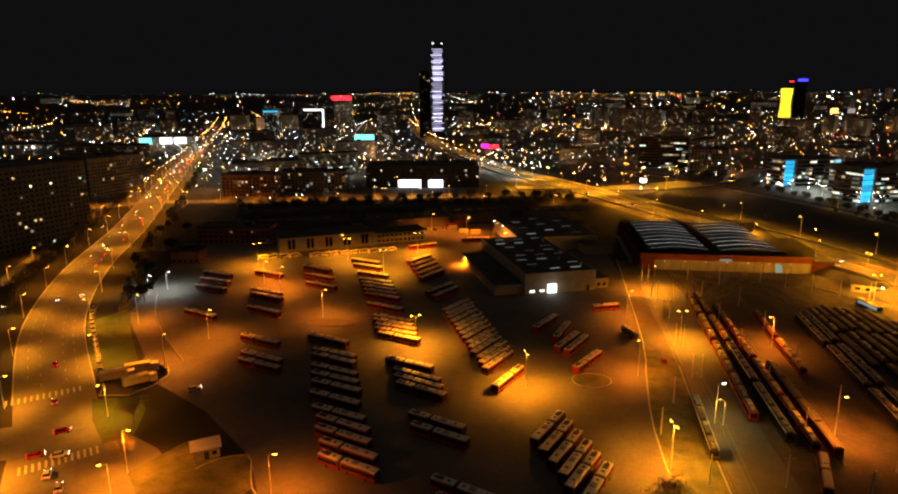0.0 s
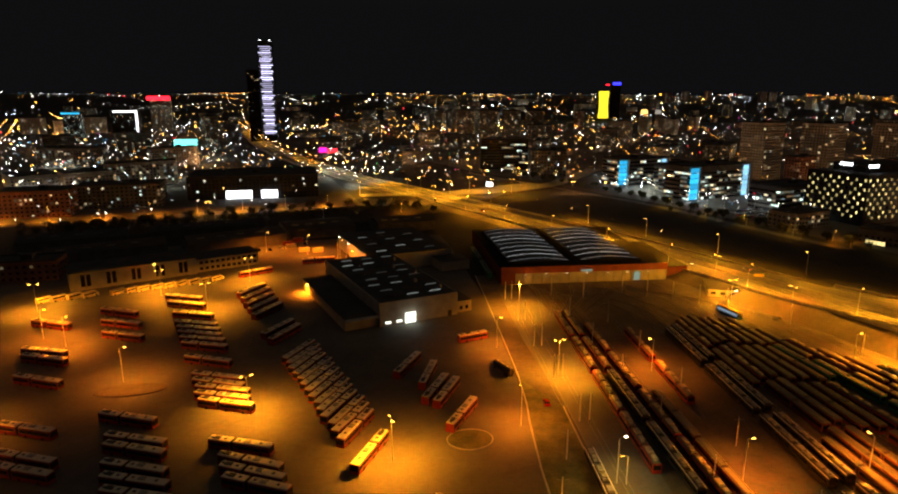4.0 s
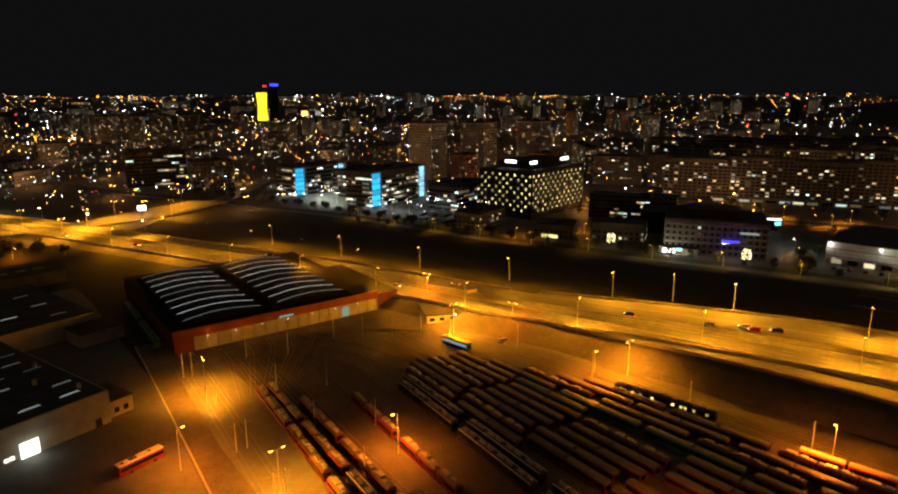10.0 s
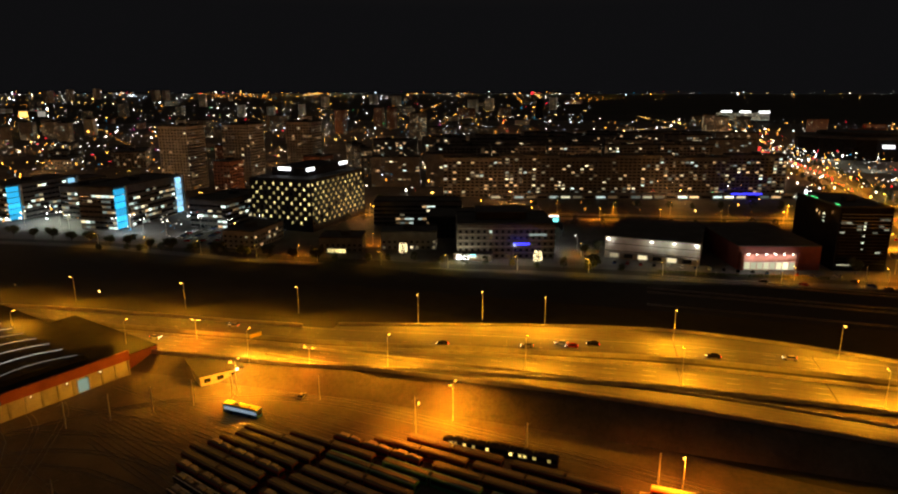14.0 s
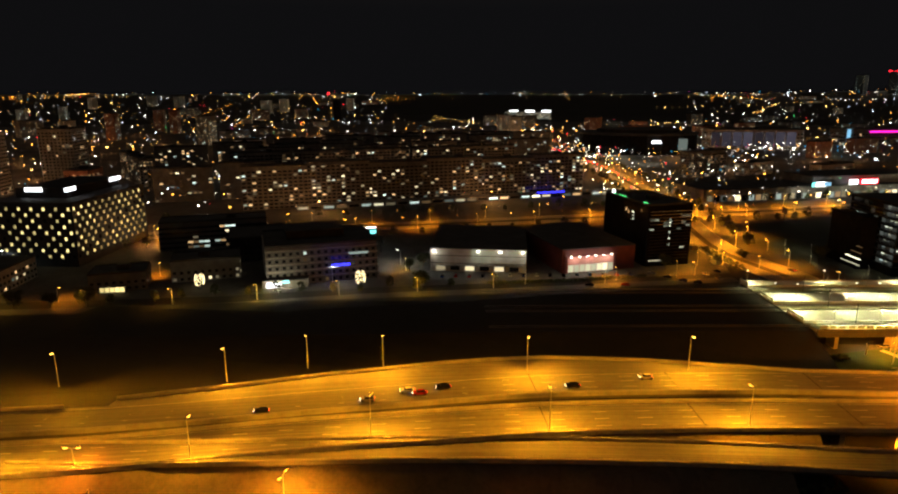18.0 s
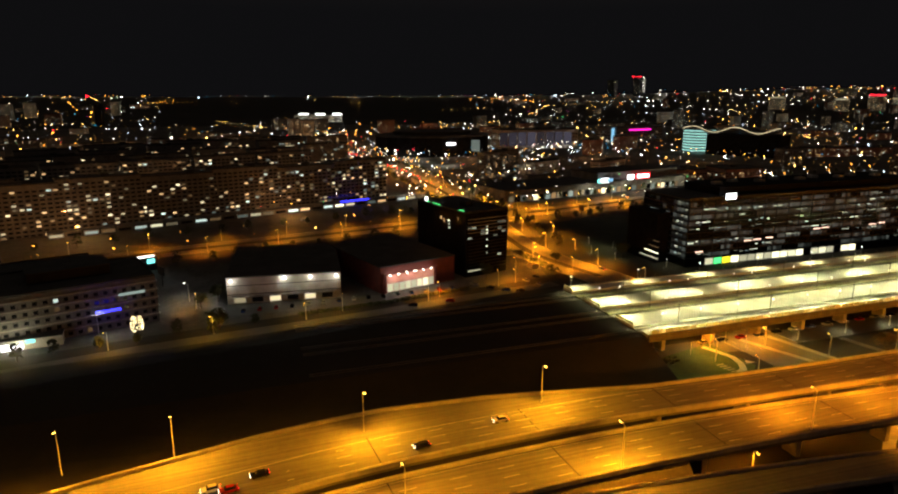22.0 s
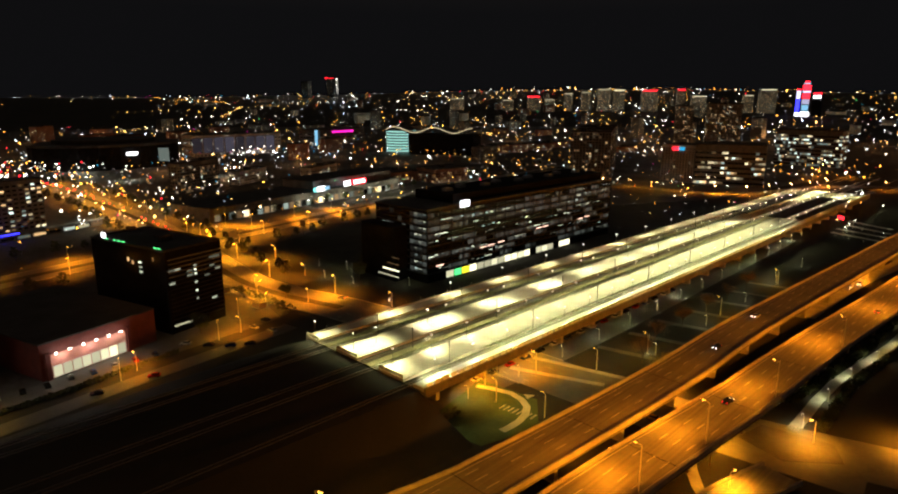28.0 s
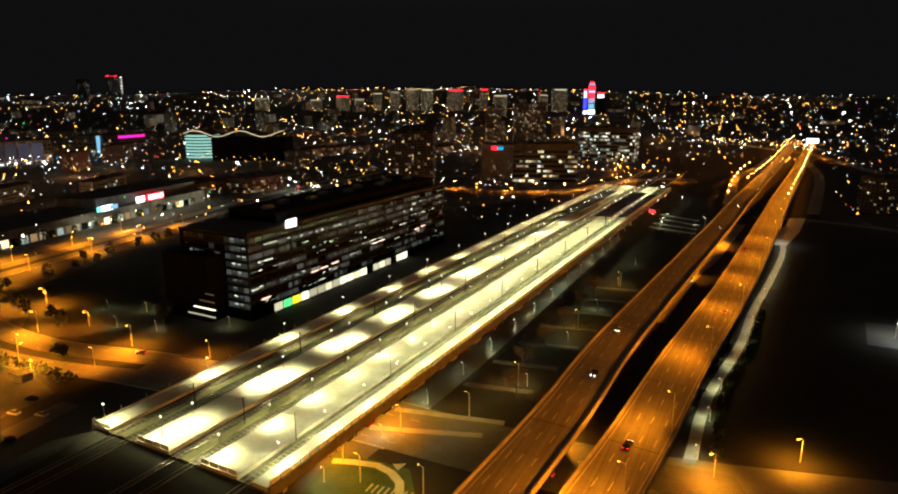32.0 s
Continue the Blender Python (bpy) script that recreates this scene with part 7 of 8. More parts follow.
park(lambda: bus("red articulated city bus beside the workshop", "buses beside the workshop"), [(48, 223, 57), (53.5, 214, 67), (54, 203.5, 58), (57, 200.5, 58), (58.5, 186, 54)])
park(lambda: bus("red articulated city bus by the western fence", "buses by the fence"), row((-111, 288), (-105, 265), 3, -22) + [(-95, 229, -28)])
park(lambda: bus("red single city bus beside the workshop", "single buses", ((-6.0, 6.0),)), [(76, 244, 14), (52, 350, 12)])
park(lambda: bus("blue single bus with a yellow roof beside the trams", "", ((-6.2, 6.2),), BLUE_PAINT, paint("bus_yellow_roof", (0.9, 0.66, 0.08), 0.5), glow("bus_window_light", (0.6, 0.8, 1.0), 0.35)), [(190, 249.5, -84)])


def van(label, group):
    t = thing("minibus", label, "minibus", group)
    part("body", chamfered(-3.6, 2.6, 1.02, 0.3, 2.6, 0.18), CREAM, t)
    part("bonnet", chamfered(2.6, 3.7, 1.0, 0.3, 1.5, 0.2), CREAM, t)
    part("window_band", Geo().slab(-3.3, 2.2, -1.05, 1.05, 1.45, 2.1), GLASS, t, "dark window band")
    part("windscreen", Geo().quad([(2.62, -0.9, 1.5), (2.62, 0.9, 1.5), (2.3, 0.85, 2.45), (2.3, -0.85, 2.45)]).slab(2.55, 2.66, -0.9, 0.9, 1.5, 2.3), GLASS, t)
    for x in (-2.3, 2.4):
        for y in (-0.9, 0.9):
            o = part("wheel", BUS_WHEEL, None, t)
            o.location = (x, y, 0)
    return t


park(lambda: van("cream minibus parked slantwise before the depot office", "minibuses before the office"), row((-101, 326.5), (-84, 331), 4, 48) + row((-72, 333), (-30, 347), 9, 48))


def tram(label, group, body=BUS_RED, roof=TRAM_ROOF, n=3, length=27.5, windows=GLASS, gear=None, edge_glint=None):
    t = thing("tram", label, "tram", group)
    gap, L = 0.7, length / n
    for k in range(n):
        x0, x1 = -length / 2 + k * L + gap / 2, -length / 2 + (k + 1) * L - gap / 2
        sec = part("body_section", chamfered(x0, x1, 1.18, 0.35, 3.05, 0.22), body, t)
        part("roof", chamfered(x0 + 0.1, x1 - 0.1, 0.98, 3.0, 3.36, 0.3), roof, t, "rounded roof")
        part("window_band", Geo().slab(x0 + 0.3, x1 - 0.3, -1.21, 1.21, 1.35, 2.45), windows, sec, "window band")
        if gear:
            part("roof_gear", Geo().box((x0 + x1) / 2 - L * 0.16, 0, 3.36, L * 0.3, 1.5, 0.42, 0, 0, 0.9).box((x0 + x1) / 2 + L * 0.18, 0.1, 3.36, L * 0.2, 1.2, 0.3, 0, 0, 0.85).box((x0 + x1) / 2 + L * 0.36, -0.2, 3.36, L * 0.07, 0.8, 0.25), gear, t, "roof equipment boxes")
        if k:
            part("bellows", Geo().slab(x0 - gap, x0, -1.02, 1.02, 0.5, 3.0), RUBBER, t, "dark bellows")
    g = Geo()
    for s in (-1, 1):
        g.rod((0, s * 0.5, 3.4), (0.9, s * 0.5, 4.1), 0.04, 4).rod((0.9, s * 0.5, 4.1), (0.1, s * 0.5, 4.8), 0.04, 4)
    # pale rods stand for the lamplight that gleams on the roof edges
    if edge_glint:
        e = length / 2 - 0.5
        part("roof_edge", Geo().rod((-e, -1.12, 3.12), (e, -1.12, 3.12), 0.14, 4).rod((-e, 1.12, 3.12), (e, 1.12, 3.12), 0.14, 4), edge_glint, t, "pale rod painted as a glint along the roof edge")
    part("pantograph", g.rod((0.1, -0.8, 4.8), (0.1, 0.8, 4.8), 0.05, 4), DARK_STEEL, t, "folding pantograph")
    part("windscreen", Geo().slab(length / 2 - gap / 2 - 0.02, length / 2 - gap / 2 + 0.06, -0.95, 0.95, 1.3, 2.6), GLASS, t)
    return t


def track_line(x200, ang, y_top, y_low):
    """A straight tram track through (x200, 200) with the heading ang, from y_top down to y_low."""
    c = math.cos(radians(ang)) / math.sin(radians(ang))
    return lambda y: (x200 + (y - 200) * c, y)


tr = thing("tram_tracks", "parallel steel tram tracks set in the yard", "tram tracks", kind="structure")
tram_rows = {"red": [], "dark": [], "old": [], "green": []}
TRACKS = [(92.2, 262, 300, 64), (97.5, 262, 300, 70), (107.3, 261, 262, 150), (112.2, 262.5, 262, 134), (117.2, 262.5, 250, 130), (121.4, 263, 250, 128), (131.0, 261.5, 240, 172)]
fan = []
for k in range(14):
    u = k / 13
    x, ang = 147 + 56 * u, 261 + 12 * u
    top_y = float(np.interp(x, [147, 160, 182, 190, 197, 204], [237, 247, 240, 216, 200, 189]))
    fan.append((x, ang, top_y, 92))
for x200, ang, y1, y0 in TRACKS + fan:
    f = track_line(x200, ang, y1, y0)
    for s in (-0.72, 0.72):
        a, b = f(y1 + 40 if x200 > 100 else y1), f(y0)
        part("rail", Geo().ribbon(*[[(a[0] + s + e, a[1], 0.11), (b[0] + s + e, b[1], 0.11)] for e in (-0.05, 0.05)], 0.12), RAIL, tr, "steel rail")


def fill(tr_def, starts, kind, length=27.5):
    x200, ang, y1, y0 = tr_def
    f = track_line(*tr_def)
    for s in starts:
        y = s - length / 2
        x, _ = f(y)
        tram_rows[kind].append((x, y, ang))


fill((92.2, 261, 0, 0), (160,), "dark", 32)
fill(TRACKS[2], (262, 233, 204, 176), "red")
fill(TRACKS[3], (262, 232), "red")
fill(TRACKS[3], (203, 169), "dark", 32)
fill(TRACKS[4], (246, 217, 188, 160), "red")
fill(TRACKS[5], (186, 158), "old")
fill(TRACKS[6], (238, 207), "red")
for k, f in enumerate(fan):
    y = f[2] - jit.uniform(0, 3)
    while y > 118:
        if jit.random() < 0.93 and not (k == 13 and 140 < y < 210):
            kind = "dark" if k in (0, 1) else ("green" if k in (8, 9) and 165 < y < 215 else jit.choice(("old", "old", "red", "old")))
            fill(f, (y,), kind, 32 if kind == "dark" else 27.5)
        y -= (33.5 if k in (0, 1) else 29.0) + jit.uniform(0, 2)
tram_rows["green"] += [(106.0, 336, 85), (108.7, 366, 85)]
park(lambda: tram("red three-part tram with beige roof boxes parked on its track", "red trams", BUS_RED, TRAM_ROOF, 3, 27.5, GLASS, paint("dull_beige_box", (0.42, 0.36, 0.25), 0.6, 0.0, 0.35)), tram_rows["red"])
park(lambda: tram("long dark modern tram with roof equipment in the yard", "modern trams", TRAM_DARK, TRAM_DARK, 4, 32, GLASS, STEEL, paint("white_edge_glint", (0.75, 0.72, 0.62), 0.4)), tram_rows["dark"])
park(lambda: tram("old cream and red tram with a grey roof", "old trams", RED_DARK, TRAM_ROOF, 2, 28, GLASS, None, paint("beige_edge_glint", (0.22, 0.18, 0.12), 0.5)), tram_rows["old"])
park(lambda: tram("old green tram with a pale roof", "green trams", GREEN_PAINT, TRAM_ROOF, 2, 28, GLASS, None, paint("green_edge_glint", (0.2, 0.45, 0.36), 0.4)), tram_rows["green"])
lt = tram("modern tram with some lit yellow windows", "", TRAM_DARK, TRAM_DARK, 5, 32, GLASS, DARK_STEEL)
lt.matrix_basis = pose(205.6, 172.5, 0.06, 0, 0, 278)
G_TRAM = glow("tram_window_light", (1.0, 0.75, 0.2), 1.1, 0.7)
for k in range(24):
    if k % 5 in (0, 3) or k in (7, 11, 12, 21):
        continue
    for sd in (-1.23, 1.23):
        part("lit_window", Geo().box(-14.6 + 1.27 * k, sd, 1.45, 0.85, 0.06, 0.85), G_TRAM, lt, "yellow lit window")
park(lambda: tram("orange tram standing beside a lamp mast", "", paint("tram_orange_paint", (0.55, 0.13, 0.02), 0.4), CREAM, 2, 22), [(206.9, 123, 277)])
park(lambda: tram("red tram turning at the end of the yard", "", BUS_RED, CREAM, 2, 17), [(104.5, 121, 247)])


def yard_pole():
    t = thing("catenary_pole", "slim steel pole for tram wires in the yard", "catenary pole", "catenary poles")
    part("pole", Geo().rod((0, 0, -0.1), (0, 0, 8.5), 0.18, 6, 0.13), POLE_STEEL, t)
    part("cross_arm", Geo().rod((-1.4, 0, 7.8), (1.4, 0, 7.8), 0.05, 4), STEEL, t)
    return t


poles = [(103 + 3 * (k % 2) - 0.13 * 28 * (k // 2) * 0.8, 290 - 28 * (k // 2)) for k in range(10)] + [(126 - 3.2 * k, 292 - 30 * k) for k in range(6)] + [(139 - 3 * k, 285 - 32 * k) for k in range(6)] + [(160 + 9 * k, 288 - 7 * k) for k in range(5)] + [(208 + 1.5 * k, 235 - 34 * k) for k in range(4)] + [(76, 118), (80, 160), (71, 141), (94, 118), (110, 112), (118, 104)]
place_lamps(yard_pole, [(x, y, 0, 170) for x, y in poles])

CAR_WHEEL = wheel_mesh(0.32, 0.22)


def car(label, body, group="", on=False, name="car"):
    t = thing(name, label, "car", group)
    g = Geo()
    prof = [(-2.1, 0.3), (2.1, 0.3), (2.15, 0.62), (1.95, 0.82), (0.95, 0.92), (-1.75, 0.96), (-2.12, 0.75)]
    k = len(prof)
    g.v = [(x, -0.88, z) for x, z in prof] + [(x, 0.88, z) for x, z in prof]
    g.f = [tuple(range(k)), tuple(reversed(range(k, 2 * k)))] + [((i + 1) % k, i, k + i, k + (i + 1) % k) for i in range(k)]
    g.m = [0] * len(g.f)
    part("body", g, body, t)
    part("cabin", Geo().box(-0.35, 0, 0.9, 2.6, 1.6, 0.52, 0, 0, 0.72), GLASS, t, "dark glass cabin")
    part("car_roof", Geo().box(-0.35, 0, 1.42, 1.75, 1.12, 0.05, 0, 0, 0.9), body, t)
    for x in (-1.35, 1.35):
        for y in (-0.8, 0.8):
            o = part("wheel", CAR_WHEEL, None, t)
            o.location = (x, y, 0)
    for y in (-0.62, 0.62):
        if on:
            part("headlight", Geo().box(2.12, y, 0.58, 0.1, 0.34, 0.2), G_HEAD, t, "glowing headlight")
            part("tail_light", Geo().box(-2.13, y, 0.66, 0.08, 0.34, 0.18), G_TAIL, t, "glowing red tail light")
    return t


def cars(spots, group, where, on):
    by = {}
    for x, y, z, a, c in spots:
        if c not in by:
            nm = ("silver", "black", "white", "red", "blue", "yellow")[c]
            by[c] = car("%s car %s" % (nm, where), CAR_PAINTS[c], group, on)
            by[c].matrix_basis = pose(x, y, z, 0, 0, a)
        else:
            copy_thing(by[c], pose(x, y, z, 0, 0, a))


parked = [(x, y, 0.07, h, (k * 5) % 5) for k, (x, y, h, s) in enumerate(along(beside([(*p, 0) for p in AVENUE[2:5]], 13.2), 5.6, 8)) if k < 15]
cars(parked, "parked cars along the avenue", "parked along the avenue", False)
def on_lane(line, w, off, y):
    """The place and heading on a lane of a carriageway at the given y."""
    ln = beside(line, w * off)
    i = min(range(1, len(ln)), key=lambda j: abs(ln[j][1] - y))
    a, b = ln[i - 1], ln[i]
    k = max(0.0, min(1.0, (y - a[1]) / (b[1] - a[1])))
    return a[0] + k * (b[0] - a[0]), y, deck_z(y) + 0.02, math.degrees(math.atan2(b[1] - a[1], b[0] - a[0]))


moving = [(*on_lane(a_in, -1, off, y)[:3], on_lane(a_in, -1, off, y)[3] + 180, c) for off, y, c in ((6.4, 128, 1), (9.8, 106, 2), (3.0, 214, 1), (6.4, 186, 0), (9.8, 176, 2), (6.4, 172, 3), (9.6, 166, 1), (6.4, -62, 1), (9.8, -104, 2), (6.4, -330, 0), (9.6, 300, 2), (6.4, 420, 1))]
moving += [(*on_lane(b_in, 1, off, y), c) for off, y, c in ((6.4, -28, 1), (10, 385, 2), (6.4, 350, 0), (3, 318, 2), (10, -150, 0), (3, -270, 3), (6.4, 500, 3), (10, 560, 1))]
cars(moving, "cars on the motorway", "driving on the motorway with lights on", True)
town = [(-87.5, 124.5, 0.1, 30, 2), (-85, 115.7, 0.1, 118, 2), (-78.7, 110.6, 0.1, 118, 0), (-93.5, 124, 0.1, 30, 3), (-170, 250, 0.08, -65, 2), (-205, 350, 0.08, -72, 0), (-235, 440, 0.08, 110, 2), (-250, 470, 0.08, -70, 2), (462, 8, 0.09, 25, 0), (560, 46, 0.09, 5, 3), (600, 54, 0.09, 185, 2), (300.5, -18, 0.08, 10, 5), (520, 300, 0.09, 110, 2)]
cars(town, "cars on the streets", "driving on a street with lights on", True)
lots = [(415 + 0.22 * (200 - y) + jit.uniform(-1, 1), y, 0.08, 5 + jit.uniform(-4, 4), jit.randrange(5)) for y in range(96, 200, 7)] + [(352 + 0.19 * k, 10 - k, 0.07, 100, (k // 6) % 5) for k in range(0, 150, 9)] + [(470 + 0.19 * k, -60 - k, 0.03, 100, (k // 5) % 5) for k in range(0, 100, 8)]
cars(lots, "cars in the car parks", "parked in a car park", False)


def truck(label, group):
    t = thing("truck", label, "truck", group)
    part("cargo_box", Geo().slab(-5.5, 2.2, -1.25, 1.25, 1.0, 3.6), CREAM, t, "pale cargo box")
    part("cab", Geo().slab(2.5, 4.7, -1.2, 1.2, 0.5, 2.9), BUS_ROOF, t)
    part("windscreen", Geo().slab(4.68, 4.78, -1.05, 1.05, 1.6, 2.6), GLASS, t)
    part("chassis", Geo().slab(-5.4, 4.5, -0.5, 0.5, 0.6, 1.0), DARK_STEEL, t)
    for x in (-4.2, -3.0, 3.4):
        for y in (-1.0, 1.0):
            o = part("wheel", BUS_WHEEL, None, t)
            o.location = (x, y, 0)
    return t


park(lambda: truck("pale box truck parked at the yard fence", "parked trucks"), [(-97, 170, 28), (-88, 167, 40), (-92, 176, 28)])

# ---- trees and shrubs ----


def tree(label, group, seed, height=8.0, leafy=False):
    rn = random.Random(seed)
    t = thing("tree", label, "tree", group)
    trunk, crown = Geo(), Geo()
    trunk.rod((0, 0, -0.2), (0.1, 0, height * 0.42), 0.2, 7, 0.13)
    ends = []
    for k in range(9):
        a, z = k * 2.4 + rn.uniform(-0.3, 0.3), height * rn.uniform(0.3, 0.45)
        r, up = height * rn.uniform(0.18, 0.34), height * rn.uniform(0.25, 0.5)
        e = (r * math.cos(a), r * math.sin(a), z + up)
        trunk.rod((0.08, 0, z), e, 0.09, 5, 0.03)
        ends.append(e)
        for j in range(4):
            f = tuple(e[i] + rn.uniform(-1, 1) * height * 0.13 for i in range(3))
            trunk.rod(tuple(0.5 * e[i] + (0, 0, 0.5 * z)[i] for i in range(3)), f, 0.035, 4, 0.012)
            ends.append(f)
    for k in range(650 if leafy else 420):
        e = rn.choice(ends)
        p = Vector(e) + Vector([rn.gauss(0, height * 0.075) for _ in range(3)])
        d = Vector([rn.gauss(0, 1) for _ in range(3)]).normalized()
        q = d.orthogonal().normalized()
        s, w = (0.34, 0.2) if leafy else (0.75, 0.03)
        crown.quad([p - d * s - q * w, p + d * s - q * w, p + d * s + q * w, p - d * s + q * w])
    part("trunk", trunk, BARK, t, "brown trunk and limbs")
    part("crown", crown, LEAF if leafy else TWIG, t, "dull green crown" if leafy else "crown of bare twigs")
    return t


spots_b = [(90, 525), (86, 532), (64, 108), (60, 102), (-69, 122), (-76, 140), (298, 66), (276, -10), (318, -45), (330, -50), (205, -60)] + [(x, y) for x, y, h, s in along(beside([(*p, 0) for p in AVENUE[3:7]], -22), 19)] + [(340 + 0.2 * k, -70 - k) for k in range(0, 120, 24)]
spots_l = [(-178, 205), (-186, 218), (-182, 232), (-130, 250), (-148, 290), (-160, 340), (-175, 395), (452, 76), (478, 30), (487, -14), (496, -20), (508, -30), (356, 60), (433, 208), (425, 214), (395, 200)] + [(x, y) for x, y, h, s in along([(250, 700), (300, 545), (318, 430), (345, 330)], 16)] + [(x, y) for x, y, h, s in along([(-140, 480), (-40, 520), (60, 540), (120, 500)], 15)]
for k, spots_t in enumerate((spots_b[0::2], spots_b[1::2])):
    first = None
    for x, y in spots_t:
        m = pose(x, y, 0.05, 0, 0, jit.uniform(0, 360))
        if first is None:
            first = tree("bare winter tree with fine brown twigs", "bare trees", 5 + k, 8.5 + k)
            first.matrix_basis = m
        else:
            copy_thing(first, m)
for k, spots_t in enumerate((spots_l[0::2], spots_l[1::2])):
    first = None
    for x, y in spots_t:
        m = pose(x, y, 0.05, 0, 0, jit.uniform(0, 360))
        if first is None:
            first = tree("dark leafy evergreen tree at the roadside", "evergreen trees", 15 + k, 6.5 + 2 * k, True)
            first.matrix_basis = m
        else:
            copy_thing(first, m)

# ---- small things round the depot, the station and the stores ----


def hedge(name, line, width, height, seed):
    rn, g = random.Random(seed), Geo()
    for x, y, h, s in along(line, 0.5):
        for k in range(5):
            p = Vector((x + rn.uniform(-1, 1) * width / 2, y + rn.uniform(-1, 1) * width / 2, height * (0.15 + 0.85 * rn.random() ** 0.6)))
            d = Vector([rn.gauss(0, 1) for _ in range(3)]).normalized()
            q = d.orthogonal().normalized()
            g.quad([p - d * 0.5 - q * 0.3, p + d * 0.5 - q * 0.3, p + d * 0.5 + q * 0.3, p - d * 0.5 + q * 0.3])
    return tagged(part(name, g, LEAF), "dark uneven evergreen hedge of small leaves", "hedge", kind="stuff")


hedge("hedge", [(502, 46), (490, 44), (476, 40), (457, 36)], 5.0, 3.2, 2)
hedge("shrubs", [(282, -62), (288, -130), (298, -190), (312, -280)], 3.0, 1.8, 3)
hedge("shrubs", [(337, 30), (334, 40), (342, 46)], 4.0, 1.6, 4)
hedge("shrubs", [(408, 168), (420, 128), (436, 88)], 2.0, 1.4, 5)

zebra = thing("pedestrian_crossing", "white zebra crossing stripes on the road", "road marking", kind="structure")
for k in range(8):
    part("stripe", Geo().box(322 + 1.5 * k, 10.8 + 0.5 * k, 0.1, 0.55, 3.4, 0.02, 14), MARK, zebra)
part("turn_mark", Geo().prism([(332.5, 0.5), (335.2, 3.0), (332.0, 4.4)], 0.1, 0.125), MARK, zebra, "white triangular island mark")
road("road_curved_path", [(321, 24), (322.5, 16), (328, 8), (338, 6), (349, 12)], 2.4, 0.11, "pale curved footpath through the lawn", PAVING)
road("pavement_strip_north", [(354, -7), (340, -15), (325, -24)], 2.6, 0.1, "pale pavement strip under the viaduct", CONCRETE)
road("pavement_strip_south", [(356, -20), (340, -27), (324, -34)], 2.6, 0.1, "pale pavement strip under the viaduct", CONCRETE)
for k in range(7):
    x, y = 352 + 2.9 * k, -48 - 22 * k
    road("road_parking_lane", [(x - 24, y - 9), (x - 2, y)], 3.2, 0.09, "narrow dark parking lane beside the station", ASPHALT)

for k, (x, y) in enumerate(((394, -387), (388, -369), (385, -351), (381, -335))):
    sh = thing("parking_shelter", "long low pale shelter roof over a parking lane", "shelter", "parking shelters", at=(x, y, 0), ang=-16 + 8 * (k > 1))
    part("shelter_roof", Geo().slab(-17, 17, -1.6, 1.6, 2.9, 3.1), PAVING, sh, "pale flat roof")
    for u in (-14, -5, 5, 14):
        part("post", Geo().rod((u, 0, -0.1), (u, 0, 2.9), 0.1, 5), STEEL, sh)
place_lamps(lambda: street_lamp("car park lamp with a white head beside the shelters", "white", 1, 7.0, "car park lamps", G_LAMP, 0.5), [(402, -378, 0, 180), (398, -360, 0, 180), (393, -343, 0, 180), (372, -380, 0, 0), (368, -345, 0, 0), (425, -405, 0, 0)])
rk = thing("market_kiosk", "small kiosk with a red lit front beside the station", "kiosk", "kiosks", at=(423, -410, 0), ang=150)
part("wall", Geo().box(0, 0, -0.1, 8, 4, 3.4), WALL_DARK, rk)
part("roof", Geo().box(0, 0, 3.3, 8.6, 4.6, 0.25), ROOF, rk)
part("front", Geo().slab(-3.6, 3.6, -2.14, -2.02, 0.8, 3.0), G_RED, rk, "red lit front")
for k, (x, y) in enumerate(((331, -213), (330.5, -223))):
    tk = thing("van", "white delivery van with lights on between the viaducts", "van", "vans on the service road", at=(x, y, 0.1), ang=100)
    part("body", chamfered(-2.8, 1.6, 1.0, 0.4, 2.6, 0.15), BUS_ROOF, tk)
    part("bonnet", chamfered(1.6, 2.7, 0.95, 0.4, 1.5, 0.2), BUS_ROOF, tk)
    part("windscreen", Geo().slab(1.58, 1.68, -0.85, 0.85, 1.5, 2.4), GLASS, tk)
    for u in (-1.7, 1.7):
        for v in (-0.85, 0.85):
            o = part("wheel", CAR_WHEEL, None, tk)
            o.location = (u, v, 0)
    for v in (-0.7, 0.7):
        part("headlight", Geo().box(2.72, v, 0.8, 0.1, 0.4, 0.3), G_HEAD, tk, "glowing headlight")
far_lamps("orange street lamps beyond the railway station", [(x, y, 0, h + 90) for x, y, h, s in along([(700, -388), (655, -416), (593, -428), (540, -470), (525, -534), (518, -590)], 30, 4)] + [(548, -700, 0, 0), (530, -609, 0, 0), (580, -690, 0, 0), (560, -640, 0, 0), (476, -624, 0, 0), (505, -1215, 0, 0), (560, -1275, 0, 0), (625, -1300, 0, 0), (430, -1130, 0, 0), (395, -1055, 0, 0), (365, -990, 0, 0), (337, -235, 0, 90), (344, -320, 0, 90)], "street", 9.0)
jb = thing("billboard", "broad white glowing billboard at the southern junction", "billboard", "billboards", at=(452, -1290, 0), ang=195)
part("post", Geo().rod((0, 0, -0.2), (0, 0, 9), 0.4, 6), DARK_STEEL, jb)
part("frame", Geo().box(0, 0.4, 9, 22, 0.6, 9), DARK_STEEL, jb)
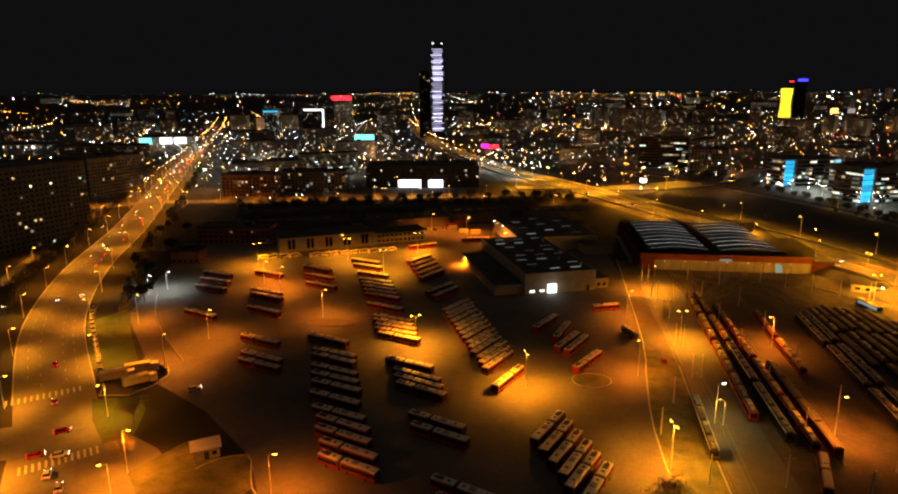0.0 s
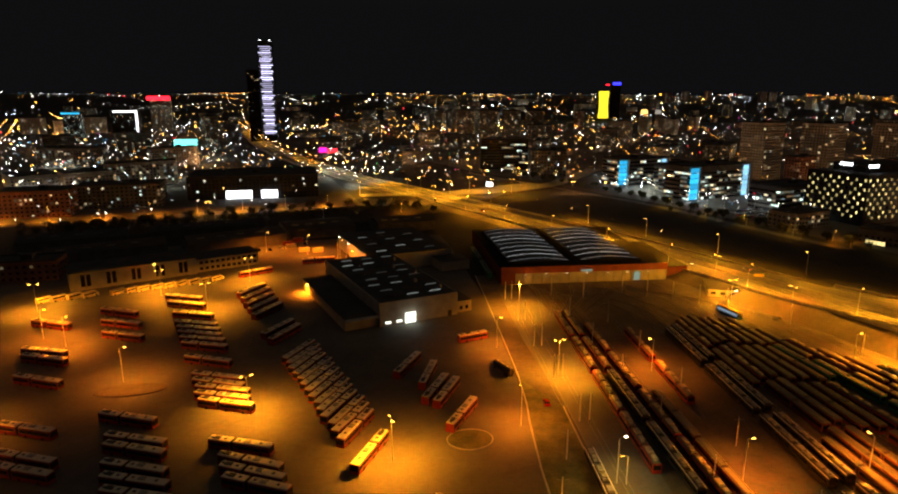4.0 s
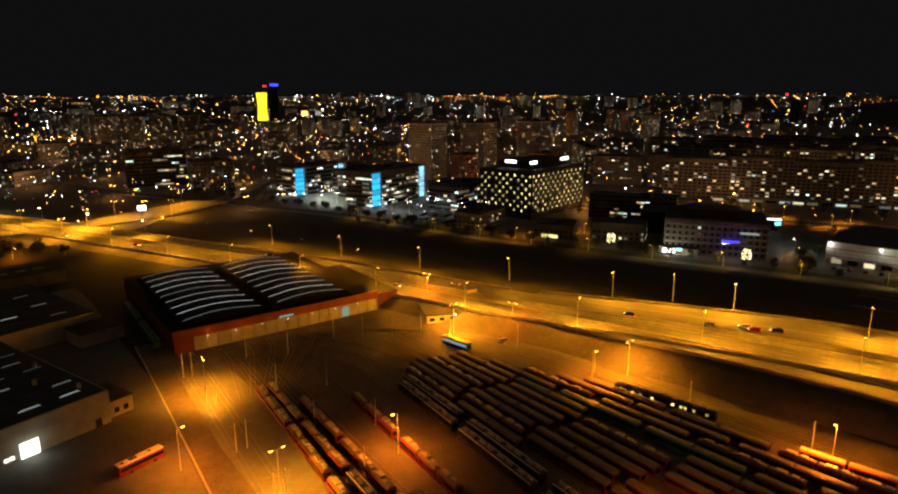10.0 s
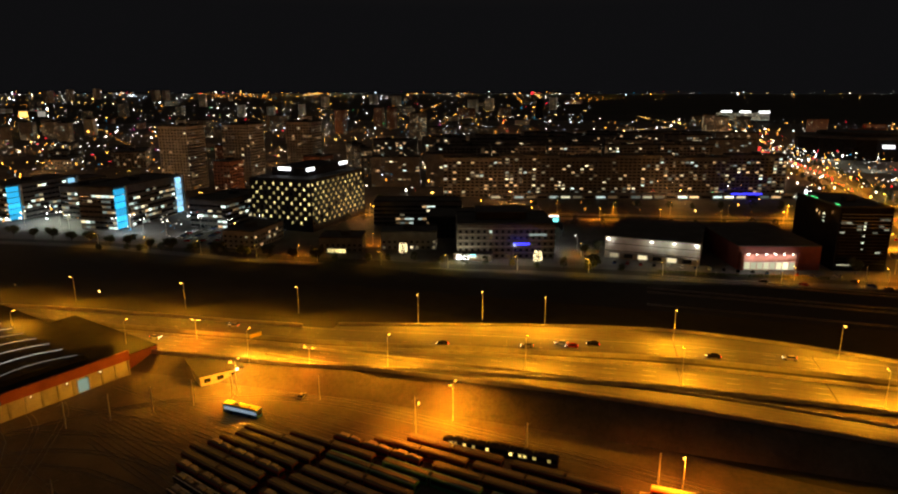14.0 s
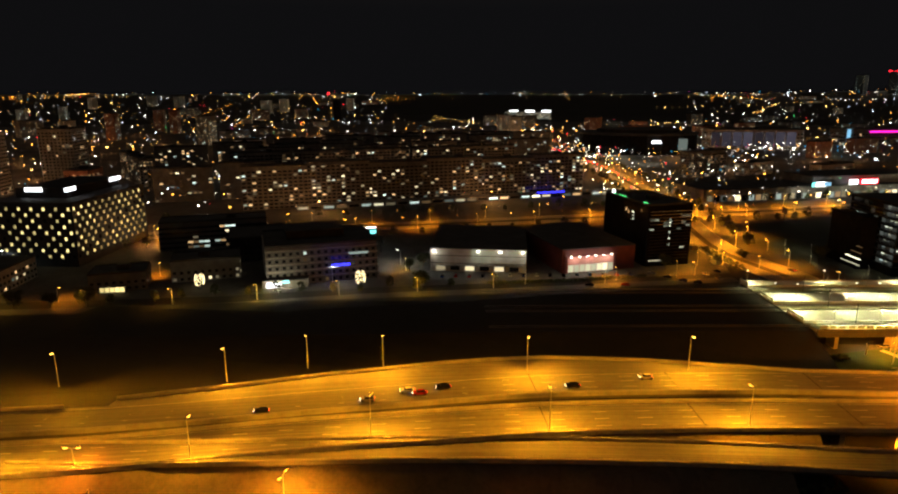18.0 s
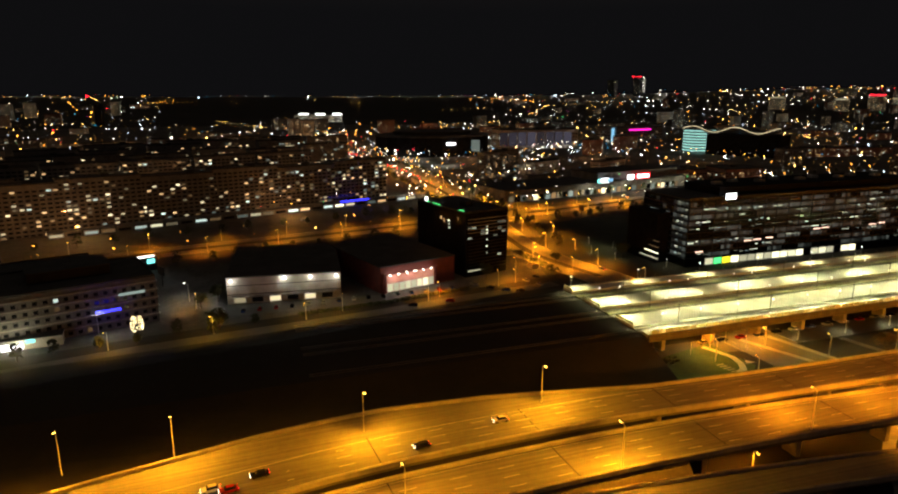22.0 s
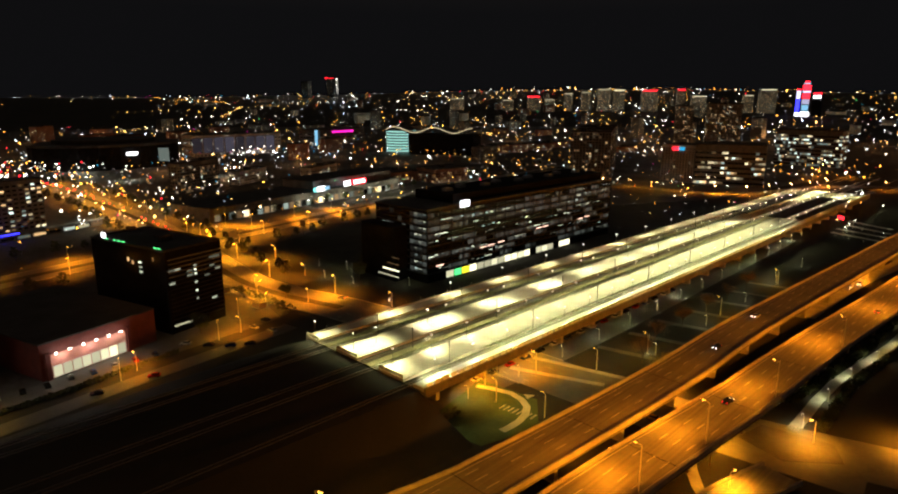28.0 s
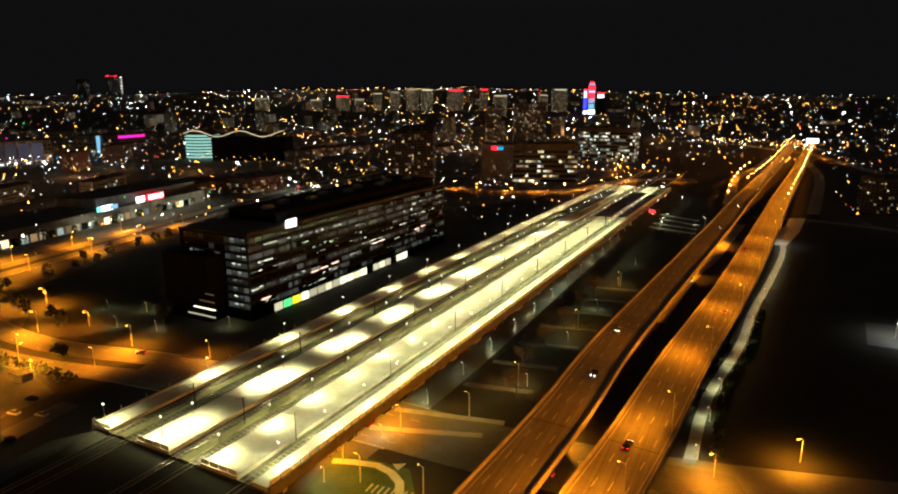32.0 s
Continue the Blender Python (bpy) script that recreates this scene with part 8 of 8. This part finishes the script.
part("face", Geo().slab(-10.5, 10.5, -0.2, 0.1, 9.4, 17.6), G_SIGN, jb, "plain glowing face")
part("rear_face", Geo().slab(-10.5, 10.5, 0.75, 0.9, 9.4, 17.6), G_SIGN, jb, "plain glowing face")
cars([(*on_lane(a_in, -1, off, y)[:3], on_lane(a_in, -1, off, y)[3] + (180 if off < 8 else 0), c) for off, y, c in ((6.4, -430, 2), (3, -560, 0), (9.8, -610, 1), (6.4, -700, 2), (3, -780, 2), (9.8, -860, 0), (6.4, -940, 2))], "cars at the southern junction", "driving at the southern junction with lights on", True)

bb = thing("billboard", "small white glowing billboard on a steel post", "billboard", "billboards", at=(611, -33, 0), ang=10)
part("post", Geo().rod((0, 0, -0.2), (0, 0, 6.4), 0.2, 6), DARK_STEEL, bb)
part("frame", Geo().box(0, 0.1, 6.2, 6.4, 0.4, 4.4), DARK_STEEL, bb)
part("face", Geo().slab(-3, 3, -0.16, -0.1, 6.4, 10.4), G_SIGN, bb, "plain glowing face")
for x, y, a in ((181.7, 601.7, -20), (463, 241, 40), (655, 70, 60)):
    copy_thing(bb, pose(x, y, 0, 0, 0, a))

# kiosks with yellow light in the car park by the hedge
for x, y in ((505, 52), (472, 45)):
    ks = thing("market_kiosk", "small kiosk with a yellow lit front", "kiosk", "kiosks", at=(x, y, 0), ang=15)
    part("wall", Geo().box(0, 0, -0.1, 6, 4, 2.8), WALL_PALE, ks)
    part("roof", Geo().box(0, 0, 2.7, 6.8, 4.8, 0.25), ROOF, ks)
    part("front", Geo().slab(-2.6, 2.6, -2.14, -2.02, 0.8, 2.3), G_GOLD, ks, "yellow lit counter front")
    li = new("lamp_light", LIGHTS["lane"])
    li.parent, li.location = ks, (0, -5, 4.5)


def container(label, mat, spots_c):
    first = None
    for x, y, a in spots_c:
        if first is None:
            first = thing("storage_container", label, "container", "storage containers", at=(x, y, 0), ang=a)
            part("body", Geo().box(0, 0, 0.05, 6.0, 2.4, 2.5), mat, first)
            part("door", Geo().slab(3.0, 3.06, -1.1, 1.1, 0.2, 2.4), DARK_STEEL, first)
            for k in range(9):
                part("rib", Geo().slab(-2.7 + 0.66 * k, -2.55 + 0.66 * k, -1.24, 1.24, 0.2, 2.5), mat, first)
        else:
            copy_thing(first, pose(x, y, 0, 0, 0, a))


container("pale ribbed steel storage container beside the sheds", CREAM, [(4, 411, 20), (12, 401, 10), (20, 398, 10)])
container("rusty red ribbed storage container beside the sheds", RED_CLAD, [(8, 427, 15), (-7, 441, 20), (2, 419, 10)])
scrap = [(-54 + 6.5 * k + jit.uniform(-2, 2), 392 + 2.4 * k + jit.uniform(-3, 3), 0.05, 110 + jit.uniform(-8, 8), jit.randrange(5)) for k in range(11)] + [(7 + 3.0 * k, 468 - 0.3 * k, 0.05, 70, (5, 2, 5, 0)[k % 4]) for k in range(12)]
cars(scrap, "cars behind the depot sheds", "parked behind the depot sheds", False)
yardcars = [(85.6, 189.5, 0.1, 80, 3), (206.5, 241, 0.1, 20, 0)]
tl = thing("tank_trailer", "dark tank trailer parked on the yard edge", "trailer", at=(79.2, 214.5, 0.05), ang=105)
part("tank", Geo().rod((-5.2, 0, 1.9), (4.6, 0, 1.9), 1.05, 14), DARK_STEEL, tl, "dark round tank")
part("chassis", Geo().slab(-5.4, 5.4, -0.6, 0.6, 0.7, 0.95), RUBBER, tl, "black chassis")
part("ladder", Geo().rod((-5.3, -0.25, 0.9), (-5.3, -0.25, 2.9), 0.05, 4).rod((-5.3, 0.25, 0.9), (-5.3, 0.25, 2.9), 0.05, 4), STEEL, tl)
for k in range(3):
    part("tank_lid", Geo().rod((-3 + 3 * k, 0, 2.9), (-3 + 3 * k, 0, 3.12), 0.3, 8), STEEL, tl)
for x in (-4.2, -2.9, 3.6):
    for y in (-0.95, 0.95):
        o = part("wheel", BUS_WHEEL, None, tl)
        o.location = (x, y, 0)
cars(yardcars, "cars in the tram yard", "parked in the tram yard", False)
front = [(427 + jit.uniform(-2, 2), 64 + jit.uniform(-2, 2), 0.1, 70, 1), (436, 77, 0.1, 60, 1), (438, 51, 0.1, 20, 0), (446, 56, 0.1, 20, 2), (431, 70, 0.1, 65, 4), (452, 49, 0.1, 25, 1), (443, 84, 0.1, 60, 0), (418, 100, 0.1, 70, 3), (414, 118, 0.1, 75, 1)]
cars(front, "cars before the stores", "parked before the stores", False)
hedge("scrub", [(233, 196), (237, 160), (240, 128), (245, 96), (250, 64)], 4.0, 2.2, 8)
hedge("scrub", [(304, 50), (303, 84), (300, 140), (292, 190)], 6.0, 1.5, 9)

# ---- the avenue junction and small ground details ----
for nm, p0, p1 in (("pedestrian_crossing", (-122.4, 152.0), (-106.1, 163.0)), ("pedestrian_crossing", (-93.5, 117.5), (-79.7, 128.0))):
    zb = thing(nm, "worn white zebra crossing across the avenue", "road marking", "avenue crossings", kind="structure")
    for k in range(13):
        u = k / 12
        part("stripe", Geo().box(p0[0] + u * (p1[0] - p0[0]), p0[1] + u * (p1[1] - p0[1]), 0.1, 4.2, 0.6, 0.02, 124), MARK, zb)
marks = Geo()
for off in (-7.2, -3.6, 3.6, 7.2):
    for x, y, h, s in along(beside([(x, y, 0) for x, y, *_ in smooth_line(AVENUE[1:7])], off), 9.0):
        if y > 165:
            marks.box(x, y, 0.08, 3.0, 0.16, 0.015, h)
for off in (-9.5, -4.5, 4.5, 9.5):
    for x, y, h, s in along(beside([(x, y, 0) for x, y, *_ in smooth_line(BOULEVARD[2:7])], off), 9.0):
        marks.box(x, y, 0.08, 3.0, 0.16, 0.015, h)
tagged(part("street_lane_marks", marks, MARK), "worn white dashed lane marks on the wide streets", "road marking", kind="stuff")
kerbs = Geo()
for line, half in ((AVENUE[2:8], 11.2), (BOULEVARD[2:7], 13.2), (RING, 12.2)):
    for s in (-half, half):
        e = [(x, y, 0.2) for x, y, *_ in beside([(x, y, 0) for x, y, *_ in smooth_line(line)], s)]
        kerbs.ribbon(beside(e, -0.2), beside(e, 0.2), 0.4)
setting("trim_street_kerbs", kerbs, CONCRETE, "concrete kerbs along the wide streets", "kerb")
isle3 = [(-97, 158.5), (-104, 175), (-98, 181), (-92, 183), (-85.5, 180), (-82.5, 174.5), (-83.5, 167), (-88, 159)]
setting("ground_truck_island", Geo().prism(isle3, -0.2, 0.05), DIRT, "bare earth truck pad with a pale kerb", "ground")
rim3 = [(x, y, 0.2) for x, y in isle3 + isle3[:1]]
setting("trim_truck_island_kerb", Geo().ribbon(beside(rim3, -0.18), beside(rim3, 0.18), 0.35), CONCRETE, "pale kerb round the truck pad", "kerb")
fence = [(x, y, 1.0) for x, y, *_ in smooth_line([(-82, 184), (-100, 207), (-117, 234), (-128, 258)])]
setting("wall_yard", Geo().ribbon(beside(fence, -0.12), beside(fence, 0.12), 1.3), CONCRETE, "low concrete wall along the bus yard", "wall")
edge = [(x, y, 0.16) for x, y, *_ in smooth_line([(-50, 120), (-46, 125), (-39, 127), (-36, 121), (-33, 113), (-26, 104)])]
setting("trim_hut_kerb", Geo().ribbon(beside(edge, -0.2), beside(edge, 0.2), 0.3), CONCRETE, "pale kerb round the hut's grass", "kerb")
setting("ground_hut_grass", Geo().prism([(-66, 118), (-58, 133), (-46, 125), (-39, 127), (-33, 113), (-40, 100), (-55, 104)], -0.2, 0.09), GRASS, "worn grass round the small hut", "grass")
for poly, nm in ((((-98, 156), (-84, 158), (-78, 150), (-74, 136), (-80, 131), (-90, 143)), "ground_verge_junction"), (((-140, 222), (-112, 178), (-104, 176), (-98, 184), (-116, 212), (-131, 240)), "ground_verge_avenue")):
    setting(nm, Geo().prism(poly, -0.2, 0.088), LAWN, "dark grass verge between the avenue and the yard", "grass")

# pads and paths
setting("pavement_flood_pad", Geo().prism([(228, -180), (246, -176), (250, -206), (232, -212)], -0.2, 0.05), ASPHALT, "floodlit paved pad", "pavement")
setting("pavement_crossing", Geo().prism([(266, -28), (280, -30), (280, -42), (262, -48), (256, -40)], -0.2, 0.12), ASPHALT, "paved corner below the viaduct", "pavement")
hedge("shrubs", [(268, -52), (277, -92), (281, -146), (288, -190)], 3.0, 1.6, 12)
hedge("scrub", [(10, 482), (30, 480), (60, 474), (100, 490)], 6.0, 2.0, 13)
hedge("scrub", [(-160, 500), (-90, 500), (-20, 512), (60, 530), (110, 520)], 9.0, 4.5, 14)
hedge("scrub", [(-178, 196), (-196, 244), (-214, 300), (-236, 360)], 8.0, 3.5, 15)
more = [(-125.3, 180, 0.08, 125, 3), (-108, 153.3, 0.1, 125, 0), (-94.4, 136.3, 0.1, 30, 3), (-163.5, 258, 0.08, -62, 2), (-188, 240.5, 0.07, -62, 2), (-243.4, 413, 0.07, -72, 0), (-69, 163, 0.1, 40, 2)]
cars(more, "cars at the junction", "driving near the junction with lights on", True)

# rows of street trees along the ring avenue and the boulevard


def tree_row(line, step, height, seed, label):
    rn, g = random.Random(seed), Geo()
    for x, y, h, s in along(line, step):
        x, y, hh = x + rn.uniform(-3, 3), y + rn.uniform(-3, 3), height * rn.uniform(0.6, 1.15)
        g.rod((x, y, -0.2), (x, y, hh * 0.45), 0.18, 5, 0.1)
        for k in range(70):
            a, r, z = rn.uniform(0, 6.28), hh * 0.34 * rn.random() ** 0.5, hh * rn.uniform(0.3, 1.0)
            r *= 0.5 + math.sin(math.pi * min(1, z / hh)) * 0.6
            p, d = Vector((x + r * math.cos(a), y + r * math.sin(a), z)), Vector([rn.gauss(0, 1) for _ in range(3)]).normalized()
            q = d.orthogonal().normalized()
            g.quad([p - d * 0.6 - q * 0.35, p + d * 0.6 - q * 0.35, p + d * 0.6 + q * 0.35, p - d * 0.6 + q * 0.35], 1)
    return tagged(part("street_trees", g, [BARK, LEAF]), label, "trees", kind="stuff")


for off, step, seed in ((-40, 22, 32), (38, 17, 34)):
    tree_row(beside([(*p, 0) for p in RING], off), step, 8.0, seed, "row of dark street trees along the wide avenue")
tree_row(beside([(*p, 0) for p in BOULEVARD[5:10]], 24), 15, 8.0, 35, "row of dark trees along the boulevard")
tree_row(beside([(*p, 0) for p in BOULEVARD[5:9]], -24), 18, 8.0, 36, "row of dark trees along the boulevard")
tree_row(beside([(*p, 0) for p in AVENUE[3:8]], 27), 17, 8.0, 37, "row of dark trees along the avenue")
tree_row([(-170, 480), (-110, 492), (-40, 500), (40, 512), (110, 540)], 9, 9.0, 38, "dark belt of trees behind the depot sheds")
tree_row([(300, 480), (330, 400), (352, 320), (372, 268), (398, 188)], 14, 6.0, 39, "scattered dark trees along the side road")

# side road, pavilion and car park of the office park
place_lamps(lambda: street_lamp("side road lamp with a dim yellow head", "lane", 1, 8.0, "side road lamps", G_SODIUM, size=0.6), [(x + 5, y, 0, 160) for x, y, h, s in along(SIDE[2:7], 38, 12)])
pv = thing("shop_pavilion", "low shop pavilion with a bright white lit front", "shop", at=(385, 268, 0), ang=-72)
part("wall", Geo().box(0, 3, -0.2, 22, 8, 4.2), WALL_PALE, pv)
part("roof", Geo().box(0, 3, 4.0, 22.6, 8.6, 0.3), ROOF, pv)
part("lit_front", Geo().slab(-9, -2, -1.25, -1.05, 0.5, 2.8), G_SIGN, pv, "bright white lit front")
part("lit_sign", Geo().slab(-1, 2, -1.25, -1.05, 2.6, 3.8), G_CYAN, pv, "small cyan sign")
li = new("lamp_light", LIGHTS["front"])
li.parent, li.location = pv, (-4, -5, 3.5)
tri = thing("neon_sign", "green and white neon strips on a steel frame", "sign", at=(496, 258, 0), ang=-60)
part("frame", Geo().slab(-5, 5, 0.1, 0.5, 0, 9), DARK_STEEL, tri)
part("strip", Geo().slab(-5, 4, -0.1, 0.08, 7.6, 8.6), G_SIGN, tri, "white neon strip")
part("strip", Geo().slab(0, 4, -0.1, 0.08, 4.0, 6.4), G_CYAN, tri, "green neon strip")
yk = thing("market_kiosk", "yellow lit glass kiosk beside the side road", "kiosk", "kiosks", at=(364, 348, 0), ang=-70)
part("wall", Geo().box(0, 0, -0.1, 12, 6, 3.2), WALL_DARK, yk)
part("roof", Geo().box(0, 0, 3.1, 12.6, 6.6, 0.3), ROOF, yk)
for k in range(5):
    part("pane", Geo().slab(-5.6 + 2.3 * k, -3.6 + 2.3 * k, -3.15, -3.02, 0.5, 2.8), G_HOTEL, yk, "yellow lit pane")
place_lamps(lambda: street_lamp("car park mast with white floodlights", "flood", 2, 10.0, "car park lamps", G_LAMP), [(372, 446, 0, 0), (346, 478, 0, 0), (392, 438, 0, 40), (338, 520, 0, 0), (352, 520, 0, 0), (330, 560, 0, 0), (322, 600, 0, 0), (345, 500, 0, 0), (368, 470, 0, 0), (318, 640, 0, 0)])
office_cars = [(340 + 4.4 * (k % 9) + 0.8 * (k // 9), 462 + 2.0 * (k % 9) - 10 * (k // 9), 0.06, 105, (k * 2) % 5) for k in range(36) if k % 7]
cars(office_cars, "cars in the office car park", "parked before the office block", False)

# curved tracks from the hall gates and round the dispatch building
curves = [[(112 + 9.5 * k, 309.5 - 0.8 * k), (112 + 8.8 * k, 296), (110 + 6.4 * k, 280), (107.5 + 3.6 * k, 262)] for k in range(7)]
curves += [[(150 + 4 * k, 300 - 2 * k), (172 + 3 * k, 288 - 2 * k), (193 + 2.5 * k, 264 - k), (206 + 2 * k, 236), (210 + 2 * k, 200), (212 + 2 * k, 150), (212 + 2 * k, 104)] for k in range(3)]
curves += [[(120 + 16 * k, 300), (140 + 11 * k, 284 - 3 * k), (150 + 8.5 * k, 262 - 2 * k), (150 + 8.5 * k, 236)] for k in range(5)]
for line in curves:
    mid = [(x, y, 0.115) for x, y, *_ in smooth_line(line)]
    for e in (-0.72, 0.72):
        part("rail", Geo().ribbon(beside(mid, e - 0.06), beside(mid, e + 0.06), 0.12), RAIL, tr, "steel rail")
